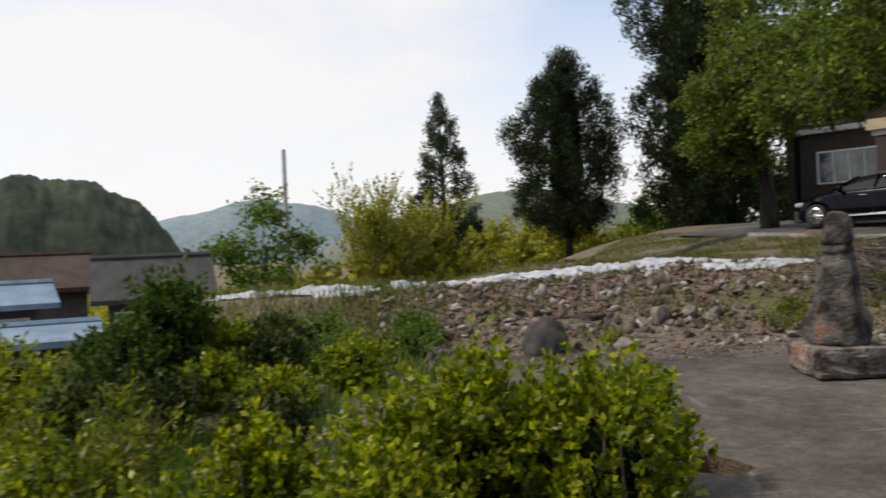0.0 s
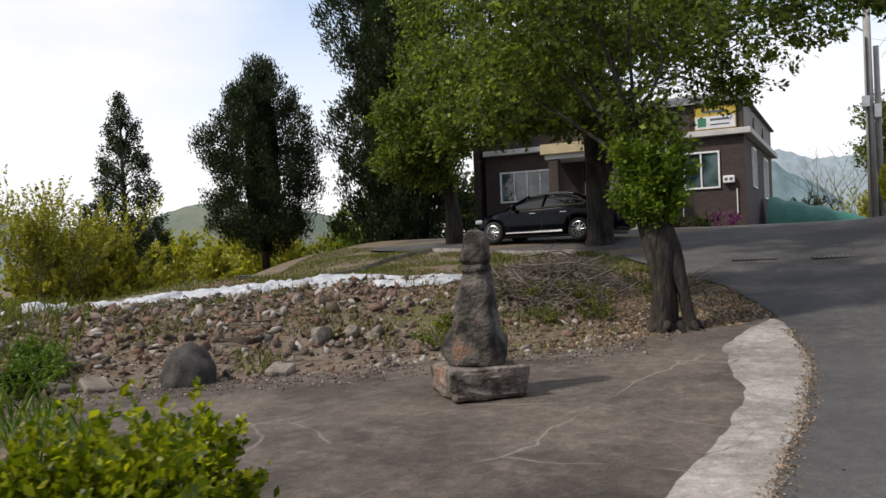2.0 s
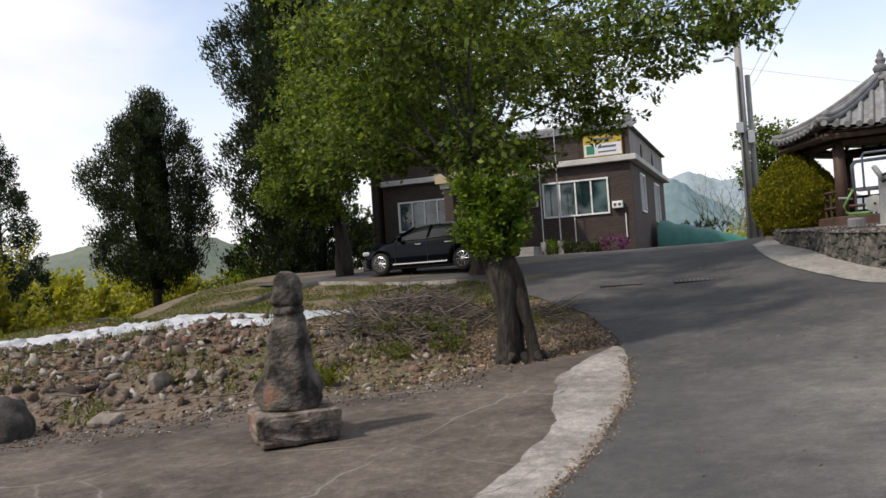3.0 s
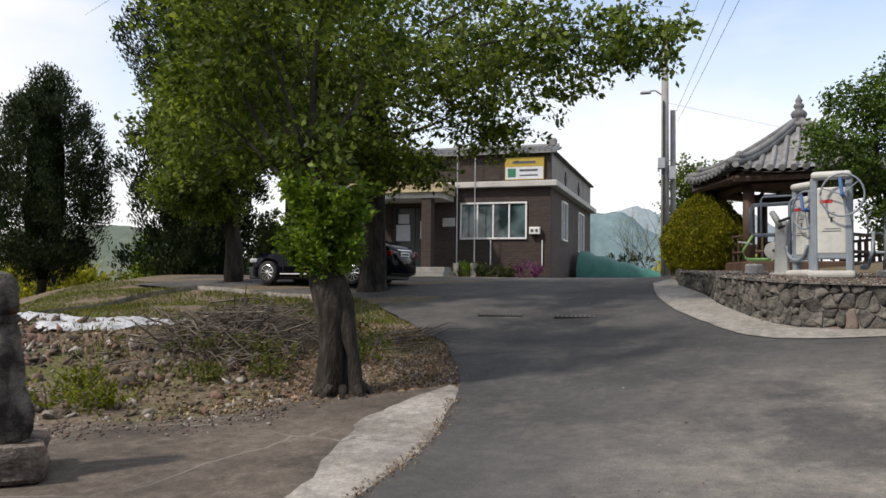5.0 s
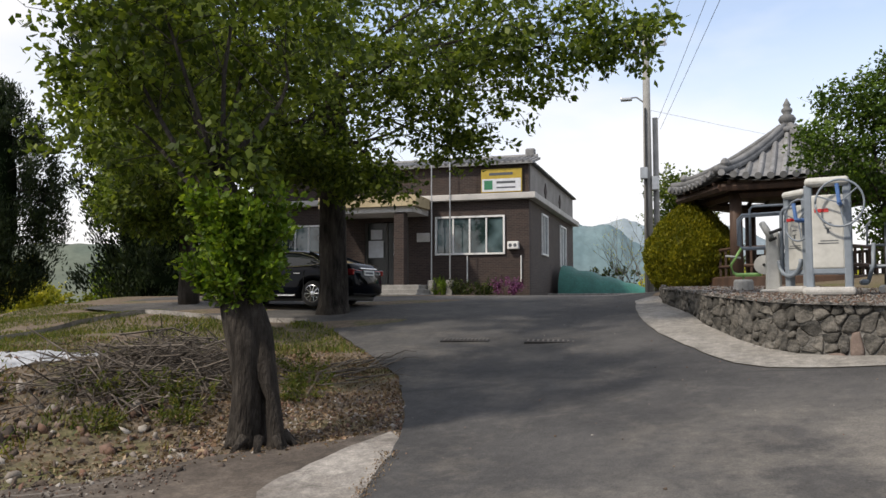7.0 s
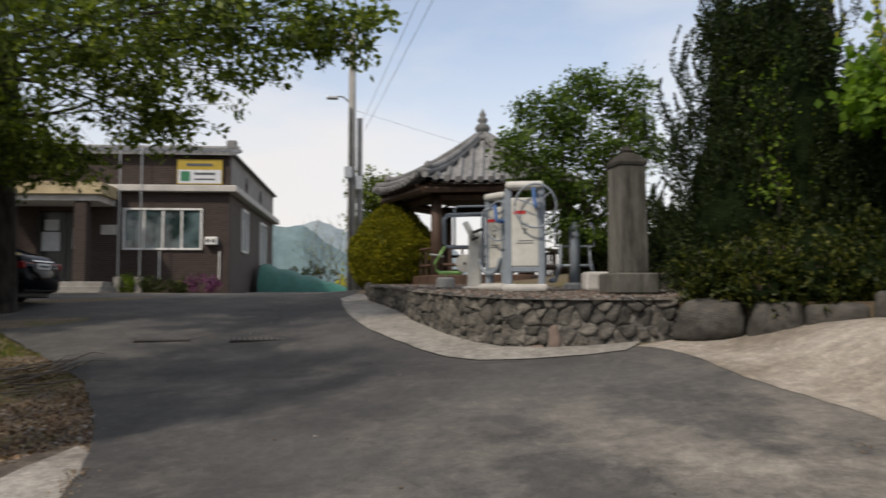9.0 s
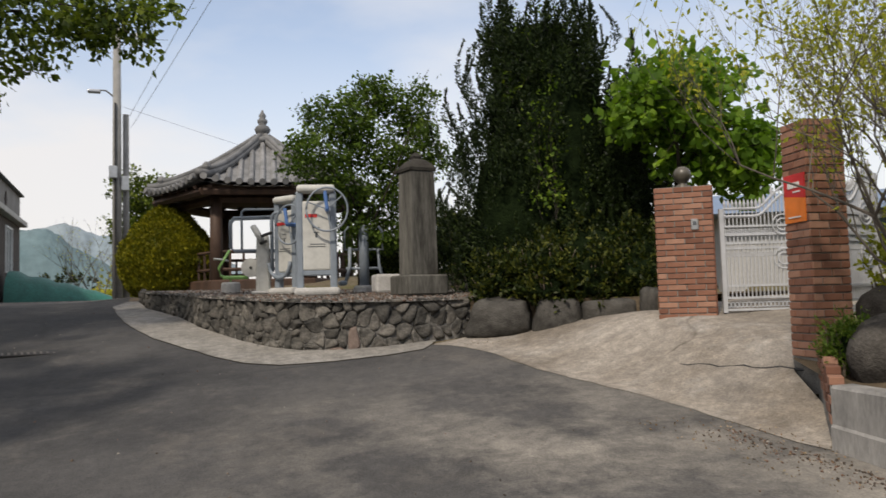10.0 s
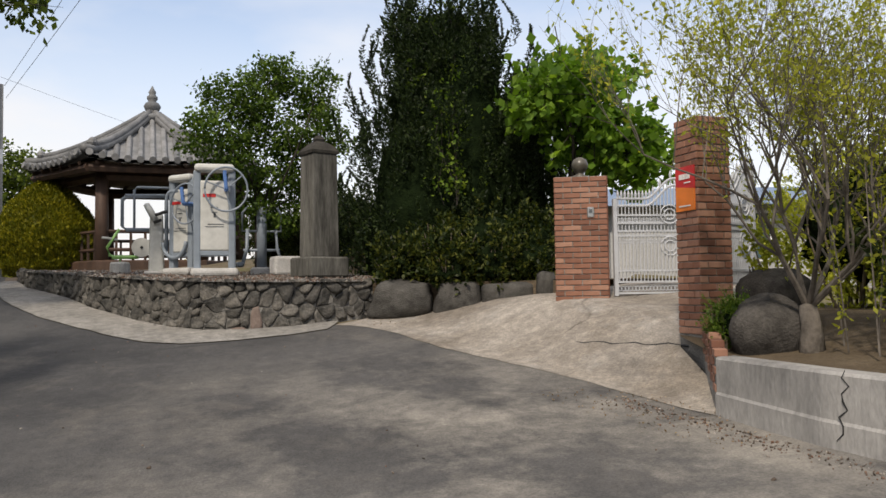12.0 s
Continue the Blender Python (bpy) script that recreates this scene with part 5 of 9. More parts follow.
plumed_juniper((18.75, -9.0, 2.5), 3.9, [(0.0, 1.2), (0.3, 1.15), (0.6, 0.9), (0.85, 0.55), (1.0, 0.2)], 170, 330, 0.085, "leaf_juniper", "smaller dark garden juniper with twisting upright plumes", 45,
               [(0.1, 0.3, 3.2, 1.6, 0.2), (0.0, -0.1, 3.3, 1.7, 0.2), (-0.1, -0.5, 2.9, 1.4, 0.16)])
VG = np.random.default_rng(46)
vine = thing("climbing_vine", Matrix.Translation((17.75, -7.25, 2.5)), "yellow-green vine climbing over the dark juniper", "vine")
vp, bm = [], bmesh.new()
for k in range(8):
    q = np.array([VG.normal(0, 0.25), VG.normal(-0.1, 0.40), 1.3])
    path = [tuple(q)]
    for j in range(9):
        q = q + np.array([0.15, -0.06, 0.42]) + VG.normal(size=3) * np.array([0.10, 0.14, 0.08])
        path.append(tuple(q))
        vp.append(q + VG.normal(size=(int(VG.integers(5, 24)), 3)) * 0.11)
    tube(bm, path, 0.004, 4)
part("stem", bm, "bark_dark", vine)
part("foliage", leaf_mesh("foliage", np.concatenate(vp), 0.075, VG, 0.75, 0.2, 0.25, None, 1.0, 0.8), "leaf_bright", vine)
broadleaf("cherry_tree", (22.3, -5.15, 2.78), [((0, 0, -0.1), 0.075), ((0, 0, 0.9), 0.06), ((0.05, 0.0, 1.9), 0.05)], [(0.0, 0, 0.9), (0.0, 0, 1.3), (0.05, 0.0, 1.8)],
          [((-0.3, 1.0, 2.7), (0.75, 0.65, 0.45), 0.14), ((0.0, 0.45, 3.5), (0.7, 0.7, 0.5), 0.16), ((0.2, -0.4, 4.1), (0.6, 0.6, 0.4), 0.12), ((0.2, -1.3, 3.9), (0.55, 0.55, 0.55), 0.13), ((0.0, -1.3, 2.9), (0.75, 0.75, 0.55), 0.16), ((0.2, -0.3, 2.9), (0.85, 0.85, 0.6), 0.20), ((0.3, -0.8, 2.0), (0.8, 0.8, 0.5), 0.16), ((-0.1, 0.4, 2.1), (0.7, 0.6, 0.4), 0.12), ((0.3, -0.3, 1.3), (0.8, 0.9, 0.5), 0.14)], "leaf_cherry", 14500, 0.088, "small cherry tree with fresh green leaves", 51, tight=1.1)
broadleaf("maple_tree", (16.9, -8.9, 2.4), [((0, 0, -0.1), 0.12), ((0, 0, 1.5), 0.09), ((0, 0, 2.2), 0.08)], [(0, 0, 1.6), (0, 0, 2.2)],
          [((-0.1, 0.35, 3.2), (0.85, 0.8, 0.6), 0.3), ((-0.4, -0.3, 2.5), (0.9, 0.9, 0.55), 0.25), ((0.0, -0.4, 3.5), (0.8, 0.8, 0.5), 0.2), ((-0.6, -1.0, 2.2), (0.9, 0.8, 0.5), 0.25)], "leaf_maple", 5200, 0.15, "young maple with bright green leaves over the gate post", 52, 0.5, 0.85, tight=0.8)
# golden thuja on the terrace
TH = np.random.default_rng(61)
th = thing("golden_thuja", Matrix.Translation((30.6, -1.72, 2.92)), "clipped golden-green egg-shaped thuja bush", "conifer")
PROF = [(0.0, 0.86), (0.10, 1.14), (0.35, 1.36), (0.55, 1.24), (0.75, 0.90), (0.9, 0.50), (0.97, 0.22), (1.0, 0.05)]
hh, aa = TH.uniform(0, 1, 46000), TH.uniform(0, math.tau, 46000)
keep = TH.uniform(0, 1.36, 46000) < np.interp(hh, [p[0] for p in PROF], [p[1] for p in PROF]) + 0.12
hh, aa = hh[keep], aa[keep]
lump = np.array([noise.noise(Vector((math.cos(a) * 3.5, math.sin(a) * 3.5, h * 9))) for a, h in zip(aa, hh)])
wr = np.interp(hh, [p[0] for p in PROF], [p[1] for p in PROF]) * (0.97 + 0.07 * lump) + TH.normal(size=len(hh)) * 0.025
tp = np.c_[wr * np.cos(aa), wr * np.sin(aa), hh * 2.60 + 0.06 * lump + 0.03]
bm = bmesh.new()
lathe(bm, [(r * 0.88, h * 2.53 + 0.02) for h, r in PROF], 24)
part("inner_foliage", bm, "leaf_thuja", th, smooth=True)
part("trunk", tube(bmesh.new(), [(0, 0, -0.1), (0, 0, 1.2)], 0.08, 8), "bark", th)
part("foliage", leaf_mesh("foliage", tp, 0.085, TH, 0.4, 0, 0.3, np.c_[np.cos(aa) * 0.5, np.sin(aa) * 0.5, np.full(len(aa), 0.9)], 0.8), "leaf_thuja", th)
# hedge of azaleas over the boulders
for k, (x, y, r, h, n) in enumerate(((17.35, -5.95, 0.55, 0.46, 4600), (16.95, -6.45, 0.66, 0.56, 5600), (16.4, -6.95, 0.60, 0.52, 5200), (17.9, -6.9, 0.7, 0.70, 4600), (15.95, -7.45, 0.5, 0.46, 2800), (16.6, -6.35, 0.45, 0.36, 3000), (17.2, -7.5, 0.8, 0.8, 4600), (16.5, -8.0, 0.6, 0.7, 3000))):
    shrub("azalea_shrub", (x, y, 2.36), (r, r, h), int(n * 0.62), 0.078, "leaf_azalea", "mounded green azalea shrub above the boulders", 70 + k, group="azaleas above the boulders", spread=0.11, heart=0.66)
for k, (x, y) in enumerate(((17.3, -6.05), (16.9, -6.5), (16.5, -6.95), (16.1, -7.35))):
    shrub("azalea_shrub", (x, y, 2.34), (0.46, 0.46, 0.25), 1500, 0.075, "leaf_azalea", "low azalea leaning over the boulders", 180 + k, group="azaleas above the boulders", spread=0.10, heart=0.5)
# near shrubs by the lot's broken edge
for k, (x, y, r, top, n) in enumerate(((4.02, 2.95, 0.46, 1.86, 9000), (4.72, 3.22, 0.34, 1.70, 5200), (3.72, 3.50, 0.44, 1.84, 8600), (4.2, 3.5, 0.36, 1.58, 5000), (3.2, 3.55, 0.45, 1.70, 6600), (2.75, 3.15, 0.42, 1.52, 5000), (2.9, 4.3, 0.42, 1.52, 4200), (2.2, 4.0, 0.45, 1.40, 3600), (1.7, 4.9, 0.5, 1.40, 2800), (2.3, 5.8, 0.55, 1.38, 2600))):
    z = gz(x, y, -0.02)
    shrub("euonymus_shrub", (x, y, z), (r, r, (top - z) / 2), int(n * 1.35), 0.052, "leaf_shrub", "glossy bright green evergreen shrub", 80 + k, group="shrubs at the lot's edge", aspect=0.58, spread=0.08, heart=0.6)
for k, (x, y, r, top) in enumerate(((1.3, 6.2, 0.5, 1.62), (2.2, 7.2, 0.55, 1.66), (1.2, 7.8, 0.6, 1.70), (3.2, 6.9, 0.45, 1.36), (2.2, 4.9, 0.3, 1.62), (1.4, 4.2, 0.3, 1.48))):
    z = gz(x, y, -0.02)
    shrub("weed_clump", (x, y, z), (r, r, (top - z) / 2), 1500, 0.07, "leaf_weed", "tall leafy yellow-green weeds below the lot", 300 + k, "weeds", 18, 0.38, 0.3, 0, "tall weeds below the lot", 0.16)
shrub("conical_shrub", (5.28, 10.5, gz(5.28, 10.5)), (0.58, 0.58, (2.2 - gz(5.28, 10.5)) / 2), 9000, 0.085, "leaf_upright", "green upright shrub on the bank", 90, heart=0.6, spread=0.14)
shrub("conical_shrub", (4.6, 10.3, gz(4.6, 10.3)), (0.6, 0.6, 0.55), 4200, 0.085, "leaf_upright", "low dark green shrub on the bank", 91, heart=0.6)
for k, (x, y, r, top) in enumerate(((3.0, 9.8, 0.8, 1.75), (3.7, 8.6, 0.6, 1.35), (2.2, 9.0, 0.8, 1.80), (4.4, 9.0, 0.5, 1.15), (5.6, 8.6, 0.5, 1.0), (6.2, 9.6, 0.5, 1.25), (5.9, 10.4, 0.5, 1.55), (6.9, 10.6, 0.5, 1.5), (6.6, 8.4, 0.4, 0.85), (4.9, 7.6, 0.5, 0.9), (5.4, 9.6, 0.4, 1.1))):
    z = gz(x, y, -0.05)
    shrub("bank_shrub", (x, y, z), (r, r, max(0.3, (top - z) / 2)), 3600, 0.075, "leaf_hedge" if k % 2 else "leaf_shrub", "leafy green shrub below the lot", 190 + k, group="shrubs below the lot", heart=0.55)
for k, (x, y, r, h) in enumerate(((7.9, 9.0, 0.45, 0.22), (7.3, 9.6, 0.5, 0.26), (8.5, 9.3, 0.35, 0.18), (7.6, 10.6, 0.5, 0.25), (6.7, 9.0, 0.5, 0.3), (8.9, 9.9, 0.35, 0.15))):
    shrub("weed_clump", (x, y, gz(x, y, -0.03)), (r, r, h), 1500, 0.055, "grass_green", "low green weeds growing on the bank", 92 + k, "weeds", 6, group="weeds on the bank", heart=0.5)

for k, (x, y, r, h) in enumerate(((14.5, 4.1, 0.40, 0.20), (14.2, 4.6, 0.45, 0.22), (13.9, 3.9, 0.35, 0.16), (14.0, 5.2, 0.35, 0.15), (12.0, 5.0, 0.35, 0.16), (11.7, 5.5, 0.40, 0.18), (12.4, 5.6, 0.3, 0.13), (13.3, 4.6, 0.3, 0.12), (16.2, 3.4, 0.4, 0.14), (16.9, 3.9, 0.45, 0.15), (15.6, 3.2, 0.35, 0.12))):
    shrub("weed_clump", (x, y, gz(x, y, -0.03)), (r, r, h), 620, 0.055, "leaf_weed" if k in (4, 5, 6) else "grass", "low green weeds growing on the bank", 320 + k, "weeds", 6, 0.42, 0.3, 0, "weeds on the bank", 0.07)

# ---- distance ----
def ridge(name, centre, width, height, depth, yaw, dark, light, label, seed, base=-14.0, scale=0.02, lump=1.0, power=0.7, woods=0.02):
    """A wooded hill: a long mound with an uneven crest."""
    # dark and light are wood tones with distance haze already mixed in
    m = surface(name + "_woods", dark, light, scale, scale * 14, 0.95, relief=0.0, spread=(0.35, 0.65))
    nu, nv = 140, 30
    u, v = np.meshgrid(np.linspace(-1, 1, nu), np.linspace(-1, 1, nv))
    rr = np.random.default_rng(seed)
    ph = rr.uniform(0, 6.28, 8)
    crest = 0.85 + lump * (0.14 * np.sin(3.1 * u + ph[0]) + 0.08 * np.sin(7.3 * u + ph[1])) + 0.02 * np.sin(17 * u + ph[2])
    z = height * crest * np.clip(1 - u * u, 0, 1) ** power * np.clip(1 - v * v, 0, 1)
    z += height * woods * np.array([[noise.noise(Vector((a * 16, b * 7, seed))) + 0.6 * noise.noise(Vector((a * 45, b * 40, seed))) for a, b in zip(p, q)] for p, q in zip(u, v)]) * (1 - v * v)
    c, s = math.cos(radians(yaw)), math.sin(radians(yaw))
    x = centre[0] + u * width / 2 * c - v * depth / 2 * s
    y = centre[1] + u * width / 2 * s + v * depth / 2 * c
    i = np.arange(nv - 1)[:, None] * nu + np.arange(nu - 1)[None]
    f = np.stack([i, i + 1, i + nu + 1, i + nu], -1).reshape(-1, 4)
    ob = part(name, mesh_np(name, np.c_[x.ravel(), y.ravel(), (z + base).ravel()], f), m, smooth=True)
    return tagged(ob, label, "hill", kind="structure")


def polar(az, d):
    """Azimuth in degrees from +x towards +y."""
    return (d * math.cos(radians(az)), d * math.sin(radians(az)))


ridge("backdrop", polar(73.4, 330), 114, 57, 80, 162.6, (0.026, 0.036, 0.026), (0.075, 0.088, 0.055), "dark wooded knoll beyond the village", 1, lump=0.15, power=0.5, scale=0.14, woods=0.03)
# pale and bluish tones from here on are haze put into the base colour
ridge("backdrop", polar(41, 900), 480, 82, 260, 131, (0.12, 0.15, 0.12), (0.185, 0.205, 0.155), "distant wooded hillside, haze painted pale green", 2, scale=0.012, lump=0.4)
ridge("backdrop", polar(58, 1900), 900, 150, 400, 148, (0.20, 0.26, 0.29), (0.24, 0.30, 0.32), "mountains on the skyline, blue haze painted in", 3, scale=0.004, lump=0.6)
ridge("backdrop", polar(7.2, 1500), 420, 190, 300, 97, (0.13, 0.20, 0.22), (0.18, 0.25, 0.265), "mountains beyond the hall, blue haze painted in", 4, scale=0.004, lump=0.5)
ridge("backdrop", polar(1.5, 2600), 900, 330, 500, 91, (0.25, 0.31, 0.345), (0.29, 0.345, 0.37), "far mountains on the skyline, pale haze painted in", 5, scale=0.003, lump=0.6)


# ---- the stone figure on the lot ----
def lichen(m, colour, scale, least):
    """Rusty patches over a stone's colour."""
    t = m.node_tree
    b = next(n for n in t.nodes if n.type == "BSDF_PRINCIPLED")
    old = b.inputs["Base Color"].links[0].from_socket
    t.links.new(mix(t, ramp(t, noise_node(t, scale, 4.0, 0.6), [(least, (0, 0, 0)), (least + 0.08, (0.8, 0.8, 0.8))]), old, colour), b.inputs["Base Color"])


M["statue"] = surface("weathered_granite", (0.034, 0.030, 0.027), (0.20, 0.178, 0.155), 4.0, 24, 0.92, relief=1.0, distance=0.04, spread=(0.40, 0.66))
lichen(M["statue"], (0.24, 0.10, 0.05), 2.2, 0.56)
M["plinth"] = surface("pink_granite", (0.05, 0.041, 0.035), (0.33, 0.28, 0.24), 4.0, 24, 0.92, relief=1.0, distance=0.04, spread=(0.38, 0.68))
lichen(M["plinth"], (0.22, 0.10, 0.06), 2.6, 0.57)


def lumpy(bm, amount, scale, seed, flat_bottom=True):
    for v in bm.verts:
        q = v.co * scale + Vector((seed, seed * 0.7, 0))
        k = amount * (noise.noise(q) + 0.5 * noise.noise(q * 2.3) + 0.25 * noise.noise(q * 5.1))
        n = Vector((v.co.x, v.co.y, 0))
        if n.length > 1e-4:
            v.co += n.normalized() * k
        if not flat_bottom or v.co.z > 0.05:
            v.co.z += k * 0.4


def build_statue():
    cx, cy, turn = 9.33, 3.80, 30.0
    z0 = float(paved(cx, cy))
    bm = bmesh.new()
    box(bm, 0, 0, 0, 0.86, 0.80, 0.31, 0.05, 0, 2)
    bmesh.ops.subdivide_edges(bm, edges=bm.edges[:], cuts=4, use_grid_fill=True)
    lumpy(bm, 0.055, 4.5, 3)
    solo("stone_plinth", bm, "plinth", "rough square pinkish granite plinth on the lot", "plinth", pose(cx, cy, z0, 0, 0, turn + 12))
    # one plain weathered body with a rounded head block
    bm = bmesh.new()
    prof = [(0.0, 0.27, 0.25), (0.08, 0.285, 0.26), (0.18, 0.275, 0.25), (0.28, 0.25, 0.23), (0.38, 0.225, 0.21), (0.50, 0.205, 0.19), (0.64, 0.19, 0.175), (0.78, 0.172, 0.16), (0.88, 0.15, 0.145), (0.935, 0.125, 0.125), (0.945, 0.14, 0.138), (0.995, 0.135, 0.135), (1.005, 0.112, 0.112), (1.03, 0.132, 0.132), (1.10, 0.142, 0.142), (1.22, 0.142, 0.14), (1.29, 0.128, 0.125), (1.335, 0.09, 0.09), (1.35, 0.03, 0.03)]
    rings, seg = [], 28
    for z, rx, ry in prof:
        k = 0.60 if z < 1.0 else 0.62
        ring = []
        for i in range(seg):
            a = i * math.tau / seg
            ca, sa = math.cos(a), math.sin(a)
            rx_ = rx * (1 + (0.28 * math.exp(-((z - 0.22) / 0.13) ** 2) if ca > 0 else 0))
            ring.append(bm.verts.new((rx_ * math.copysign(abs(ca) ** k, ca) - 0.02 * z, ry * math.copysign(abs(sa) ** k, sa), z)))
        rings.append(ring)
    for r0, r1 in zip(rings, rings[1:]):
        for i in range(seg):
            bm.faces.new((r0[i], r0[(i + 1) % seg], r1[(i + 1) % seg], r1[i]))
    bm.faces.new(rings[0][::-1])
    bm.faces.new(rings[-1])
    bmesh.ops.subdivide_edges(bm, edges=bm.edges[:], cuts=1, use_grid_fill=True)
    lumpy(bm, 0.035, 5.2, 8)
    solo("stone_statue", bm, "statue", "weathered grey stone figure with a rounded head block", "statue", pose(cx - 0.02, cy + 0.0, z0 + 0.30, 0, 0, turn + 64), smooth=True)


build_statue()


# ---- rubble bank ----
def stone_scatter(name, centres, sizes, rng, squash=0.5):
    """Many small stones as one mesh."""
    bm = bmesh.new()
    bmesh.ops.create_icosphere(bm, subdivisions=1, radius=0.5)
    base = np.array([v.co for v in bm.verts])
    tri = np.array([[v.index for v in f.verts] for f in bm.faces])
    bm.free()
    n = len(centres)
    q = rng.normal(size=(n, 3, 3))
    q, _ = np.linalg.qr(q)
    sc = rng.uniform(0.6, 1.25, (n, 3)) * np.array([1, 1, squash])
    jit = 1 + 0.42 * rng.normal(size=(n, len(base), 1))
    v = base[None] * jit * sc[:, None]
    v = np.einsum("nij,nkj->nki", q, v) * np.asarray(sizes)[:, None, None] + np.asarray(centres)[:, None]
    f = tri[None] + (np.arange(n) * len(base))[:, None, None]
    return mesh_np(name, v.reshape(-1, 3), f.reshape(-1, 3))


def rubble_material():
    m, t, b = shader("rubble_pieces")
    geo = t.nodes.new("ShaderNodeNewGeometry")
    col = ramp(t, geo.outputs["Random Per Island"], [(0.0, (0.045, 0.034, 0.027)), (0.35, (0.115, 0.088, 0.068)), (0.52, (0.17, 0.090, 0.060)), (0.80, (0.20, 0.17, 0.145)), (1.0, (0.42, 0.39, 0.35))])
    col = mix(t, 0.5, col, ramp(t, noise_node(t, 18, 4), [(0.3, (0.5, 0.5, 0.5)), (0.7, (1, 1, 1))]), "MULTIPLY")
    t.links.new(col, b.inputs["Base Color"])
    b.inputs["Roughness"].default_value = 0.95
    return m


M["rubble_mix"] = rubble_material()


def bank_coords(x, y):
    return (x - 8.2) * 0.738 + (y - 8.5) * 0.675, -(x - 8.2) * 0.675 + (y - 8.5) * 0.738


def on_bank(d, s):
    return 8.2 + d * 0.738 - s * 0.675, 8.5 + d * 0.675 + s * 0.738


def build_rubble():
    rng = np.random.default_rng(7)
    n = 24000
    d, s = rng.uniform(-0.75, 4.6, n), rng.uniform(-7.6, 1.6, n)
    x, y = on_bank(d, s)
    patch = np.array([noise.noise(Vector((a * 1.1, b * 1.1, 3.0))) for a, b in zip(x, y)])
    ok = (rng.uniform(0, 1, n) < np.where(s < -4.5, 0.45, 0.80) + 0.5 * patch) & (d > np.where(s < -3, -0.75, -0.35)) & (np.hypot(x - 13.5, y - 2.7) > 0.5) & ~((s < -5.5) & (d > 2.5)) & (y > 2.5)
    x, y, d, s = x[ok], y[ok], d[ok], s[ok]
    size = 0.018 + 0.13 * rng.uniform(0, 1, len(x)) ** 10.0 * np.where(d > 1.0, 1.5, 1.0)
    c = np.c_[x, y, land(x, y) + size * 0.12]
    ob = part("rubble", stone_scatter("rubble", c, size, rng, 0.38), "rubble_mix")
    tagged(ob, "loose broken stone and brick rubble on the bank", "rubble", kind="stuff")
    # fine grit along the lot's far edge
    n = 1500
    s = rng.uniform(-7.0, 0.6, n)
    d = rng.normal(-0.5, 0.28, n) - 0.25 * ss(-3, -6, s)
    x, y = on_bank(d, s)
    size = rng.uniform(0.012, 0.04, n)
    ob = part("grit", stone_scatter("grit", np.c_[x, y, np.maximum(land(x, y), paved(x, y)) + size * 0.2], size, rng), "rubble_mix")
    tagged(ob, "small grit spilled on the lot's edge", "grit", kind="stuff")
    # larger stones
    big = [(11.2, 7.05, 0.40, 0.34, 0.28), (11.5, 6.75, 0.30, 0.26, 0.24), (11.55, 6.45, 0.22, 0.2, 0.15), (11.15, 6.75, 0.20, 0.14, 0.10)]
    for k in range(64):
        s, d = float(rng.uniform(-3.8, 1.2)), float(rng.uniform(2.2, 4.3))
        x, y = on_bank(d, s)
        r = 0.06 + 0.20 * float(rng.uniform(0, 1)) ** 3.2
        big.append((x, y, r, r * float(rng.uniform(0.6, 0.9)), r * float(rng.uniform(0.4, 0.75))))
    for k in range(7):
        s, d = float(rng.uniform(-5.8, 0.2)), float(rng.uniform(-0.2, 1.6))
        x, y = on_bank(d, s)
        r = float(rng.uniform(0.12, 0.24))
        big.append((x, y, r, r * 0.8, r * 0.5))
    for k, (x, y, a, b_, c_) in enumerate(big):
        ob = part("bank_stone", ROCKS[k % 10].copy(), "rubble")
        ob.matrix_world = Matrix.Translation((x, y, land_z(x, y) + c_ * 0.25)) @ Matrix.Rotation(k * 1.3, 4, "Z") @ Matrix.Rotation(0.3 * math.sin(k * 2.1), 4, "X") @ Matrix.Diagonal((a * 1.15, b_ * 1.15, c_ * 1.2, 1))
        tagged(ob, "pale angular stone lying on the rubble bank", "stone", "stones on the rubble bank")
    # dark domed boulder
    bm = bmesh.new()
    bmesh.ops.create_icosphere(bm, subdivisions=4, radius=0.5)
    for v in bm.verts:
        k = 1 + 0.14 * noise.noise(v.co * 4) + 0.07 * noise.noise(v.co * 9) + 0.04 * noise.noise(v.co * 22)
        v.co = Vector((v.co.x * (0.74 - 0.18 * v.co.z) * k, v.co.y * (0.64 - 0.15 * v.co.z) * k, v.co.z * 0.78 * k))
        if v.co.z > 0:
            v.co.x += 0.10 * v.co.z
    solo("boulder", bm, "rock_dark", "dark grey domed boulder at the rubble's foot", "boulder", pose(9.15, 7.55, land_z(9.15, 7.55) + 0.10, 0, 0, 30), smooth=True)
    # pale slabs
    for k, (x, y, a, b_) in enumerate(((9.9, 6.75, 0.42, 0.28), (8.45, 8.3, 0.5, 0.32), (8.2, 8.75, 0.45, 0.3))):
        bm = bmesh.new()
        box(bm, 0, 0, 0, a, b_, 0.09, 0.02)
        bmesh.ops.subdivide_edges(bm, edges=bm.edges[:], cuts=2, use_grid_fill=True)
        lumpy(bm, 0.03, 6, k)
        solo("stone_slab", bm, "rubble", "pale flat stone slab lying in the rubble", "stone slab", pose(x, y, land_z(x, y) + 0.02, 6, -8, 40 * k + 20), "slabs in the rubble")


build_rubble()

# plastic sheet along the bank's crest
M["plastic"] = surface("silver_plastic", (0.32, 0.34, 0.37), (0.68, 0.70, 0.74), 5.0, 25, 0.35, relief=0.5, distance=0.05)


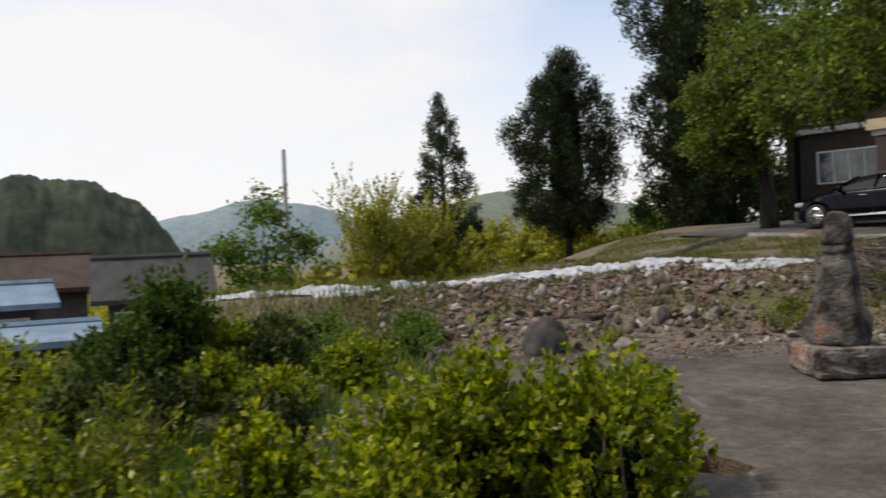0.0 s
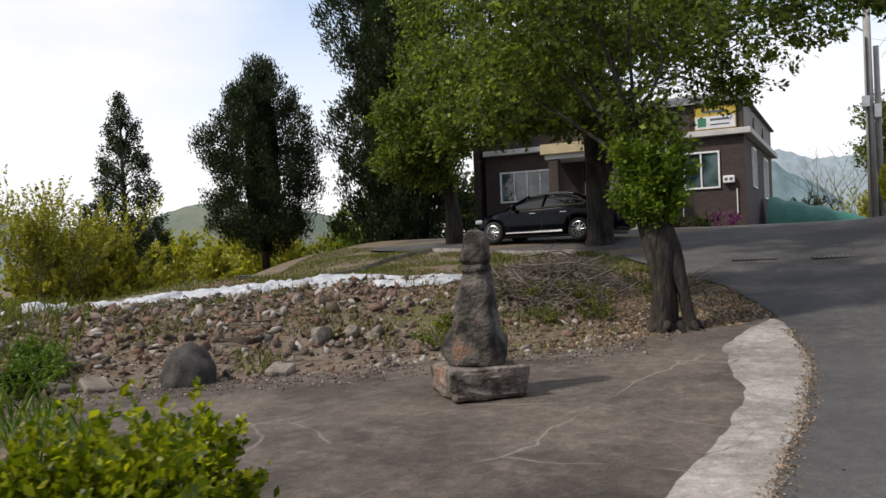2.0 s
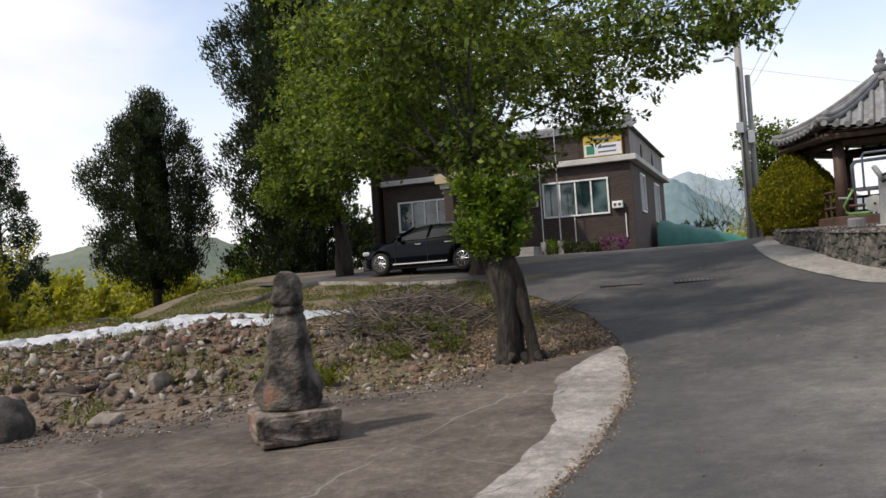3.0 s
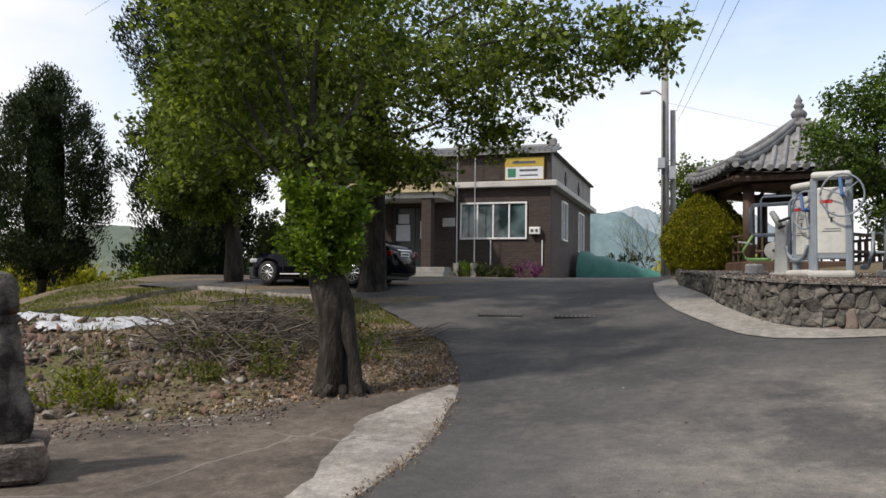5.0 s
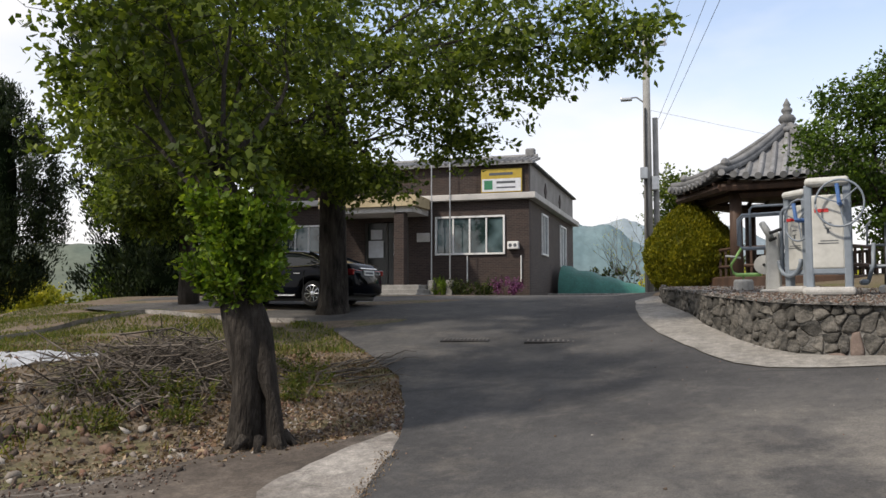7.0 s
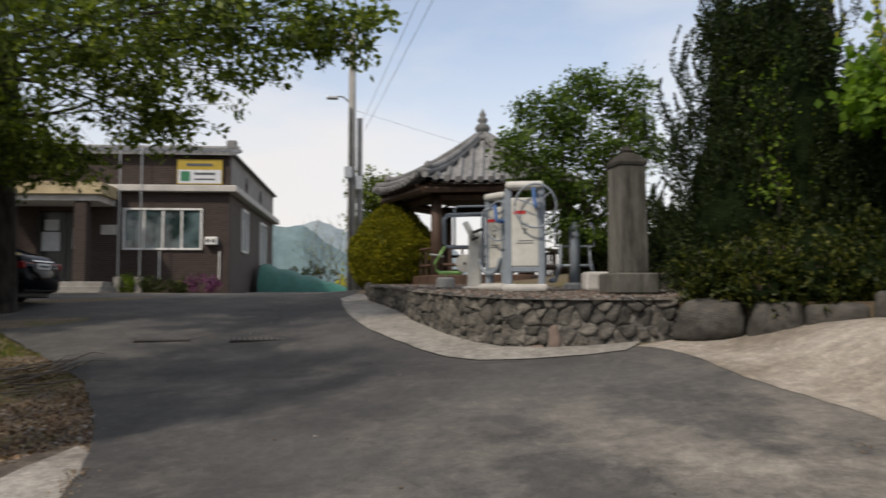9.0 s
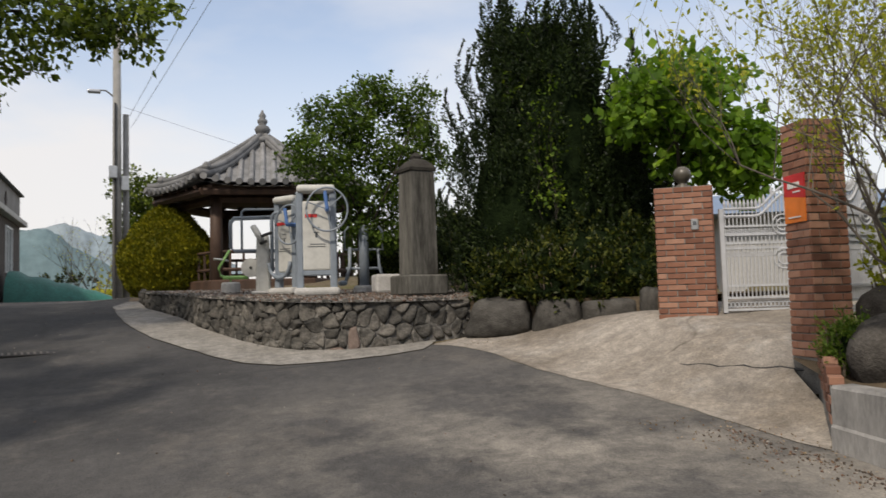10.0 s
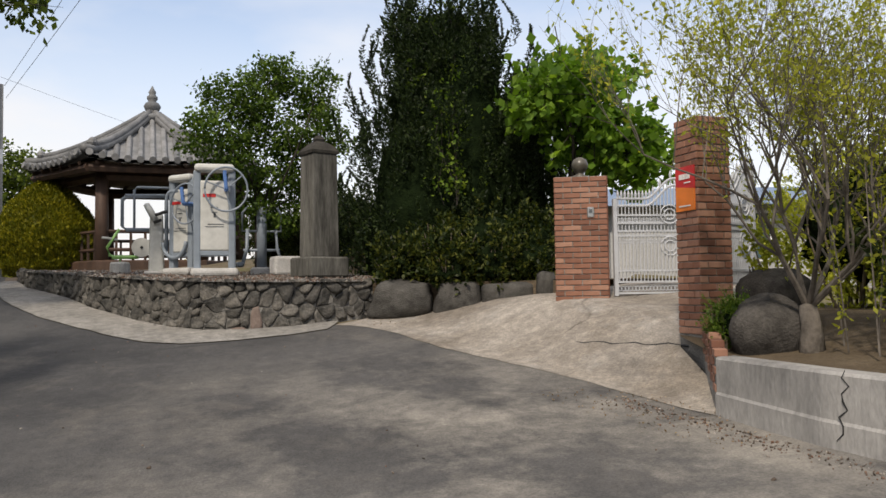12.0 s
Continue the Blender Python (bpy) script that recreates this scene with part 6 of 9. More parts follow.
def build_plastic(line, width, seed, label, lump):
    total, at = along(line)
    nu, nv = int(total / 0.07), 16
    V = []
    for i in range(nu):
        x, y, d = at(total * i / (nu - 1) * 0.999)
        nx, ny = -d[1], d[0]
        edge = (1 + 0.5 * noise.noise(Vector((i * 0.16, seed, 0)))) * (0.12 + 0.88 * math.sin(math.pi * (i + 0.5) / nu) ** 0.45)
        for j in range(nv):
            f = (j / (nv - 1) - 0.5) * width * edge
            px, py = x + nx * f, y + ny * f
            w = Vector((px * 2.4, py * 2.4, seed))
            h = 0.10 * lump * (1 + noise.noise(w * 0.5)) * (1 - (2 * j / (nv - 1) - 1) ** 2) + 0.11 * lump * abs(noise.noise(w * 1.7)) + 0.05 * abs(noise.noise(w * 5.0)) + 0.025 * abs(noise.noise(w * 11.0)) - 0.02
            V.append((px, py, land_z(px, py) + h))
    i = np.arange(nu - 1)[:, None] * nv + np.arange(nv - 1)[None]
    f = np.stack([i, i + 1, i + nv + 1, i + nv], -1).reshape(-1, 4)
    ob = part("plastic_sheet", mesh_np("plastic_sheet", V, f), "plastic")
    tagged(ob, label, "plastic sheet")


CR = "crumpled white plastic sheeting along the bank's crest"
SV = "silvery plastic sheet spread along the bank's crest"
for k, (line, w, lb, lump) in enumerate((([(7.6, 15.4), (8.4, 14.3), (9.1, 13.5)], 0.7, CR, 0.7), ([(9.0, 13.7), (9.6, 12.9), (10.2, 12.4)], 0.7, CR, 1.0), ([(9.0, 12.9), (9.5, 12.3), (9.9, 11.9)], 0.45, CR, 0.9), ([(10.2, 12.0), (10.7, 11.6)], 0.4, CR, 0.9), ([(10.4, 12.3), (11.0, 11.9)], 0.6, CR, 0.9), ([(11.2, 11.8), (11.8, 11.3), (12.5, 10.9)], 0.7, CR, 0.9), ([(12.4, 11.0), (13.2, 10.3), (13.9, 9.6)], 1.1, SV, 0.9), ([(13.7, 9.8), (14.4, 9.0), (14.9, 8.2)], 1.2, SV, 0.8), ([(14.6, 8.5), (15.1, 7.5), (15.6, 6.4)], 1.1, SV, 0.7), ([(14.0, 7.9), (14.2, 7.3), (14.7, 6.7)], 0.6, SV, 0.8))):
    build_plastic(line, w, 1.0 + 2.7 * k, lb, lump)



M["brush"] = surface("weathered_sticks", (0.06, 0.050, 0.042), (0.26, 0.225, 0.19), 4.0, 40, 0.95, relief=0.2)


def build_brush():
    rng = np.random.default_rng(9)
    bm = bmesh.new()
    for k in range(760):
        a = rng.uniform(0, math.tau)
        r = rng.uniform(0, 1) ** 0.6
        x, y = 15.2 + 1.7 * r * math.cos(a), 5.0 + 1.0 * r * math.sin(a) - 0.25 * r * math.cos(a)
        z = land_z(x, y) + (1 - r) * rng.uniform(0.05, 0.55) + 0.03
        yaw, L = rng.uniform(0, math.tau), rng.uniform(0.4, 1.5)
        dz = rng.uniform(-0.35, 0.7)
        v = np.array([math.cos(yaw), math.sin(yaw), dz]) * L / 2
        c = np.array([x, y, z])
        b = rng.normal(size=3) * 0.16
        p0, p1 = c - v, c + v
        for p in (p0, p1):
            p[2] = max(p[2], land_z(p[0], p[1]) + 0.01)
        r0 = 0.003 + 0.016 * rng.uniform(0, 1) ** 2.2
        tube(bm, [tuple(p0), tuple(c + b), tuple(p1)], [r0, r0 * 0.8, r0 * 0.4], 4, False)
    ob = part("brushwood", bm, "brush")
    tagged(ob, "heap of cut dry branches on the bank", "brushwood", kind="stuff")
    bm = bmesh.new()
    for k in range(60):
        x, y = rng.uniform(10.5, 18.0), 0
        s, d = rng.uniform(-6.5, 1.5), rng.uniform(0.0, 4.5)
        x, y = on_bank(d, s)
        yaw, L = rng.uniform(0, math.tau), rng.uniform(0.3, 0.9)
        p = [(x + math.cos(yaw) * L * f, y + math.sin(yaw) * L * f + 0.05 * math.sin(f * 5), land_z(x + math.cos(yaw) * L * f, y + math.sin(yaw) * L * f) + 0.05) for f in (0, 0.5, 1)]
        tube(bm, p, [0.011, 0.009, 0.004], 4, False)
    # a fallen leafless bough between the pollard and the lane
    for k in range(26):
        x, y = 16.9 + rng.normal() * 0.55, 3.3 + rng.normal() * 0.30
        yaw, L = rng.normal(-0.6, 0.5), rng.uniform(0.4, 1.3)
        p = [(x + math.cos(yaw) * L * f, y + math.sin(yaw) * L * f, land_z(x + math.cos(yaw) * L * f, y + math.sin(yaw) * L * f) + 0.05 + 0.16 * f * rng.uniform(0, 1)) for f in (0, 0.4, 0.75, 1)]
        tube(bm, p, [0.012, 0.010, 0.006, 0.003], 4, False)
    ob = part("sticks", bm, "brush")
    tagged(ob, "dry sticks scattered over the bank", "sticks", kind="stuff")


build_brush()


# ---- parked car ----
def car_paint():
    m, t, b = shader("black_car_paint")
    b.inputs["Base Color"].default_value = (0.002, 0.003, 0.006, 1)
    b.inputs["Roughness"].default_value = 0.10
    b.inputs["Specular IOR Level"].default_value = 0.14
    b.inputs["Coat Weight"].default_value = 0.0
    b.inputs["Coat Roughness"].default_value = 0.03
    return m


M["car_paint"] = car_paint()
M["chrome"] = plain("chrome", (0.75, 0.75, 0.76), 0.12, 1.0, 0.02)
M["tyre"] = plain("tyre", (0.018, 0.018, 0.018), 0.85)
M["rim"] = plain("alloy_rim", (0.55, 0.56, 0.57), 0.25, 0.9, 0.05)
M["tail_red"] = plain("tail_lamp_red", (0.22, 0.01, 0.012), 0.15)
M["lamp_clear"] = plain("headlamp", (0.55, 0.57, 0.6), 0.08)


def car_glass():
    m, t, b = shader("car_glass")
    b.inputs["Base Color"].default_value = (0.012, 0.016, 0.018, 1)
    b.inputs["Roughness"].default_value = 0.03
    b.inputs["Specular IOR Level"].default_value = 0.5
    return m


M["car_glass"] = car_glass()


def build_car(m):
    """A sedan; x from the nose back, y across, z up from the ground."""
    car = thing("sedan_car", m, "glossy black four-door sedan parked before the hall", "car")
    WF, WR, WRAD = 0.95, 3.80, 0.345
    nose = lambda s: s if s > 0.95 else 0.95 - (0.95 - s) * 0.76
    S = np.unique(np.concatenate([np.linspace(0, 0.5, 9), np.linspace(0.5, 4.5, 61), np.linspace(4.5, 4.92, 9)]))
    top = lambda s: float(np.interp(s, [0, 0.06, 0.25, 0.6, 1.2, 1.6, 2.6, 3.8, 4.2, 4.75, 4.86, 4.92], [0.56, 0.68, 0.78, 0.87, 0.98, 1.02, 1.03, 1.07, 1.10, 1.09, 1.02, 0.86]))
    half = lambda s: float(np.interp(s, [0, 0.1, 0.35, 0.8, 1.4, 2.4, 3.8, 4.4, 4.75, 4.92], [0.60, 0.74, 0.86, 0.925, 0.93, 0.935, 0.935, 0.90, 0.83, 0.72]))

    def low(s):
        z = float(np.interp(s, [0, 0.3, 4.6, 4.92], [0.30, 0.20, 0.22, 0.34]))
        for w in (WF, WR):
            if abs(s - w) < 0.385:
                z = max(z, WRAD + math.sqrt(0.385 ** 2 - (s - w) ** 2) - 0.01)
        return z
    secs = []
    for s in S:
        h, t, lo = half(s), top(s), low(s)
        lo = min(lo, t - 0.14)
        mid = (lo + t) / 2
        pr = [(h * 0.80, lo), (h * 0.985, lo + 0.02), (h, max(lo + 0.05, 0.52)), (h * 0.985, max(lo + 0.07, t - 0.20)), (h * 0.955, t - 0.06), (h * 0.90, t), (h * 0.45, t + 0.025), (0, t + 0.03)]
        q = nose(s)
        secs.append([(q, -y, z) for y, z in pr] + [(q, y, z) for y, z in pr[-2::-1]])
    bm = bmesh.new()
    rings = loft(bm, secs, False)
    for r in (rings[0], rings[-1]):
        bm.faces.new(r)
    body = part("body", bm, "car_paint", car, smooth=True)
    bm = bmesh.new()
    box(bm, 2.43, 0, 0.16, 4.5, 1.5, 0.34, 0.03)
    part("underbody", bm, "black", car)
    # cabin glass and roof
    g = np.linspace(1.35, 4.45, 40)
    roof = lambda s: float(np.interp(s, [1.35, 1.7, 2.15, 2.5, 2.9, 3.3, 3.7, 4.1, 4.45], [1.0, 1.19, 1.39, 1.455, 1.475, 1.455, 1.37, 1.22, 1.09]))
    secs = []
    for s in g:
        z1 = roof(s)
        z0 = top(s) - 0.03
        k = np.clip((z1 - z0) / 0.44, 0.02, 1)
        hw = 0.845 - 0.225 * k
        pr = [(0.86, z0), (0.86 - (0.86 - hw) * 0.55, z0 + (z1 - z0) * 0.55), (hw, z0 + (z1 - z0) * 0.90), (hw * 0.8, z0 + (z1 - z0) * 0.985), (0, z1)]
        secs.append([(s, -y, z) for y, z in pr] + [(s, y, z) for y, z in pr[-2::-1]])
    bm = bmesh.new()
    loft(bm, secs, False)
    part("window_glass", bm, "car_glass", car, "dark tinted glass", smooth=True)
    bm = bmesh.new()
    secs = []
    for s in np.linspace(2.12, 3.62, 20):
        z1, z0 = roof(s), top(s) - 0.03
        k = np.clip((z1 - z0) / 0.44, 0.02, 1)
        hw = 0.845 - 0.225 * k + 0.012
        pr = [(hw + 0.02, z0 + (z1 - z0) * 0.84), (hw, z0 + (z1 - z0) * 0.92), (hw * 0.8, z1 + 0.004), (0, z1 + 0.014)]
        secs.append([(s, -y, z) for y, z in pr] + [(s, y, z) for y, z in pr[-2::-1]])
    loft(bm, secs, False)
    part("roof", bm, "car_paint", car, smooth=True)
    for sy in (-1, 1):
        for path, r in (([(1.38, 0.84, 1.0), (1.75, 0.76, 1.20), (2.14, 0.665, 1.39)], 0.035), ([(2.62, 0.865, 1.02), (2.66, 0.77, 1.24), (2.70, 0.66, 1.42)], 0.028), ([(3.6, 0.68, 1.38), (3.95, 0.76, 1.24), (4.4, 0.84, 1.08)], 0.06)):
            bm = bmesh.new()
            tube(bm, [(x, y * sy, z) for x, y, z in path], r, 6)
            part("pillar", bm, "car_paint", car)
        bm = bmesh.new()
        tube(bm, [(1.5, 0.872 * sy, 1.0), (2.6, 0.872 * sy, 1.02), (3.7, 0.865 * sy, 1.06), (4.02, 0.83 * sy, 1.12), (3.75, 0.755 * sy, 1.28), (3.3, 0.685 * sy, 1.40), (2.9, 0.665 * sy, 1.425), (2.2, 0.67 * sy, 1.375)], 0.012, 6)
        part("window_trim", bm, "chrome", car, "chrome window trim")
        bm = bmesh.new()
        box(bm, 2.36, 0.935 * sy, 0.285, 1.9, 0.03, 0.045, 0.01)
        part("sill_trim", bm, "chrome", car, "chrome sill strip")
        for x in (2.35, 3.35):
            bm = bmesh.new()
            box(bm, x, 0.935 * sy, 0.85, 0.22, 0.04, 0.03, 0.01)
            part("door_handle", bm, "chrome", car)
        for x in (1.52, 2.64, 3.55):
            bm = bmesh.new()
            box(bm, x, 0.927 * sy, 0.36, 0.008, 0.02, 0.58)
            part("door_gap", bm, "black", car)
        bm = bmesh.new()
        box(bm, 1.72, 0.98 * sy, 0.99, 0.12, 0.22, 0.15, 0.04, 0, 2)
        part("door_mirror", bm, "car_paint", car)
        bm = bmesh.new()
        box(bm, 0.44, 0.77 * sy, 0.62, 0.32, 0.20, 0.13, 0.04, 28 * -sy, 2)
        part("headlight", bm, "lamp_clear", car)
        bm = bmesh.new()
        box(bm, 4.80, 0.60 * sy, 0.80, 0.16, 0.44, 0.16, 0.03, -14 * sy, 2)
        part("tail_light", bm, "tail_red", car, "red tail lamp")
        for w in (WF, WR):
            wh = part("wheel", lathe(bmesh.new(), [(0.19, -0.10), (0.30, -0.11), (0.33, -0.075), (0.335, 0.0), (0.33, 0.075), (0.30, 0.11), (0.19, 0.10)], 28), "tyre", car, "black tyre on an alloy rim", smooth=True)
            wh.matrix_basis = Matrix.Translation((w, 0.81 * sy, WRAD)) @ Matrix.Rotation(radians(-90 * sy), 4, "X")
            bm = bmesh.new()
            lathe(bm, [(0.225, 0.055), (0.225, 0.105), (0.205, 0.115), (0.195, 0.06)], 28)
            for k in range(10):
                a = k * math.tau / 10
                ca, sa = math.cos(a), math.sin(a)
                tube(bm, [(0.04 * ca, 0.04 * sa, 0.095), (0.205 * ca, 0.205 * sa, 0.10)], 0.018, 5)
            lathe(bm, [(0.06, 0.07), (0.06, 0.11), (0.03, 0.12)], 12)
            part("rim", bm, "rim", wh, "bright spoked alloy rim")
    bm = bmesh.new()
    box(bm, 4.93, 0, 0.80, 0.03, 0.52, 0.13, 0.005)
    part("plate", bm, "white", car, "white number plate")
    bm = bmesh.new()
    box(bm, 4.945, 0, 0.84, 0.008, 0.40, 0.05)
    part("plate_bar", bm, "ink", car)
    bm = bmesh.new()
    box(bm, 4.90, 0, 0.965, 0.05, 0.86, 0.03, 0.01)
    part("boot_trim", bm, "chrome", car)
    bm = bmesh.new()
    box(bm, 4.875, 0, 0.905, 0.06, 1.25, 0.035, 0.01)
    part("light_bar", bm, "tail_red", car, "thin red lamp strip")
    bm = bmesh.new()
    box(bm, 4.74, 0, 0.30, 0.34, 1.42, 0.10, 0.03)
    part("bumper", bm, "black", car)
    bm = bmesh.new()
    box(bm, 0.26, 0, 0.42, 0.10, 0.8, 0.20, 0.03)
    part("grille", bm, "chrome", car)
    return car


# nose towards +y, its side to the lane
car_dir = math.degrees(math.atan2(-2.85, -0.35))
cz = float(paved(25.6, 9.2)) + 0.004
build_car(Matrix.Translation((25.95, 11.12, cz)) @ Matrix.Rotation(radians(car_dir), 4, "Z"))

# concrete kerb round the car park and down the grass slope
KERB = [(22.75, 7.0), (23.2, 8.4), (23.9, 11.9), (22.2, 12.55), (19.1, 12.5), (16.4, 11.9), (14.4, 11.3)]
bm = bmesh.new()
prev = None
for x, y in dense(KERB, 0.5):
    zt = max(land_z(x, y), 0) + 0.10
    a = Vector((x, y, 0))
    cur = [bm.verts.new(p) for p in ((x - 0.09, y - 0.06, zt - 0.4), (x - 0.08, y - 0.05, zt), (x + 0.08, y + 0.05, zt), (x + 0.09, y + 0.06, zt - 0.4))]
    if prev:
        for k in range(3):
            bm.faces.new((prev[k], prev[k + 1], cur[k + 1], cur[k]))
    prev = cur
solo("kerb", bm, "strip", "low weathered concrete kerb along the car park and slope", "kerb", kind="structure")

# drain grates in the lane
M["grate_shade"] = plain("grate_shadow", (0.012, 0.011, 0.010), 0.9)
M["grate_steel"] = plain("worn_grate_steel", (0.075, 0.066, 0.058), 0.7)
for x, y, L in ((20.45, 1.35 + 0.95, 0.9), (20.4, 0.62, 1.1)):
    zt = float(paved(x, y)) + 0.004
    dr = thing("drain_grate", pose(x, y, zt, 0, -4, 8), "rusty steel drain grate set in the asphalt", "drain", "drain grates in the lane")
    # flat near-black slab: the shade in the slots as a colour
    bm = bmesh.new()
    box(bm, 0, 0, -0.03, 0.40, L, 0.035)
    part("frame", bm, "grate_shade", dr)
    for k in range(12):
        bm = bmesh.new()
        box(bm, 0, -L / 2 + 0.06 + k * (L - 0.12) / 11, 0.0, 0.34, 0.035, 0.014)
        part("bar", bm, "grate_steel", dr)


# ---- terrace: pavilion ----
def build_pavilion():
    cx, cy, turn = 30.5, -4.42, radians(141.4)
    zb = float(terrace_z(cx)) - 0.02
    pv = thing("pavilion", pose(cx, cy, zb), "hexagonal timber pavilion with grey tiled roof and stone finial", "pavilion")
    E, A, R = 2.78, 4.47, 3.25
    corner = [(math.cos(turn + k * math.pi / 3), math.sin(turn + k * math.pi / 3)) for k in range(6)]

    def roof_at(f, r):
        """Height over the share of the way to the eave, concave."""
        return E + (A - E) * (1 - r) ** 1.35
    for k in range(6):
        (ax, ay), (bx, by) = corner[k], corner[(k + 1) % 6]
        bm = bmesh.new()
        nu, nv = 12, 10
        for side, dz in ((1, 0.0), (0, -0.10)):
            grid = []
            for j in range(nv + 1):
                r = 0.06 + 0.94 * j / nv
                row = []
                for i in range(nu + 1):
                    f = i / nu
                    x, y = (ax + (bx - ax) * f) * R * r, (ay + (by - ay) * f) * R * r
                    up = 0.16 * r ** 4 * abs(2 * f - 1) ** 2.5
                    row.append(bm.verts.new((x, y, roof_at(f, r) + up + dz)))
                grid.append(row)
            for j in range(nv):
                for i in range(nu):
                    bm.faces.new((grid[j][i], grid[j][i + 1], grid[j + 1][i + 1], grid[j + 1][i]))
        face = part("roof_face", bm, "tile", pv, "grey curved roof tiles")
        # rows of half-round cover tiles
        n = 11
        for i in range(n):
            f = (i + 0.5) / n
            ex, ey = ax + (bx - ax) * f, ay + (by - ay) * f
            mx, my = (ax + bx) / 2, (ay + by) / 2
            # run straight down the slope, parallel to the middle line
            off = (f - 0.5)
            r0 = min(0.97, 2 * abs(off) + 0.05)
            pts = []
            for q in np.linspace(r0, 1.035, 7):
                x = (mx * q + (bx - ax) * off) * R
                y = (my * q + (by - ay) * off) * R
                up = 0.16 * q ** 4 * abs(2 * f - 1) ** 2.5
                pts.append((x, y, roof_at(f, min(q, 1)) + up + 0.035 - (0.03 if q > 1 else 0)))
            bm = bmesh.new()
            tube(bm, pts, 0.075, 8)
            part("cover_tile", bm, "tile", face)
            bm = bmesh.new()
            p, q = Vector(pts[-1]), Vector(pts[-2])
            tube(bm, [tuple(p), tuple(p + (p - q).normalized() * 0.03)], 0.09, 10)
            part("tile_end", bm, "tile", face)
        # hip
        pts = [(ax * R * r, ay * R * r, roof_at(0, r) + 0.16 * r ** 4 + 0.10) for r in np.linspace(0.05, 1.0, 9)]
        bm = bmesh.new()
        tube(bm, pts, [0.11] * 9, 8)
        tube(bm, [(x, y, z + 0.12) for x, y, z in pts[:8]], [0.085] * 8, 8)
        part("hip_ridge", bm, "tile", pv, "raised hip of stacked tiles", smooth=True)
        bm = bmesh.new()
        x, y, z = pts[-2]
        lathe(bm, [(0.09, 0.0), (0.12, 0.06), (0.10, 0.14), (0.04, 0.20)], 8, x, y)
        for v in bm.verts:
            v.co.z += z + 0.1
        part("hip_end", bm, "tile", pv)
        # eave beams and post
        bm = bmesh.new()
        tube(bm, [(ax * R * 0.93, ay * R * 0.93, E - 0.20), (bx * R * 0.93, by * R * 0.93, E - 0.20)], 0.11, 6)
        tube(bm, [(ax * 2.45, ay * 2.45, E - 0.34), (bx * 2.45, by * 2.45, E - 0.34)], 0.13, 6)
        part("beam", bm, "wood_dark", pv)
        for j in range(6):
            f = (j + 0.5) / 6
            x, y = ax + (bx - ax) * f, ay + (by - ay) * f
            bm = bmesh.new()
            tube(bm, [(x * 0.4, y * 0.4, E + 0.55), (x * R * 0.98, y * R * 0.98, E - 0.09)], 0.055, 6)
            part("rafter", bm, "wood_dark", pv)
        bm = bmesh.new()
        tube(bm, [(ax * 2.45, ay * 2.45, 0.0), (ax * 2.45, ay * 2.45, E - 0.2)], [0.17, 0.155], 12)
        part("post", bm, "wood_dark", pv, smooth=True)
        if k != 4:
            for z in (0.55, 1.02):
                bm = bmesh.new()
                tube(bm, [(ax * 2.45, ay * 2.45, z), (bx * 2.45, by * 2.45, z)], 0.05, 6)
                part("rail", bm, "wood_dark", pv)
            for j in range(1, 7):
                f = j / 7
                x, y = (ax + (bx - ax) * f) * 2.45, (ay + (by - ay) * f) * 2.45
                bm = bmesh.new()
                box(bm, x, y, 0.30, 0.06, 0.06, 0.74)
                part("baluster", bm, "wood_dark", pv)
    bm = bmesh.new()
    lathe(bm, [(2.7, 0.0), (2.7, 0.24), (2.62, 0.28)], 6, 0, 0, turn)
    part("deck", bm, "wood_dark", pv, "dark timber deck")
    bm = bmesh.new()
    lathe(bm, [(2.9, E - 0.02), (0.3, E + 0.75)], 6, 0, 0, turn)
    part("ceiling", bm, "wood_dark", pv)
    bm = bmesh.new()
    lathe(bm, [(0.34, A - 0.12), (0.36, A), (0.20, A + 0.08), (0.12, A + 0.12), (0.20, A + 0.20), (0.24, A + 0.30), (0.18, A + 0.40), (0.10, A + 0.44), (0.15, A + 0.52), (0.15, A + 0.58), (0.08, A + 0.65), (0.11, A + 0.71), (0.06, A + 0.80), (0.015, A + 0.90)], 16)
    part("finial", bm, "tile", pv, "carved stone finial", smooth=True)


build_pavilion()

# ---- terrace: exercise machines ----
M["pipe_blue"] = plain("grey_blue_pipe", (0.21, 0.245, 0.285), 0.4)
M["cream"] = plain("cream_panel", (0.50, 0.50, 0.47), 0.45)
M["pad"] = surface("pale_pad", (0.45, 0.44, 0.42), (0.62, 0.61, 0.59), 3, 30, 0.85, relief=0.2)
M["lime"] = plain("lime_green", (0.22, 0.42, 0.12), 0.4)
M["red"] = plain("red_label", (0.55, 0.03, 0.03), 0.5)
M["orange"] = plain("orange_label", (0.75, 0.20, 0.03), 0.5)
M["blue_handle"] = plain("blue_handle", (0.10, 0.20, 0.45), 0.4)


def terrace_pose(x, y, turn=0.0):
    return pose(x, y, float(terrace_z(x)) - 0.02, 0, 0, turn)



def pipe(name, parent, pts, r, mat="pipe_blue", closed=False):
    return part(name, tube(bmesh.new(), pts, r, 8), mat, parent, smooth=True)


def arc(c, r, a0, a1, n, plane="yz"):
    out = []
    for k in range(n + 1):
        a = radians(a0 + (a1 - a0) * k / n)
        u, v = r * math.cos(a), r * math.sin(a)
        out.append((c[0], c[1] + u, c[2] + v) if plane == "yz" else (c[0] + u, c[1], c[2] + v) if plane == "xz" else (c[0] + u, c[1] + v, c[2]))
    return out


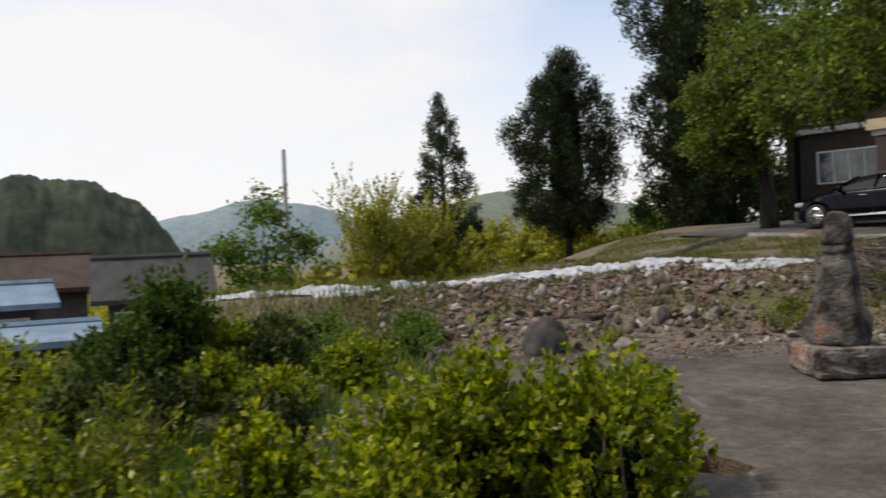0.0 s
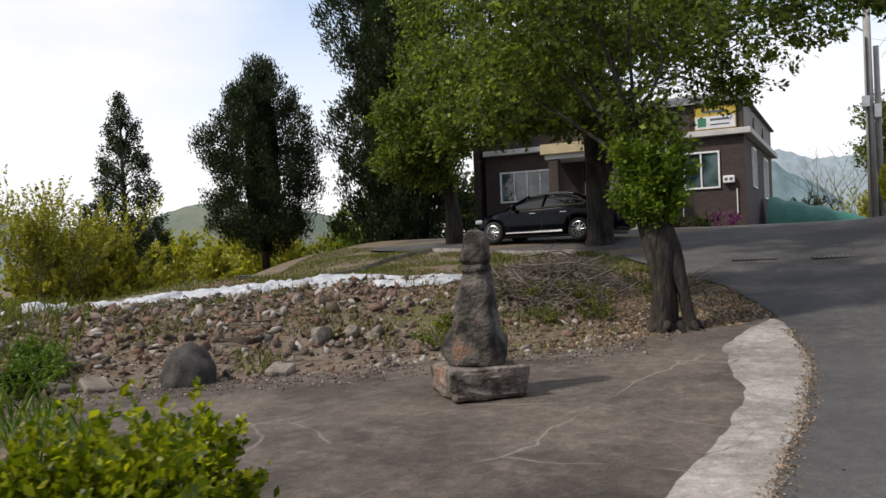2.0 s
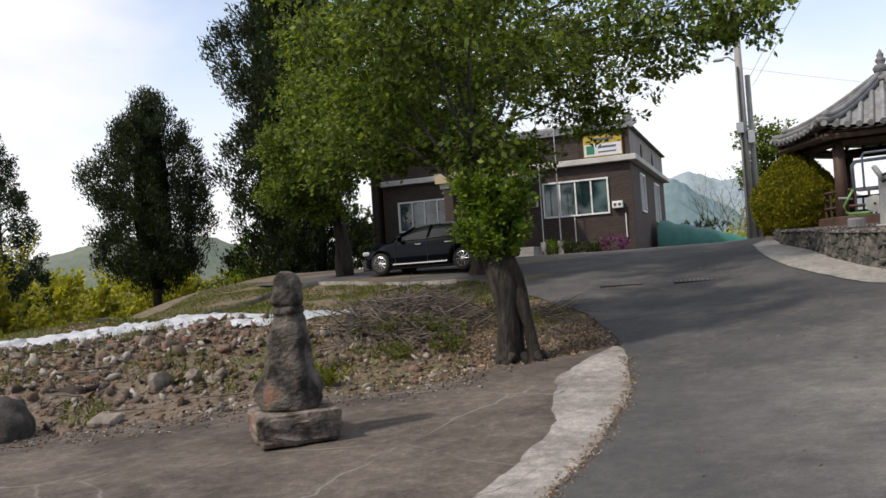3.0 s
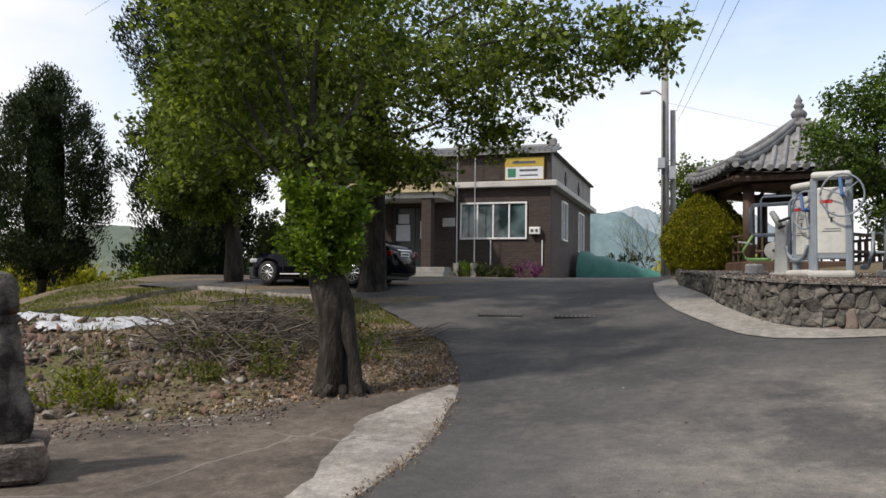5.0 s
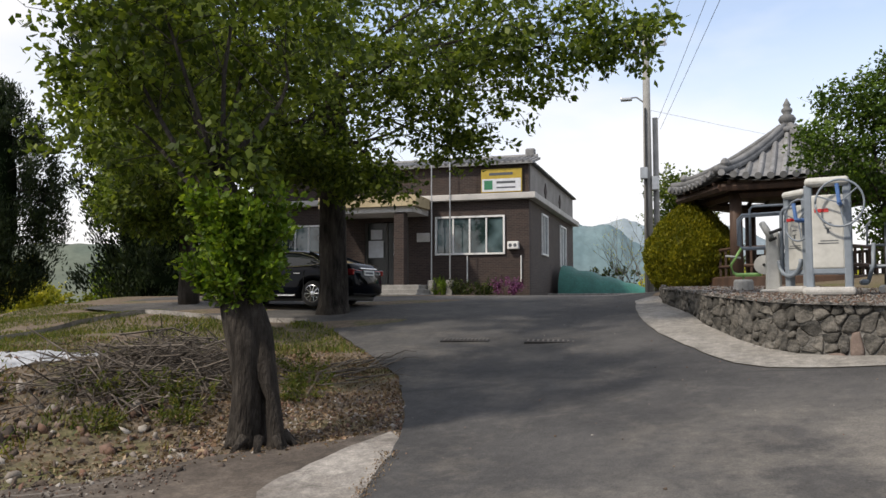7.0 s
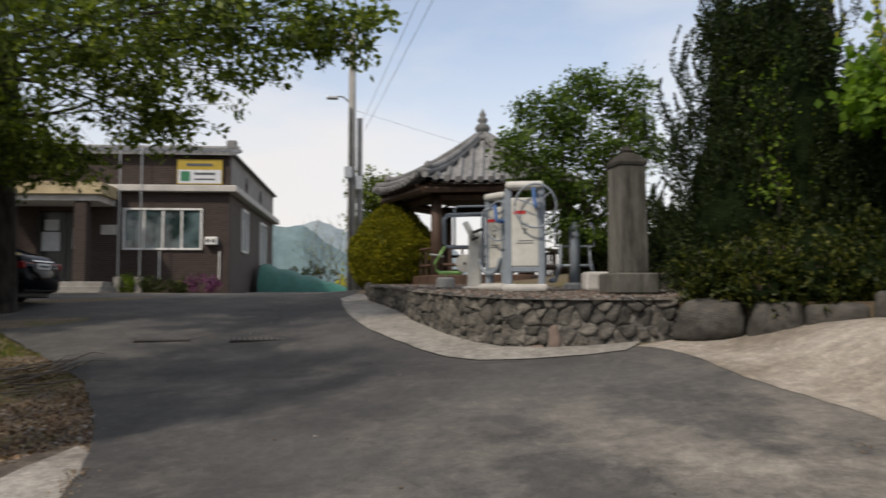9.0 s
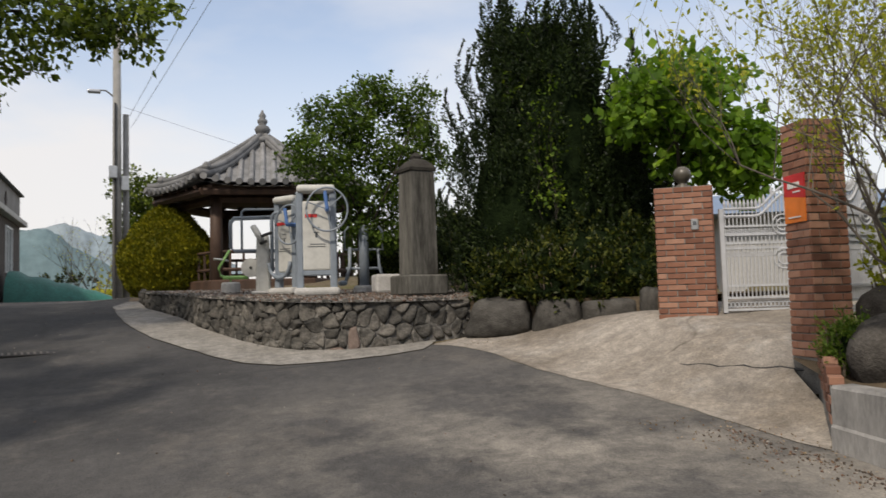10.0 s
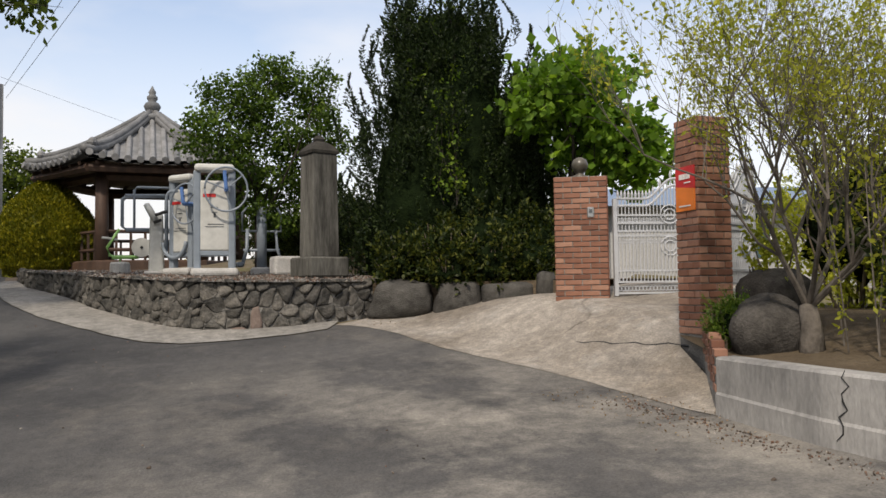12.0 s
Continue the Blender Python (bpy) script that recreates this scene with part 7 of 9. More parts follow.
def panel_machine(m, label, big):
    """A signboard between two posts, with hand wheels; its face looks along -x."""
    t = thing("exercise_machine", m, label, "exercise machine", "exercise machines on the terrace")
    w = 0.60 if big else 0.48
    for sy in (-1, 1):
        bm = bmesh.new()
        box(bm, 0, sy * w / 2, 0.05, 0.14, 0.13, 1.72, 0.03, 0, 2)
        part("post", bm, "pipe_blue", t)
    bm = bmesh.new()
    box(bm, -0.02, 0, 0.42, 0.10, w - 0.10, 1.18, 0.03, 0, 2)
    pn = part("panel", bm, "cream", t, "cream instruction panel")
    for z, h, a, b, mt in ((1.32, 0.055, -0.02, 0.2, "red"), (1.14, 0.012, -0.06, 0.06, "ink"), (0.98, 0.07, -0.018, 0.018, "ink"), (0.86, 0.010, -0.16, 0.12, "ink"), (0.82, 0.010, -0.16, 0.16, "ink"), (1.06, 0.010, -0.05, 0.05, "ink")):
        bm = bmesh.new()
        box(bm, -0.074, (a + b) / 2, z, 0.008, b - a, h)
        part("lettering", bm, mt, pn)
    bm = bmesh.new()
    box(bm, 0, 0, 1.74, 0.26, w + 0.10, 0.14, 0.065, 0, 3)
    part("cap", bm, "cream", t, "cream rounded cap")
    bm = bmesh.new()
    box(bm, 0, 0, 0.33, 0.12, w, 0.10, 0.02)
    part("crossbar", bm, "pipe_blue", t)
    bm = bmesh.new()
    box(bm, 0, 0, 0, 0.42, w + 0.22, 0.13, 0.05, 0, 2)
    part("pad", bm, "pad", t, "white concrete pad")
    for y, z, mt in ((-0.20 if big else -0.30, 1.44 if big else 1.30, "pipe_blue"),):
        c = (-0.22, y, z)
        wheel = pipe("hand_wheel", t, arc(c, 0.37, 0, 360, 28), 0.018)
        for a in (20, 140, 260):
            part("spoke", tube(bmesh.new(), [c, arc(c, 0.37, a, a, 1)[0]], 0.012, 6), "pipe_blue", wheel)
        part("hub", tube(bmesh.new(), [(-0.27, y, z), (0.0, y, z)], 0.04, 10), "blue_handle", wheel)
        part("grip", tube(bmesh.new(), [(-0.27, y, z), (-0.29, y + 0.03, z + 0.30)], 0.035, 8), "blue_handle", wheel)
    return t


panel_machine(terrace_pose(20.92, -3.97, -13) @ Matrix.Diagonal((1, 1, 1.07, 1)), "cream and grey-blue panel exercise machine with hand wheels", True)
t2 = panel_machine(terrace_pose(21.85, -3.60, -58), "narrow cream panel exercise machine with curved blue pipes", False)
pipe("hoop", t2, [(-0.05, 0.38, 0.45), (-0.05, 0.38, 1.38)] + arc((-0.05, 0.22, 1.42), 0.16, 0, 110, 8) + [(-0.05, 0.05, 1.58)], 0.038)
pipe("hoop", t2, arc((-0.10, 0.12, 0.62), 0.30, 180, 360, 12), 0.036)
pipe("upright", t2, [(0.0, -0.30, 0.10), (0.0, -0.30, 1.80)], 0.05)
part("hand_grip", tube(bmesh.new(), [(-0.12, 0.30, 1.20), (-0.34, 0.34, 1.12)], 0.03, 8), "black", t2)

# handrail stand with a pale drum
hs = thing("exercise_machine", terrace_pose(22.4, -3.22, -10), "pale upright slab with grey-blue pipe handrails", "exercise machine", "exercise machines on the terrace")
bm = bmesh.new()
box(bm, 0, 0, 0, 0.16, 0.28, 1.16, 0.06, 0, 3)
for v in bm.verts:
    v.co.y *= 1 - 0.16 * (v.co.z - 0.3)
part("slab", bm, "cream", hs, "pale standing slab")
drum = part("drum", lathe(bmesh.new(), [(0.20, -0.05), (0.22, 0.0), (0.20, 0.06), (0.12, 0.07)], 20), "cream", hs, "round cream turning disc", smooth=True)
drum.matrix_basis = Matrix.Translation((-0.02, 0.10, 1.16)) @ Matrix.Rotation(radians(62), 4, "X")
part("grip", tube(bmesh.new(), [(-0.16, 0.04, 0.98), (-0.24, -0.08, 1.02)], 0.03, 8), "black", hs)
for dx in (0, 0.3):
    pipe("handrail", hs, [(dx, -0.45, 0.86), (dx, 0.55, 0.86), (dx, 0.62, 0.92), (dx, 0.62, 1.42), (dx, 0.55, 1.50), (dx, -0.30, 1.52)], 0.026)
pipe("handrail", hs, [(0, 0.4, 0.86), (0.0, 0.4, 1.60), (0.0, 0.35, 1.66), (0.0, -0.4, 1.66)], 0.024)
bm = bmesh.new()
box(bm, 0, 0, 0, 0.4, 0.45, 0.06, 0.02)
part("pad", bm, "pad", hs)

# green sitting bike with a white disc
gb = thing("exercise_bike", terrace_pose(24.1, -2.78, -10), "lime green sitting exercise bike with a white disc", "exercise machine")
part("stem", tube(bmesh.new(), [(0, 0, 0), (0, 0, 0.30), (0, 0.20, 0.36), (0, 0.25, 0.52), (0, 0.02, 0.90)], 0.03, 8), "lime", gb, smooth=True)
part("seat", tube(bmesh.new(), [(0, 0.16, 0.32), (0, -0.36, 0.32)], 0.04, 8), "lime", gb)
part("handle", tube(bmesh.new(), [(-0.08, 0.34, 0.72), (0.0, 0.14, 0.70), (0.08, 0.06, 0.68)], 0.025, 8), "cream", gb)
part("disc", tube(bmesh.new(), [(-0.08, -0.42, 0.52), (-0.04, -0.42, 0.52)], 0.20, 24), "cream", gb, "white pedal disc")
part("hub", tube(bmesh.new(), [(-0.10, -0.42, 0.52), (0.04, -0.42, 0.52)], 0.03, 10), "black", gb)
part("arm", tube(bmesh.new(), [(0, -0.30, 0.32), (0, -0.42, 0.52), (0, -0.62, 0.56)], 0.03, 8), "lime", gb)
bm = bmesh.new()
lathe(bm, [(0.2, 0), (0.2, 0.18), (0.17, 0.22)], 14)
part("foot", bm, "pad", gb)

# twin stepping machine
sm = thing("exercise_machine", terrace_pose(22.1, -5.17, -5), "grey-blue pipe stepping machine with raised handles", "exercise machine", "exercise machines on the terrace")
bm = bmesh.new()
lathe(bm, [(0.10, 0), (0.10, 1.30), (0.07, 1.34)], 12)
part("post", bm, "pipe_blue", sm, smooth=True)
for sy in (-1, 1):
    pipe("handle", sm, [(0, 0.10 * sy, 0.86), (0, 0.38 * sy, 0.86), (0, 0.38 * sy, 1.22), (-0.05, 0.30 * sy, 1.32)], 0.024)
    pipe("lever", sm, [(0, 0.28 * sy, 0.9), (-0.05, 0.30 * sy, 0.5), (-0.1, 0.40 * sy, 0.18)], 0.035)
    bm = bmesh.new()
    box(bm, -0.15, 0.46 * sy, 0.14, 0.36, 0.14, 0.10, 0.03)
    part("footboard", bm, "pipe_blue", sm)
pipe("crossbar", sm, [(0, -0.36, 0.48), (0, 0.36, 0.48)], 0.03)
bm = bmesh.new()
lathe(bm, [(0.22, 0), (0.22, 0.10), (0.18, 0.14)], 14)
part("foot", bm, "pad", sm)
bm = bmesh.new()
box(bm, 0, 0, 0, 0.4, 0.7, 0.36, 0.05, 0, 2)
solo("garden_stool", bm, "pad", "low white stone seat on the gravel", "seat", terrace_pose(21.35, -5.50))

# ---- terrace: inscribed pillar ----
M["mon"] = surface("monument_granite", (0.045, 0.043, 0.038), (0.175, 0.17, 0.152), 5.0, 40, 0.92, relief=0.35, stretch=(1, 1, 0.16), spread=(0.34, 0.66))
M["mon_dark"] = surface("weathered_cap", (0.03, 0.028, 0.025), (0.08, 0.075, 0.065), 3, 40, 0.95, relief=0.4)
mo = thing("stone_monument", terrace_pose(19.62, -5.47, 8), "tall grey granite inscribed pillar with a carved cap", "monument")
bm = bmesh.new()
box(bm, 0, 0, 0, 0.76, 0.76, 0.35, 0.03)
part("base", bm, "mon", mo, "dark square stone base")
bm = bmesh.new()
box(bm, 0, 0, 0.35, 0.52, 0.50, 1.79, 0.012)
for v in bm.verts:
    k = 1 - 0.045 * (v.co.z - 0.35)
    v.co.x, v.co.y = v.co.x * k, v.co.y * k
part("shaft", bm, "mon", mo)
bm = bmesh.new()
lathe(bm, [(0.36, 2.14), (0.37, 2.19), (0.30, 2.26), (0.20, 2.33), (0.10, 2.37), (0.12, 2.41), (0.06, 2.47), (0.01, 2.49)], 4, 0, 0, radians(45))
part("cap", bm, "mon_dark", mo, "dark carved stone cap")
for k in range(9):
    bm = bmesh.new()
    box(bm, -0.254 + 0.011 * (0.15 * k + 0.27), 0.02, 0.66 + k * 0.135, 0.006, 0.07, 0.075)
    part("inscription", bm, "mon_dark", mo)

M["rock_grey"] = surface("garden_boulder", (0.035, 0.033, 0.030), (0.125, 0.120, 0.110), 3.0, 30, 0.92, relief=0.9)
# ---- boulders under the azaleas ----
def block_rock(name, seed):
    """A squarish weathered block, one metre each way, with worn corners and uneven faces."""
    bm = bmesh.new()
    bmesh.ops.create_cube(bm, size=2.0)
    bmesh.ops.subdivide_edges(bm, edges=bm.edges[:], cuts=9, use_grid_fill=True)
    off = Vector((seed * 2.3, seed * 1.1, seed * 0.7))
    lean = random.Random(seed)
    sk = [lean.uniform(-0.14, 0.14) for _ in range(4)]
    for v in bm.verts:
        q = v.co.copy()
        k = (abs(q.x) ** 5 + abs(q.y) ** 5 + abs(q.z) ** 5) ** (-1 / 5)
        q = q * k * (1 + 0.12 * noise.noise(q * 0.9 + off) + 0.06 * noise.noise(q * 2.6 + off) + 0.03 * noise.noise(q * 7 + off))
        v.co = Vector((q.x * (1 + sk[0] * q.z) + sk[1] * q.z, q.y * (1 + sk[2] * q.z), q.z * (1 + sk[3] * q.x))) * 0.5
    return bm


for k, (x, y, a, c) in enumerate(((17.05, -5.84, 0.90, 0.56), (16.54, -6.50, 0.66, 0.54), (16.05, -7.05, 0.78, 0.52), (15.62, -7.42, 0.30, 0.66))):
    ob = part("boulder", block_rock("boulder", 31 + k), "rock_grey", smooth=True)
    ob.matrix_world = Matrix.Translation((x, y, 2.06 + c * 0.44)) @ Matrix.Rotation(radians(50), 4, "Z") @ Matrix.Diagonal((a, 0.6, c, 1))
    tagged(ob, "squarish weathered grey boulder edging the garden bed", "boulder", "boulders edging the garden")


# ---- gate ----
def brick_wall_material():
    m, t, b = shader("orange_brick")
    info = t.nodes.new("ShaderNodeObjectInfo")
    col = ramp(t, info.outputs["Random"], [(0.0, (0.17, 0.075, 0.048)), (0.5, (0.27, 0.125, 0.080)), (1.0, (0.38, 0.21, 0.145))])
    col = mix(t, 0.5, col, ramp(t, noise_node(t, 14, 4), [(0.3, (0.6, 0.6, 0.6)), (0.7, (1, 1, 1))]), "MULTIPLY")
    t.links.new(col, b.inputs["Base Color"])
    b.inputs["Roughness"].default_value = 0.9
    bump(t, b, noise_node(t, 60, 3), 0.3, 0.005)
    return m


M["brick_orange"] = brick_wall_material()


def brick_mesh(L, W, H):
    bm = bmesh.new()
    box(bm, 0, 0, -H / 2, L, W, H, 0.004)
    me = bpy.data.meshes.new("brick")
    bm.to_mesh(me)
    bm.free()
    return me


def brick_post(m, la, lb, height, label, side_x=-1):
    """A square brick pillar: a mortar core with a skin of bricks."""
    p = thing("gate_post", m, label, "gate post", "brick gate posts")
    bm = bmesh.new()
    box(bm, 0, 0, -0.3, la - 0.016, lb - 0.016, height + 0.26)
    part("core", bm, "mortar", p, "grey mortar")
    H, J = 0.057, 0.011
    rows = int(height / (H + J))
    shapes = {}
    rng = np.random.default_rng(int(height * 100))

    def put(x, y, z, L, turn):
        key = round(L, 3)
        if key not in shapes:
            shapes[key] = brick_mesh(L, 0.05, H)
        ob = part("brick", shapes[key], "brick_orange", p)
        ob.matrix_basis = Matrix.Translation((x, y, z)) @ Matrix.Rotation(radians(turn), 4, "Z") @ Matrix.Rotation(float(rng.normal() * 0.008), 4, "Y")
    for r in range(rows):
        z = (r + 0.5) * (H + J)
        shift = r % 2
        for side, (length, other, turn) in enumerate(((la, lb, 0), (lb, la, 90))):
            n = max(1, round(length / 0.205))
            cell = length / n
            cuts = [0] + [cell * (k + (0.5 if shift else 0)) for k in range(0 if shift else 1, n)] + [length]
            cuts = sorted({round(c, 4) for c in cuts})
            for a, b in zip(cuts, cuts[1:]):
                c = (a + b) / 2 - length / 2
                L = b - a - J
                if side == 0:
                    put(c, -other / 2 + 0.02, z, L, 0)
                else:
                    put(side_x * (other / 2 - 0.02), c, z, L, 90)
    bm = bmesh.new()
    box(bm, -0.02 * side_x, 0.02, 0, la - 0.02, lb - 0.02, rows * (H + J))
    part("back", bm, "brick_orange", p)
    return p, rows * (H + J)



# the front of each post faces the lane
M["globe"] = plain("dusty_globe_glass", (0.09, 0.08, 0.062), 0.35, 0.0, 0.35)
POST = Matrix.Rotation(radians(-128.1), 4, "Z")
lp, lh = brick_post(Matrix.Translation((14.46, -7.12, 2.14)) @ POST, 0.65, 0.58, 1.74, "orange brick gate post with a globe lamp", -1)
bm = bmesh.new()
lathe(bm, [(0.10, lh), (0.10, lh + 0.04), (0.05, lh + 0.06), (0.05, lh + 0.08), (0.075, lh + 0.10), (0.105, lh + 0.16), (0.105, lh + 0.20), (0.085, lh + 0.25), (0.035, lh + 0.28)], 18)
part("globe_lamp", bm, "globe", lp, "dusty round globe lamp", smooth=True)
bm = bmesh.new()
box(bm, 0.12, -0.30, 1.18, 0.09, 0.03, 0.13, 0.01)
bell = part("doorbell", bm, "steel", lp, "small grey intercom")
part("doorbell_lens", box(bmesh.new(), 0.12, -0.318, 1.24, 0.04, 0.012, 0.04), "ink", bell)
rp, rh = brick_post(pose(11.75, -6.44, 2.0, 0, 0, 168.6), 0.36, 0.36, 2.05, "orange brick gate post with a red sign", 1)
sg = part("security_sign", box(bmesh.new(), 0.0, -0.188, 1.36, 0.30, 0.012, 0.22), "red", rp, "red and orange enamel sign")
part("sign_lower", prism(bmesh.new(), [(-0.15, 1.16), (0.15, 1.16), (0.15, 1.36), (-0.15, 1.40)], "y", -0.196, -0.183), "orange", sg)
for dx, w in ((-0.07, 0.035), (-0.025, 0.035), (0.02, 0.035), (0.065, 0.035)):
    part("sign_mark", box(bmesh.new(), dx, -0.197, 1.46, w, 0.006, 0.05), "white", sg)
part("sign_bar", box(bmesh.new(), 0.04, -0.197, 1.42, 0.10, 0.006, 0.012), "white", sg)
part("sign_bar", box(bmesh.new(), 0.0, -0.200, 1.20, 0.18, 0.006, 0.012), "white", sg)

M["gate_white"] = plain("white_gate_paint", (0.46, 0.475, 0.50), 0.45, 0.0, 0.15)


def gate_leaf(m, width, label):
    """A leaf of flat bars, curls and spikes; x along the leaf from the hinge, z up."""
    g = thing("gate_leaf", m, label, "gate")
    H = 1.46
    topz = lambda x: 1.22 + 0.26 * float(ss(0.42 * width, 0.78 * width, x)) - 0.05 * float(ss(0.80 * width, width, x))
    for x in (0.025, width - 0.025):
        part("stile", box(bmesh.new(), x, 0, 0, 0.05, 0.05, topz(x)), "gate_white", g)
    for z in (0.02, 0.16, 0.30, 0.74, 0.80, 0.90, 1.0):
        part("rail", box(bmesh.new(), width / 2, 0, z, width - 0.1, 0.035, 0.025), "gate_white", g)
    for off in (0.0, 0.09):
        pts = [(0.05 + (width - 0.1) * k / 16, 0, topz(0.05 + (width - 0.1) * k / 16) - off) for k in range(17)]
        part("top_rail", tube(bmesh.new(), pts, 0.016, 6), "gate_white", g)
    n = 20
    for k in range(n):
        x = 0.07 + (width - 0.14) * k / (n - 1)
        part("bar", box(bmesh.new(), x, 0, 0.16, 0.012, 0.012, topz(x) - 0.18), "gate_white", g)
        if x < width * 0.55 or k % 3 == 0:
            bm = bmesh.new()
            tube(bm, [(x, 0, topz(x)), (x, 0, topz(x) + 0.06), (x, 0, topz(x) + 0.11)], [0.012, 0.018, 0.003], 6)
            part("spike", bm, "gate_white", g)
        for z in (0.09, 0.68, 0.95):
            part("curl", tube(bmesh.new(), arc((x, 0, z), 0.028, 0, 360, 8, "xz"), 0.006, 4), "gate_white", g)
    for cx_, cz_ in ((width * 0.72, 0.62), (width * 0.72, 1.02)):
        for r in (0.07, 0.12):
            part("rosette", tube(bmesh.new(), arc((cx_, -0.02, cz_), r, 0, 360, 16, "xz"), 0.010, 5), "gate_white", g)
    return g


gate_leaf(Matrix.Translation((14.10, -7.34, 2.34)) @ Matrix.Rotation(radians(-112), 4, "Z"), 1.02, "white wrought-iron gate leaf with spikes, standing half open")
gate_leaf(Matrix.Translation((12.15, -7.0, 2.30)) @ Matrix.Rotation(radians(-75), 4, "Z"), 0.90, "white wrought-iron gate leaf folded back beside the post")

# ---- planter wall and its plants ----
WALLTOP = 1.91
bm = bmesh.new()
pts = dense([(10.66, -5.38), (9.66, -5.23), (7.5, -5.1), (4.0, -5.0)], 0.4)
prev = None
for k, (x, y) in enumerate(pts):
    zb, zt = float(paved(x, y)) - 0.2, WALLTOP - 0.012 * (10.66 - x) + 0.006 * noise.noise(Vector((x * 3, 0, 0)))
    step = float(paved(x, y)) + 0.16
    cur = [bm.verts.new(p) for p in ((x, y + 0.014, zb), (x, y + 0.014, step), (x, y, step + 0.02), (x, y, zt - 0.02), (x, y - 0.02, zt), (x, y - 0.20, zt), (x, y - 0.22, zt - 0.02), (x, y - 0.22, zb))]
    if prev:
        for i in range(7):
            bm.faces.new((prev[i], prev[i + 1], cur[i + 1], cur[i]))
    else:
        bm.faces.new(cur)
    prev = cur
solo("wall_planter", bm, "cwall", "stained cracked concrete planter wall beside the lane", "wall", kind="structure")
bm = bmesh.new()
cpts = [(9.46 + 0.03 * math.sin(k * 2.3) + 0.004 * k, 0, 1.915 - k * 0.05) for k in range(10)]
tube(bm, [(x, -5.216 + 0.06 * (x - 9.46) + (0.014 if z < 1.60 else 0), z) for x, _, z in cpts], [0.002, 0.004, 0.006, 0.004, 0.007, 0.005, 0.006, 0.004, 0.005, 0.002], 4)
solo("wall_crack", bm, "black", "dark crack running down the concrete wall", "crack", kind="structure")

# brick kerb from the wall's corner back to the post
kb = tagged(new("brick_edging"), "low red brick edging between the drive and the planter", "brick edging", kind="structure")
A_, B_ = Vector((10.68, -5.46)), Vector((11.56, -6.24))
d_ = (B_ - A_).normalized()
for r in range(5):
    for k in range(5):
        c = A_ + d_ * (0.10 + k * 0.21 + (0.1 if r % 2 else 0))
        ob = part("brick", brick_mesh(0.195, 0.10, 0.057) if (r, k) == (0, 0) else bpy.data.meshes["brick_edge"], "brick_orange", kb)
        ob.data.name = "brick_edge"
        ob.matrix_basis = Matrix.Translation((c.x, c.y, 1.66 + r * 0.068 + k * 0.055)) @ Matrix.Rotation(math.atan2(d_.y, d_.x), 4, "Z")
bm = bmesh.new()
tube(bm, [(A_.x, A_.y, 1.6), (B_.x, B_.y, 1.7)], 0.05, 6)
box(bm, (A_.x + B_.x) / 2, (A_.y + B_.y) / 2, 1.4, (B_ - A_).length, 0.08, 0.50, 0, math.degrees(math.atan2(d_.y, d_.x)))
part("core", bm, "mortar", kb)

bm = bmesh.new()
bmesh.ops.create_icosphere(bm, subdivisions=4, radius=0.5)
for v in bm.verts:
    k = 1 + 0.16 * noise.noise(v.co * 2.5) + 0.05 * noise.noise(v.co * 9)
    v.co = Vector((v.co.x * 0.62 * k, v.co.y * 0.55 * k, v.co.z * 0.60 * k))
solo("garden_rock", bm, "rock_dark", "dark veined garden rock in the planter", "rock", pose(10.72, -6.02, 2.08, 0, 8, 20), smooth=True)
solo("garden_rock", rock_mesh("garden_rock", 55, 3, 0.2), "rock_dark", "dark garden rock half hidden by leaves", "rock", pose(11.35, -6.9, 2.35) @ Matrix.Diagonal((0.7, 0.6, 0.6, 1)), smooth=True)


def blades(centres, length, rng, lean=0.35, width=0.012):
    n = len(centres)
    a = rng.uniform(0, math.tau, n)
    L = length * rng.uniform(0.5, 1.3, n)
    tip = np.c_[np.cos(a) * L * lean * rng.uniform(0.2, 1.6, n), np.sin(a) * L * lean * rng.uniform(0.2, 1.6, n), L]
    b = rng.uniform(0, math.tau, n)
    w = np.c_[np.cos(b), np.sin(b), 0 * b] * width
    c = np.asarray(centres)
    mid = c + tip * 0.55 + np.c_[0 * L, 0 * L, L * 0.12]
    v = np.stack([c - w, c + w, mid + w * 0.7, mid - w * 0.7, c + tip], 1)
    k = np.arange(n) * 5
    f = np.concatenate([np.c_[k, k + 1, k + 2], np.c_[k, k + 2, k + 3], np.c_[k + 3, k + 2, k + 4]])
    return v.reshape(-1, 3), f


def grass_patch(name, x, y, z, length, mat, label, seed, lean=0.35, width=0.012, category="grass"):
    rng = np.random.default_rng(seed)
    v, f = blades(np.c_[x, y, z], length, rng, lean, width)
    ob = part(name, mesh_np(name, v, f), mat)
    return tagged(ob, label, category, kind="stuff")


shrub("leafy_tuft", (10.98, -5.92, 1.90), (0.21, 0.19, 0.24), 5200, 0.036, "grass_green", "lush green leafy tuft beside the brick gate post", 16, aspect=0.3, spread=0.07, heart=0.6)


M["twig_grey"] = surface("grey_twigs", (0.085, 0.075, 0.064), (0.21, 0.185, 0.16), 8, 30, 0.95, relief=0.4)


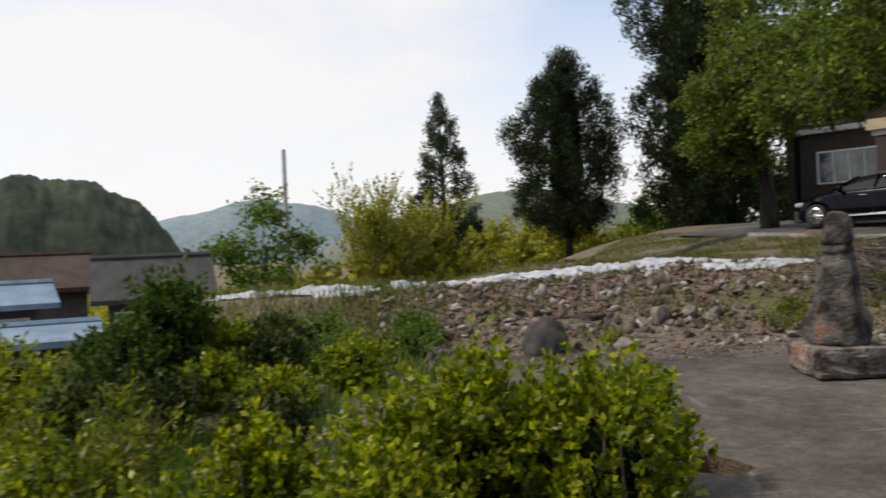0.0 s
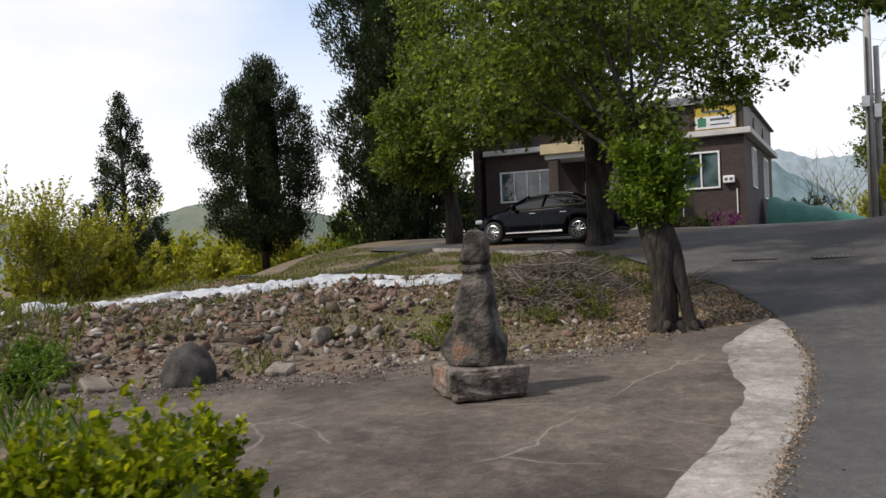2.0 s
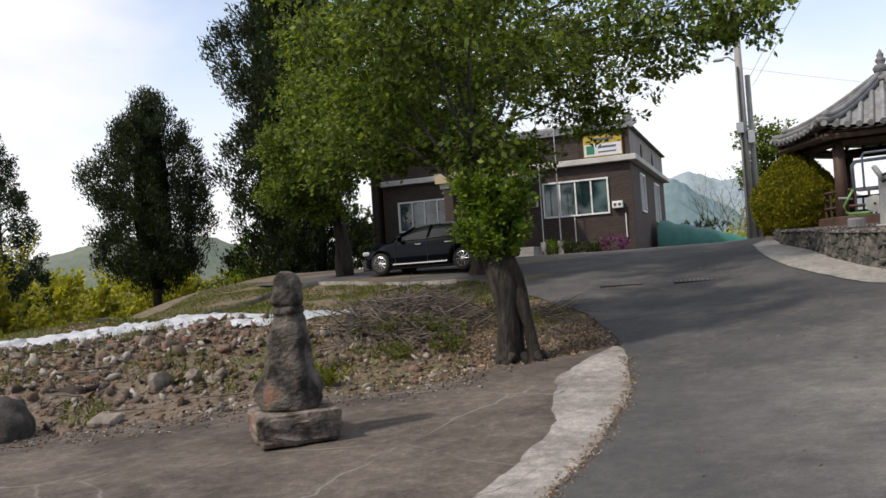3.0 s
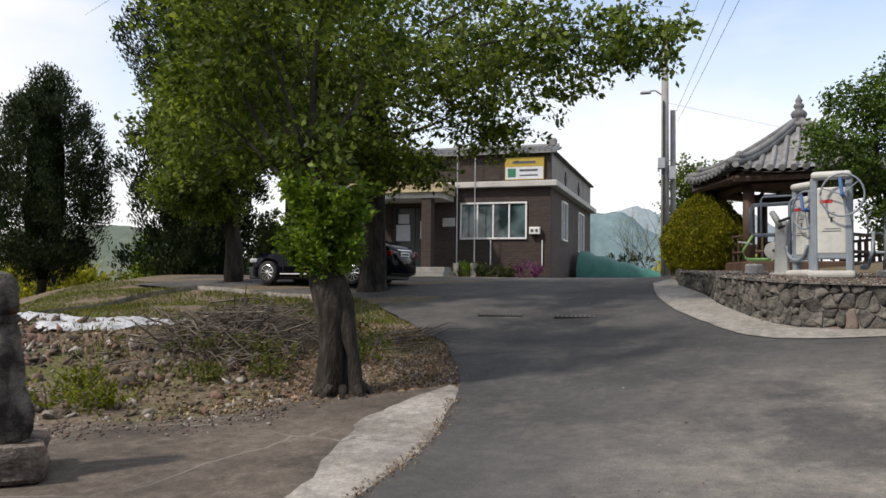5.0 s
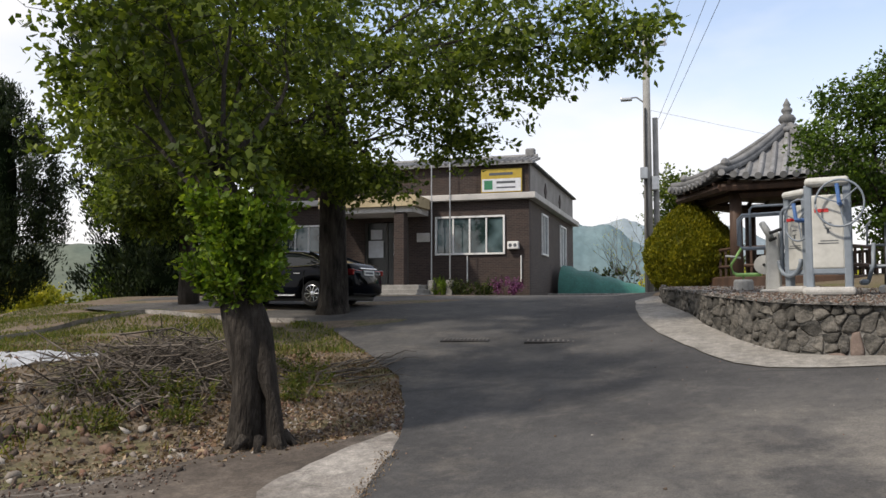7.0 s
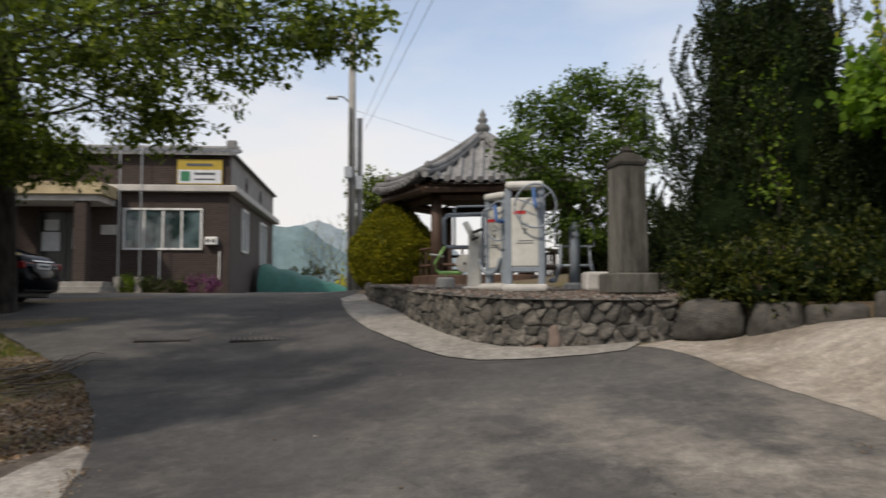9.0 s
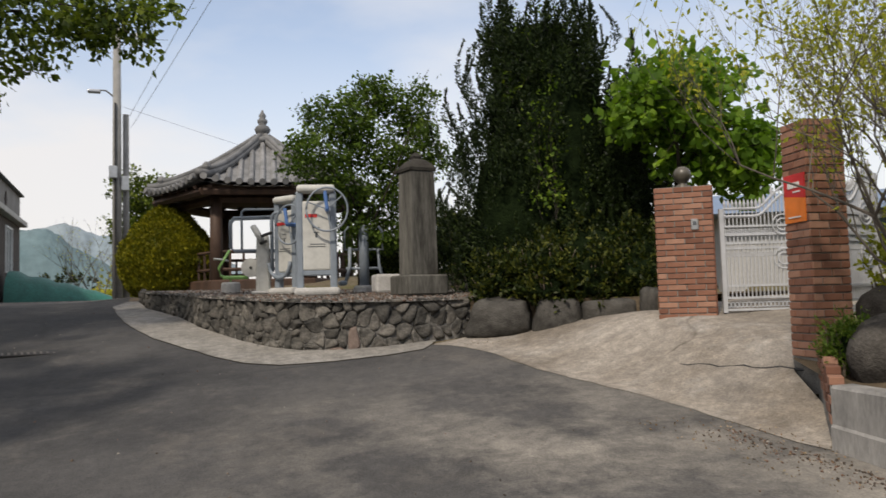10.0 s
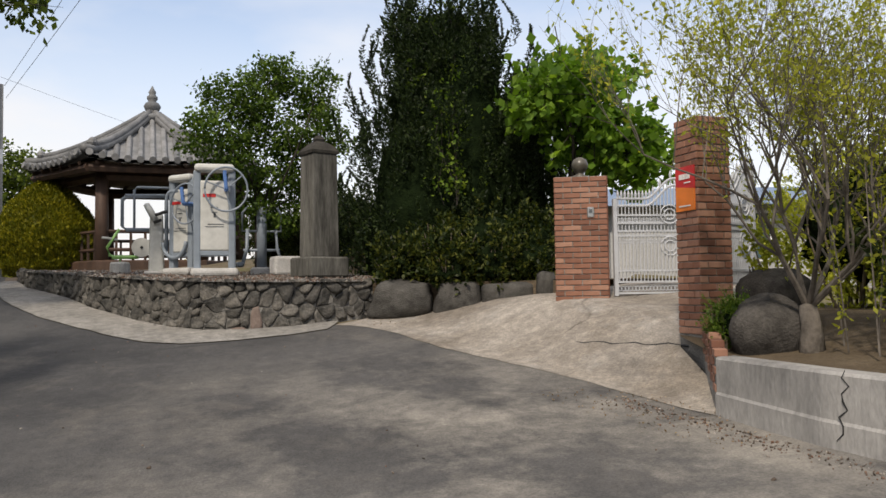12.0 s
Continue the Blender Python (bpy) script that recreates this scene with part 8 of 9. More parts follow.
def wispy_tree(name, base, seed, label, height, leaves, leaf_size, leaf, trunk_r=0.10, lean=(0, 0), forks=(4, 3, 4, 5), fork_z=0.34, wild=0.16, open_=0.62, thin=0.55):
    """A short trunk that forks again and again into fine upright twigs, with sparse small leaves."""
    rng = np.random.default_rng(seed)
    t = thing(name, Matrix.Translation(base), label, "tree")
    k0 = height / 3.4
    part("trunk", tube(bmesh.new(), [(0, 0, -0.1), (0.0, 0, 0.15 * k0), (0.02, -0.02, fork_z * k0 * 0.6), (0.05, -0.03, fork_z * k0)], [trunk_r * 1.3, trunk_r, trunk_r * 0.9, trunk_r * 0.75], 12), "twig_grey", t, smooth=True)
    twig_bm, pts = bmesh.new(), []

    def grow(bm, p, d, length, r, level):
        q, way, path = np.array(p, float), np.array(d, float), [tuple(p)]
        for _ in range(4):
            way = way + rng.normal(size=3) * wild + np.array([0, 0, 0.05])
            way /= np.linalg.norm(way)
            q = q + way * length / 4
            path.append(tuple(q))
        tube(bm, path, [r, r * 0.88, r * 0.76, r * 0.64, r * 0.5], 6 if level < 2 else 4, False)
        if level >= 2:
            for a, b in zip(path, path[1:]):
                for f in np.linspace(0, 1, 5 if level == 2 else 8):
                    pts.append(np.array(a) + (np.array(b) - np.array(a)) * f + rng.normal(size=3) * 0.02)
        if level < len(forks):
            for n in range(forks[level]):
                at = np.array(path[int(rng.integers(2, 5))])
                side = rng.normal(size=3)
                side[2] = abs(side[2]) * 0.4
                nd = way * 0.75 + side / np.linalg.norm(side) * (open_ if level else open_ + 0.08) + np.array([0, 0, 0.22])
                nd /= np.linalg.norm(nd)
                grow(twig_bm if level >= 1 else bm, at, nd, length * rng.uniform(0.62, 0.9), r * thin, level + 1)
    for n in range(forks[0]):
        a = n * math.tau / forks[0] + rng.uniform(-0.4, 0.4)
        bm = bmesh.new()
        d = np.array([math.cos(a) * 0.75 + lean[0], math.sin(a) * 0.75 + lean[1], 1.0])
        grow(bm, (0.05, -0.03, (fork_z - 0.04) * k0), d / np.linalg.norm(d), 1.15 * k0, trunk_r * 0.30, 1 - 1)
        part("limb", bm, "twig_grey", t)
    tagged(part("twig_work", twig_bm, "twig_grey", t), kind="stuff")
    p = np.array(pts)
    p = p[rng.permutation(len(p))[:leaves]]
    part("foliage", leaf_mesh("foliage", p, leaf_size, rng, 0.5, 0.0), leaf, t)
    return t


wispy_tree("garden_tree", (10.32, -6.05, 1.93), 33, "many-stemmed garden tree with fine twigs and sparse yellow-green leaves", 3.1, 13500, 0.044, "leaf_forsythia", 0.085, (-0.30, -0.16), (6, 5, 4, 3), 0.40, 0.15, 0.66, 0.45)
shrub("garden_shrub", (11.42, -6.95, 2.05), (0.32, 0.32, 0.5), 900, 0.06, "leaf_forsythia", "loose yellow-green shrub behind the gate post", 34)
for k, (x, y) in enumerate(((9.3, -6.2), (8.6, -6.0), (9.9, -7.2))):
    shrub("garden_shrub", (x, y, 1.98), (0.55, 0.5, 0.55), 1500, 0.06, "leaf_hedge", "dense dark green shrub in the planter", 35 + k, group="shrubs in the planter")

for k, (x, y, r, h) in enumerate(((12.2, -9.3, 1.0, 1.2), (11.0, -9.0, 1.0, 1.35), (9.8, -8.7, 1.0, 1.25), (8.4, -8.2, 1.0, 1.3), (13.2, -11.5, 1.1, 1.3))):
    shrub("garden_bush", (x, y, 1.95), (r, r, h), 7000, 0.07, "leaf_hedge" if k % 2 else "leaf_forsythia", "leafy green bush deep in the garden", 135 + k, group="bushes deep in the garden", heart=0.6)
rng = np.random.default_rng(140)
ws = thing("sucker_shoots", Matrix.Translation((10.0, -5.85, 1.95)), "upright leafy suckers round the garden tree", "shoots")
sb, sp = bmesh.new(), []
for k in range(16):
    x0, y0 = rng.normal(-0.35, 0.35), rng.normal(-0.3, 0.2)
    L = rng.uniform(0.6, 1.9)
    a = np.array([x0, y0, 0.0])
    b = a + np.array([rng.normal(0, 0.10), rng.normal(0, 0.10), L])
    tube(sb, [tuple(a), tuple((a + b) / 2 + rng.normal(size=3) * 0.03), tuple(b)], [0.008, 0.006, 0.003], 4, False)
    sp.append(a + (b - a) * rng.uniform(0.15, 1.0, 60)[:, None] + rng.normal(size=(60, 3)) * 0.035)
tagged(part("twig_work", sb, "twig_grey", ws), kind="stuff")
part("foliage", leaf_mesh("foliage", np.concatenate(sp), 0.05, rng, 0.5, 0.0), "leaf_forsythia", ws)
for k, (x, y, r, h) in enumerate(((24.4, -6.1, 0.8, 0.8), (23.4, -6.7, 0.8, 0.85), (22.3, -7.3, 0.9, 1.0), (24.8, -8.3, 1.0, 1.2), (26.2, -6.9, 0.8, 0.6))):
    shrub("terrace_shrub", (x, y, float(terrace_z(x)) - 0.02), (r, r, h), 4600, 0.075, "leaf_hedge", "dark green shrub behind the exercise machines", 145 + k, group="shrubs behind the machines", heart=0.65)

# house behind the garden, seen through the leaves
M["house_wall"] = surface("house_render", (0.42, 0.42, 0.42), (0.58, 0.58, 0.57), 1.0, 20, 0.85, relief=0.1)
M["blue_roof"] = plain("blue_roof", (0.16, 0.22, 0.32), 0.55)
hs2 = thing("house", pose(21.5, -18.5, 2.0, 0, 0, -28), "pale rendered house with a blue metal roof", "house")
part("wall", box(bmesh.new(), 0, 0, 0, 6, 9, 2.3), "house_wall", hs2)
part("roof", prism(bmesh.new(), [(-3.5, 2.3), (3.5, 2.3), (0, 3.1)], "y", -5, 5), "blue_roof", hs2, "blue metal gable roof")
wd = part("window", box(bmesh.new(), -3.02, 1.5, 1.0, 0.06, 1.6, 1.2), "white_frame", hs2)
part("pane", box(bmesh.new(), -3.06, 1.5, 1.08, 0.04, 1.44, 1.04), "glass", wd)


# ---- poles and wires ----
def utility_pole(x, y, z, height, r0, r1, label, lamp=False):
    p = thing("utility_pole", pose(x, y, z), label, "utility pole")
    part("shaft", tube(bmesh.new(), [(0, 0, -0.3), (0, 0, height)], [r0, r1], 14), "pole", p, smooth=True)
    if lamp:
        part("crossarm", box(bmesh.new(), 0, 0, height - 0.5, 0.08, 1.5, 0.09, 0.01), "steel", p)
        for dy in (-0.65, -0.25, 0.25, 0.65):
            part("insulator", lathe(bmesh.new(), [(0.03, height - 0.41), (0.06, height - 0.36), (0.06, height - 0.28), (0.03, height - 0.24)], 8, 0, dy), "cream", p)
        lm = part("lamp_arm", tube(bmesh.new(), [(0, 0.1, 7.05), (0, 0.35, 7.25), (0, 0.62, 7.25)], 0.03, 6), "steel", p)
        part("lamp_head", box(bmesh.new(), 0, 0.72, 7.14, 0.2, 0.42, 0.12, 0.04, 0, 2), "steel", lm)
        part("cable_box", box(bmesh.new(), -0.22, 0.12, 4.2, 0.22, 0.26, 0.42, 0.02), "steel", p)
        part("cable_box", box(bmesh.new(), -0.05, -0.26, 3.8, 0.25, 0.25, 0.5, 0.02), "steel", p)
        part("conduit", tube(bmesh.new(), [(-0.2, 0.05, 0), (-0.17, 0.05, 6.8)], 0.035, 6), "black", p)
    return p


utility_pole(36.0, -0.30, 2.85, 9.6, 0.17, 0.12, "tall concrete utility pole with a street lamp", True)
utility_pole(36.25, -0.58, 2.85, 6.5, 0.115, 0.10, "shorter concrete pole beside the utility pole")
utility_pole(25.0, 38.5, gz(25, 38.5), 8.1 - gz(25, 38.5), 0.16, 0.11, "grey concrete utility pole above the valley")
for k, (a, b, sag) in enumerate((((36, -0.55, 11.9), (-14, -7.2, 15.4), 0.5), ((36, -0.95, 11.9), (-14, -8.2, 15.4), 0.5), ((36.2, -0.7, 9.3), (-14, -7.9, 13.0), 0.4), ((36.2, -0.75, 8.9), (-14, -8.3, 12.4), 0.4), ((36.0, -0.4, 9.6), (70, -38, 9.0), 0.8))):
    bm = bmesh.new()
    tube(bm, [tuple(Vector(a).lerp(Vector(b), f) - Vector((0, 0, sag * 4 * f * (1 - f)))) for f in np.linspace(0, 1, 16)], 0.007 if k < 4 else 0.005, 5)
    solo("overhead_cable", bm, "black", "thin black overhead cable from the utility pole", "cable", group="overhead cables")

# ---- beyond the crest: tarp heap, trees, bushes ----
bm = bmesh.new()
secs = []
for k, f in enumerate(np.linspace(0, 1, 14)):
    y = 3.9 - f * 4.6
    h = (1.45 * (1 - f) ** 0.8 + 0.12) * (1 + 0.05 * math.sin(k * 2.2))
    secs.append([(43.5 - 1.8 * math.cos(a) * (1 - 0.3 * f), y, 2.75 + h * math.sin(a) ** 0.7) for a in np.linspace(0.02, math.pi - 0.02, 14)])
loft(bm, secs, False)
solo("tarpaulin", bm, "tarp_green", "green tarpaulin stretched over a long low heap", "tarpaulin", smooth=True)
bm = bmesh.new()
box(bm, 41.2, 1.8, 2.7, 0.3, 5.2, 0.30, 0.03)
solo("block_wall", bm, "strip", "low concrete block wall before the tarpaulin", "wall", kind="structure")
broadleaf("far_tree", (45.0, -1.3, 2.6), [((0, 0, -0.2), 0.2), ((0, 0, 2.5), 0.15), ((0, 0, 4), 0.1)], [(0, 0, 3), (0, 0, 4)], [((0, 0.2, 5.2), (1.3, 1.3, 1.0), 0.4), ((0, -0.6, 4.2), (1.2, 1.2, 0.9), 0.3), ((0, 0.6, 3.6), (1.0, 1.0, 0.8), 0.3)], "leaf_tree", 5200, 0.17, "dark green tree behind the utility pole", 62)
wispy_tree("bare_tree", (50.0, 0.9, 2.2), 63, "pale bare-branched tree beyond the crest", 5.5, 400, 0.07, "leaf_forsythia", 0.12, (0, 0), (4, 3, 3))
for k, (x, y, r, h) in enumerate(((52, 2.2, 1.6, 1.0), (58, 0.0, 2.2, 1.3), (55, -3.5, 2.0, 1.4), (48.5, -0.6, 0.9, 0.8))):
    shrub("roadside_bush", (x, y, gz(x, y)), (r, r, h), 1600, 0.16, "leaf_yellow" if k % 2 else "leaf_hedge", "roadside bush beyond the crest", 64 + k, group="bushes beyond the crest", stems=8)
# hall planting
for k, (y, r, mt, lb) in enumerate(((4.95, 0.62, "petal", "round azalea in purple-pink flower by the hall"), (5.9, 0.5, "leaf_hedge", "low clipped green shrub by the hall"), (6.8, 0.55, "leaf_hedge", "low clipped green shrub by the hall"), (7.6, 0.45, "leaf_bright", "small bright green shrub by the hall"))):
    shrub("azalea_shrub" if k == 0 else "low_shrub", (36.1, y, 2.8), (0.5, r, 0.34 if k else 0.4), 1800, 0.07, mt, lb, 75 + k, stems=6)
bm = bmesh.new()
box(bm, 36.05, 6.1, 2.6, 1.2, 3.9, 0.28, 0.03)
solo("flower_bed", bm, "soil", "raised soil bed along the hall's wall", "flower bed", kind="structure")

# valley: yellow-green bushes, trees, roofs
wispy_tree("spring_tree", (19.9, 23.8, gz(19.9, 23.8)), 131, "feathery upright tree in yellow-green spring leaf", 5.6, 14000, 0.13, "leaf_yellow", 0.07, (0, 0), (7, 4, 4), 0.2, 0.10, 0.45)
VAL = [(20.1, 24.1, 1.9, 1.3, "leaf_yellow"), (21.6, 22.4, 1.5, 1.5, "leaf_yellow"), (17.8, 25.2, 1.6, 1.3, "leaf_yellow"), (27.5, 25.6, 2.2, 1.3, "leaf_yellow"), (24.4, 27.8, 2.2, 1.3, "leaf_yellow"), (33.5, 26.5, 2.6, 1.5, "leaf_yellow"), (15.2, 27.5, 2.0, 1.5, "leaf_bright"), (12.0, 30.0, 2.0, 1.5, "leaf_yellow"), (26.5, 31.5, 2.6, 1.5, "leaf_yellow"), (20.5, 33.0, 3.0, 1.6, "leaf_yellow"), (37.5, 22.5, 2.5, 1.6, "leaf_bright"), (33.0, 34.0, 3.0, 1.7, "leaf_yellow"), (26.0, 42.0, 3.5, 2.0, "leaf_yellow"), (40.0, 33.0, 3.5, 2.0, "leaf_yellow"), (16.0, 40.0, 3.5, 2.0, "leaf_yellow"), (46, 27, 3.5, 2.0, "leaf_yellow"), (10, 40, 3.5, 1.6, "leaf_yellow")]
for k, (x, y, r, h, mt) in enumerate(VAL):
    z = gz(x, y)
    shrub("valley_bush", (x, y, z), (r, r, max(h, 0.5)), 2600, 0.15 + 0.004 * y, mt, "loose yellow-green spring bush in the valley", 100 + k, "bush", 8, 0.55, 0.3, 0, "spring bushes in the valley", 0.22)
for k, (x, y, r, top) in enumerate(((43.5, 28.8, 2.4, 3.6), (40.5, 30.0, 2.0, 2.9), (36.5, 29.0, 1.8, 2.2))):
    z = gz(x, y)
    shrub("valley_bush", (x, y, z), (r, r, (top - z) / 2), 3200, 0.24, "leaf_weed", "rounded fresh green bush below the car park", 340 + k, "bush", 8, 0.55, 0.3, 0, "bushes below the car park", 0.22)
broadleaf("young_tree", (16.3, 26.5, gz(16.3, 26.5)), [((0, 0, -0.2), 0.12), ((0, 0, 2.0), 0.09), ((0.1, 0, 4.2), 0.05)], [(0, 0, 1.6), (0, 0, 2.6), (0.1, 0, 4.0)], [((0.1, 0, 5.6), (0.8, 0.8, 0.9), 0.2), ((-1.0, 0.5, 4.1), (0.9, 0.9, 0.6), 0.25), ((1.1, -0.4, 4.2), (0.9, 0.9, 0.6), 0.25), ((0.0, 0.2, 3.0), (1.5, 1.5, 0.9), 0.4), ((0.3, 0.2, 1.9), (1.6, 1.6, 0.8), 0.4)], "leaf_bright", 4600, 0.16, "young tree with thin fresh leaves above the bank", 130)
rng = np.random.default_rng(77)
n = 900
a, r = rng.uniform(-0.9, 1.75, n), rng.uniform(52, 240, n)
x, y = r * np.cos(a), r * np.sin(a)
keep = (past_crest(x, y) > 14) | (x > 70)
x, y, r = x[keep], y[keep], r[keep]
pts = np.concatenate([blob_points(rng, 70, (px, py, gz(px, py) + 1.2), (2.4, 2.4, 1.7), 0.4) for px, py in zip(x, y)])
ob = part("far_woods", leaf_mesh("far_woods", pts, 0.9, rng, 0.8), "leaf_yellow")
tagged(ob, "far yellow-green orchard and scrub across the valley", "woods", kind="stuff")


def low_house(x, y, yaw, w, L, ridge_z, roof_h, roof_mat, wall_mat, label):
    z = gz(x, y) - 0.1
    wall_h = ridge_z - roof_h - z
    h = thing("house", pose(x, y, z, 0, 0, yaw), label, "house")
    part("wall", box(bmesh.new(), 0, 0, 0, w, L, wall_h), wall_mat, h)
    part("roof", prism(bmesh.new(), [(-w / 2 - 0.6, wall_h - 0.15), (-w / 2 - 0.6, wall_h), (0, wall_h + roof_h), (w / 2 + 0.6, wall_h), (w / 2 + 0.6, wall_h - 0.15)], "y", -L / 2 - 0.5, L / 2 + 0.5), roof_mat, h)
    part("ridge", tube(bmesh.new(), [(0, -L / 2 - 0.5, wall_h + roof_h), (0, L / 2 + 0.5, wall_h + roof_h)], 0.12, 6), roof_mat, h)
    for k in range(2):
        wi = part("window", box(bmesh.new(), -w / 2 - 0.02, (k - 0.5) * L * 0.4, wall_h - 1.4, 0.06, 1.3, 1.0), "white_frame", h)
        part("pane", box(bmesh.new(), -w / 2 - 0.06, (k - 0.5) * L * 0.4, wall_h - 1.33, 0.04, 1.16, 0.86), "glass", wi)
    return h


M["village_wall"] = surface("village_wall", (0.085, 0.08, 0.075), (0.17, 0.16, 0.15), 1.2, 20, 0.9, relief=0.2)
M["roof_grey"] = surface("dark_roof", (0.05, 0.048, 0.046), (0.10, 0.095, 0.09), 1.5, 15, 0.85, relief=0.2)
M["roof_rust"] = surface("rusty_roof", (0.050, 0.034, 0.027), (0.095, 0.066, 0.050), 1.5, 15, 0.85, relief=0.2)
M["blue_sheet"] = surface("pale_blue_sheet", (0.10, 0.17, 0.24), (0.24, 0.33, 0.42), 1.2, 12, 0.6, relief=0.2)
low_house(12.3, 26.9, 68, 2.6, 2.8, 2.5, 1.3, "roof_grey", "village_wall", "low village house with a dark grey roof")
low_house(8.0, 33.5, 78, 4.4, 8.0, 2.75, 1.2, "roof_rust", "village_wall", "low village house with a rusty roof")
low_house(7.0, 26.8, 78, 2.4, 3.0, 1.85, 0.55, "blue_sheet", "village_wall", "shed with a pale blue sheet roof")
low_house(6.2, 21.6, 72, 2.0, 3.4, 0.95, 0.3, "blue_sheet", "village_wall", "low shed covered with pale blue sheeting")
low_house(52.0, 49.0, 45, 4.0, 6.0, 2.3, 1.0, "roof_rust", "house_wall", "small far hut among the bushes")


# ---- undergrowth ----
def scatter(n, x0, x1, y0, y1, seed, keep):
    r = np.random.default_rng(seed)
    x, y = r.uniform(x0, x1, n), r.uniform(y0, y1, n)
    k = np.array([noise.noise(Vector((a * 0.9, b * 0.9, seed))) for a, b in zip(x, y)])
    ok = keep(x, y, k)
    return x[ok], y[ok]


def bank_ds(x, y):
    return bank_coords(x, y)


# tall dry and green grass on the bank left of the rubble
x, y = scatter(26000, -1.5, 13, 5.0, 19, 1, lambda x, y, k: (bank_ds(x, y)[0] > -1.2) & (bank_ds(x, y)[0] < 5.5) & (bank_ds(x, y)[1] > 0.3 + 0.8 * k) & (bank_ds(x, y)[1] < 9) & (k > -0.35))
grass_patch("long_grass", x, y, land(x, y), 0.26, "grass", "long dry and green grass on the bank", 2, 0.5, 0.011)
x, y = scatter(16000, -3, 7.5, 3.0, 15, 3, lambda x, y, k: (bank_ds(x, y)[0] < -0.3) & ~inside(x, y, LOT_NEAR + [(-9, 1.0), (14, 1.0), (14, 8)]) & (k > -0.3))
grass_patch("long_grass", x, y, land(x, y), 0.24, "grass_green", "rank green weeds below the lot", 4, 0.5, 0.014)
# weeds on the rubble, round the pollard, on the slope below the car park
x, y = scatter(22000, 8.5, 24, 2.2, 13, 5, lambda x, y, k: (bank_ds(x, y)[0] > 0.0) & (past_crest(x, y) < 0.1) & (k > 0.12) & ((y > 4.2) | (x < 13.6)) & ~inside(x, y, EDGE_L + PARK[:3] + [(40, 12), (40, -8), (-9, -8)]))
grass_patch("weeds", x, y, land(x, y), 0.12, "grass", "patchy low weeds on the rubble and slope", 6, 0.6, 0.012)
x, y = scatter(90000, 12.5, 26, 2.0, 17, 7, lambda x, y, k: (past_crest(x, y) < 5.0) & (bank_ds(x, y)[0] > 4.2) & (np.hypot(x - 15.2, y - 5.0) > 1.0) & (k > -0.25) & ((y > 4.6) | (x > 19)) & (k > -0.6) & ~inside(x, y, EDGE_L + PARK[:3] + [(40, 12), (40, -8), (-9, -8)]))
grass_patch("slope_grass", x, y, land(x, y), 0.055, "grass", "short yellowing grass on the slope", 8, 0.7, 0.008)
# dead leaves
x, y = scatter(26000, 8.0, 20, 1.8, 12, 9, lambda x, y, k: (bank_ds(x, y)[0] > np.where(x > 12, -0.6, 0.8)) & (past_crest(x, y) < 0.1) & (k > -0.2) & ~inside(x, y, EDGE_L + [(40, 5), (40, -8), (-9, -8)]))
r_ = np.random.default_rng(19)
ob = part("leaf_litter", leaf_mesh("leaf_litter", np.c_[x, y, land(x, y) + 0.012 + 0.02 * r_.uniform(size=len(x))], 0.055, r_, 0.7, 0, 0.2, np.tile((0.6, 0.0, 0.0), (len(x), 1)), 1.2), "litter")
tagged(ob, "brown dead leaves over the soil by the pollard", "leaf litter", kind="stuff")
x, y = scatter(2600, 10.0, 17.4, -6.6, -4.2, 10, lambda x, y, k: (k > 0.0) & (np.abs(y + 5.15) < 0.45) & (x < 12.2) | (np.hypot(x - 16.9, y + 5.5) < 0.45))
ob = part("leaf_litter", leaf_mesh("leaf_litter", np.c_[x, y, np.maximum(paved(x, y), 0) + 0.012], 0.02, r_, 0.7, 0, 0.2, np.tile((0.6, 0.0, 0.0), (len(x), 1)), 0.5), "litter")
tagged(ob, "dry crumbs of leaves along the drive's edge", "leaf litter", kind="stuff")
x, y = scatter(9000, 13.4, 18.6, 0.8, 4.6, 29, lambda x, y, k: (bank_ds(x, y)[0] > -0.6) & (np.hypot(x - 13.5, y - 2.7) > 0.4) & ~inside(x, y, EDGE_L + [(40, 5), (40, -8), (-9, -8)]))
ob = part("leaf_litter", leaf_mesh("leaf_litter", np.c_[x, y, land(x, y) + 0.012], 0.05, r_, 0.5, 0, 0.2, np.tile((0.6, 0.0, 0.0), (len(x), 1)), 1.0), "litter")
tagged(ob, "rusty needles and leaves between the pollard and the lane", "leaf litter", kind="stuff")
x, y = scatter(2600, 12.6, 16.0, 0.9, 3.6, 31, lambda x, y, k: (bank_ds(x, y)[0] > -0.6) & (np.hypot(x - 13.5, y - 2.7) > 0.35) & ~inside(x, y, EDGE_L + [(40, 5), (40, -8), (-9, -8)]))
sz = r_.uniform(0.014, 0.06, len(x)) ** 1.0
ob = part("grit", stone_scatter("grit", np.c_[x, y, land(x, y) + sz * 0.2], sz, r_), "rubble_mix")
tagged(ob, "grey gravel round the pollard's foot", "grit", kind="stuff")
x = r_.uniform(6.5, 11.6, 900)
y = -5.12 + 0.02 * x * 0 + np.abs(r_.normal(0, 0.14, 900)) - 0.12 * ss(9.6, 10.9, x)
sz = r_.uniform(0.006, 0.026, 900)
ob = part("grit", stone_scatter("grit", np.c_[x, y, paved(x, y) + sz * 0.2], sz, r_), "rubble_mix")
tagged(ob, "pale grit along the foot of the planter wall", "grit", kind="stuff")
x, y = r_.uniform(6.8, 30, 260), r_.uniform(-4.8, 2.0, 260)
ok = inside(x, y, road_outline)
x, y = x[ok], y[ok]
sz = r_.uniform(0.008, 0.028, len(x))
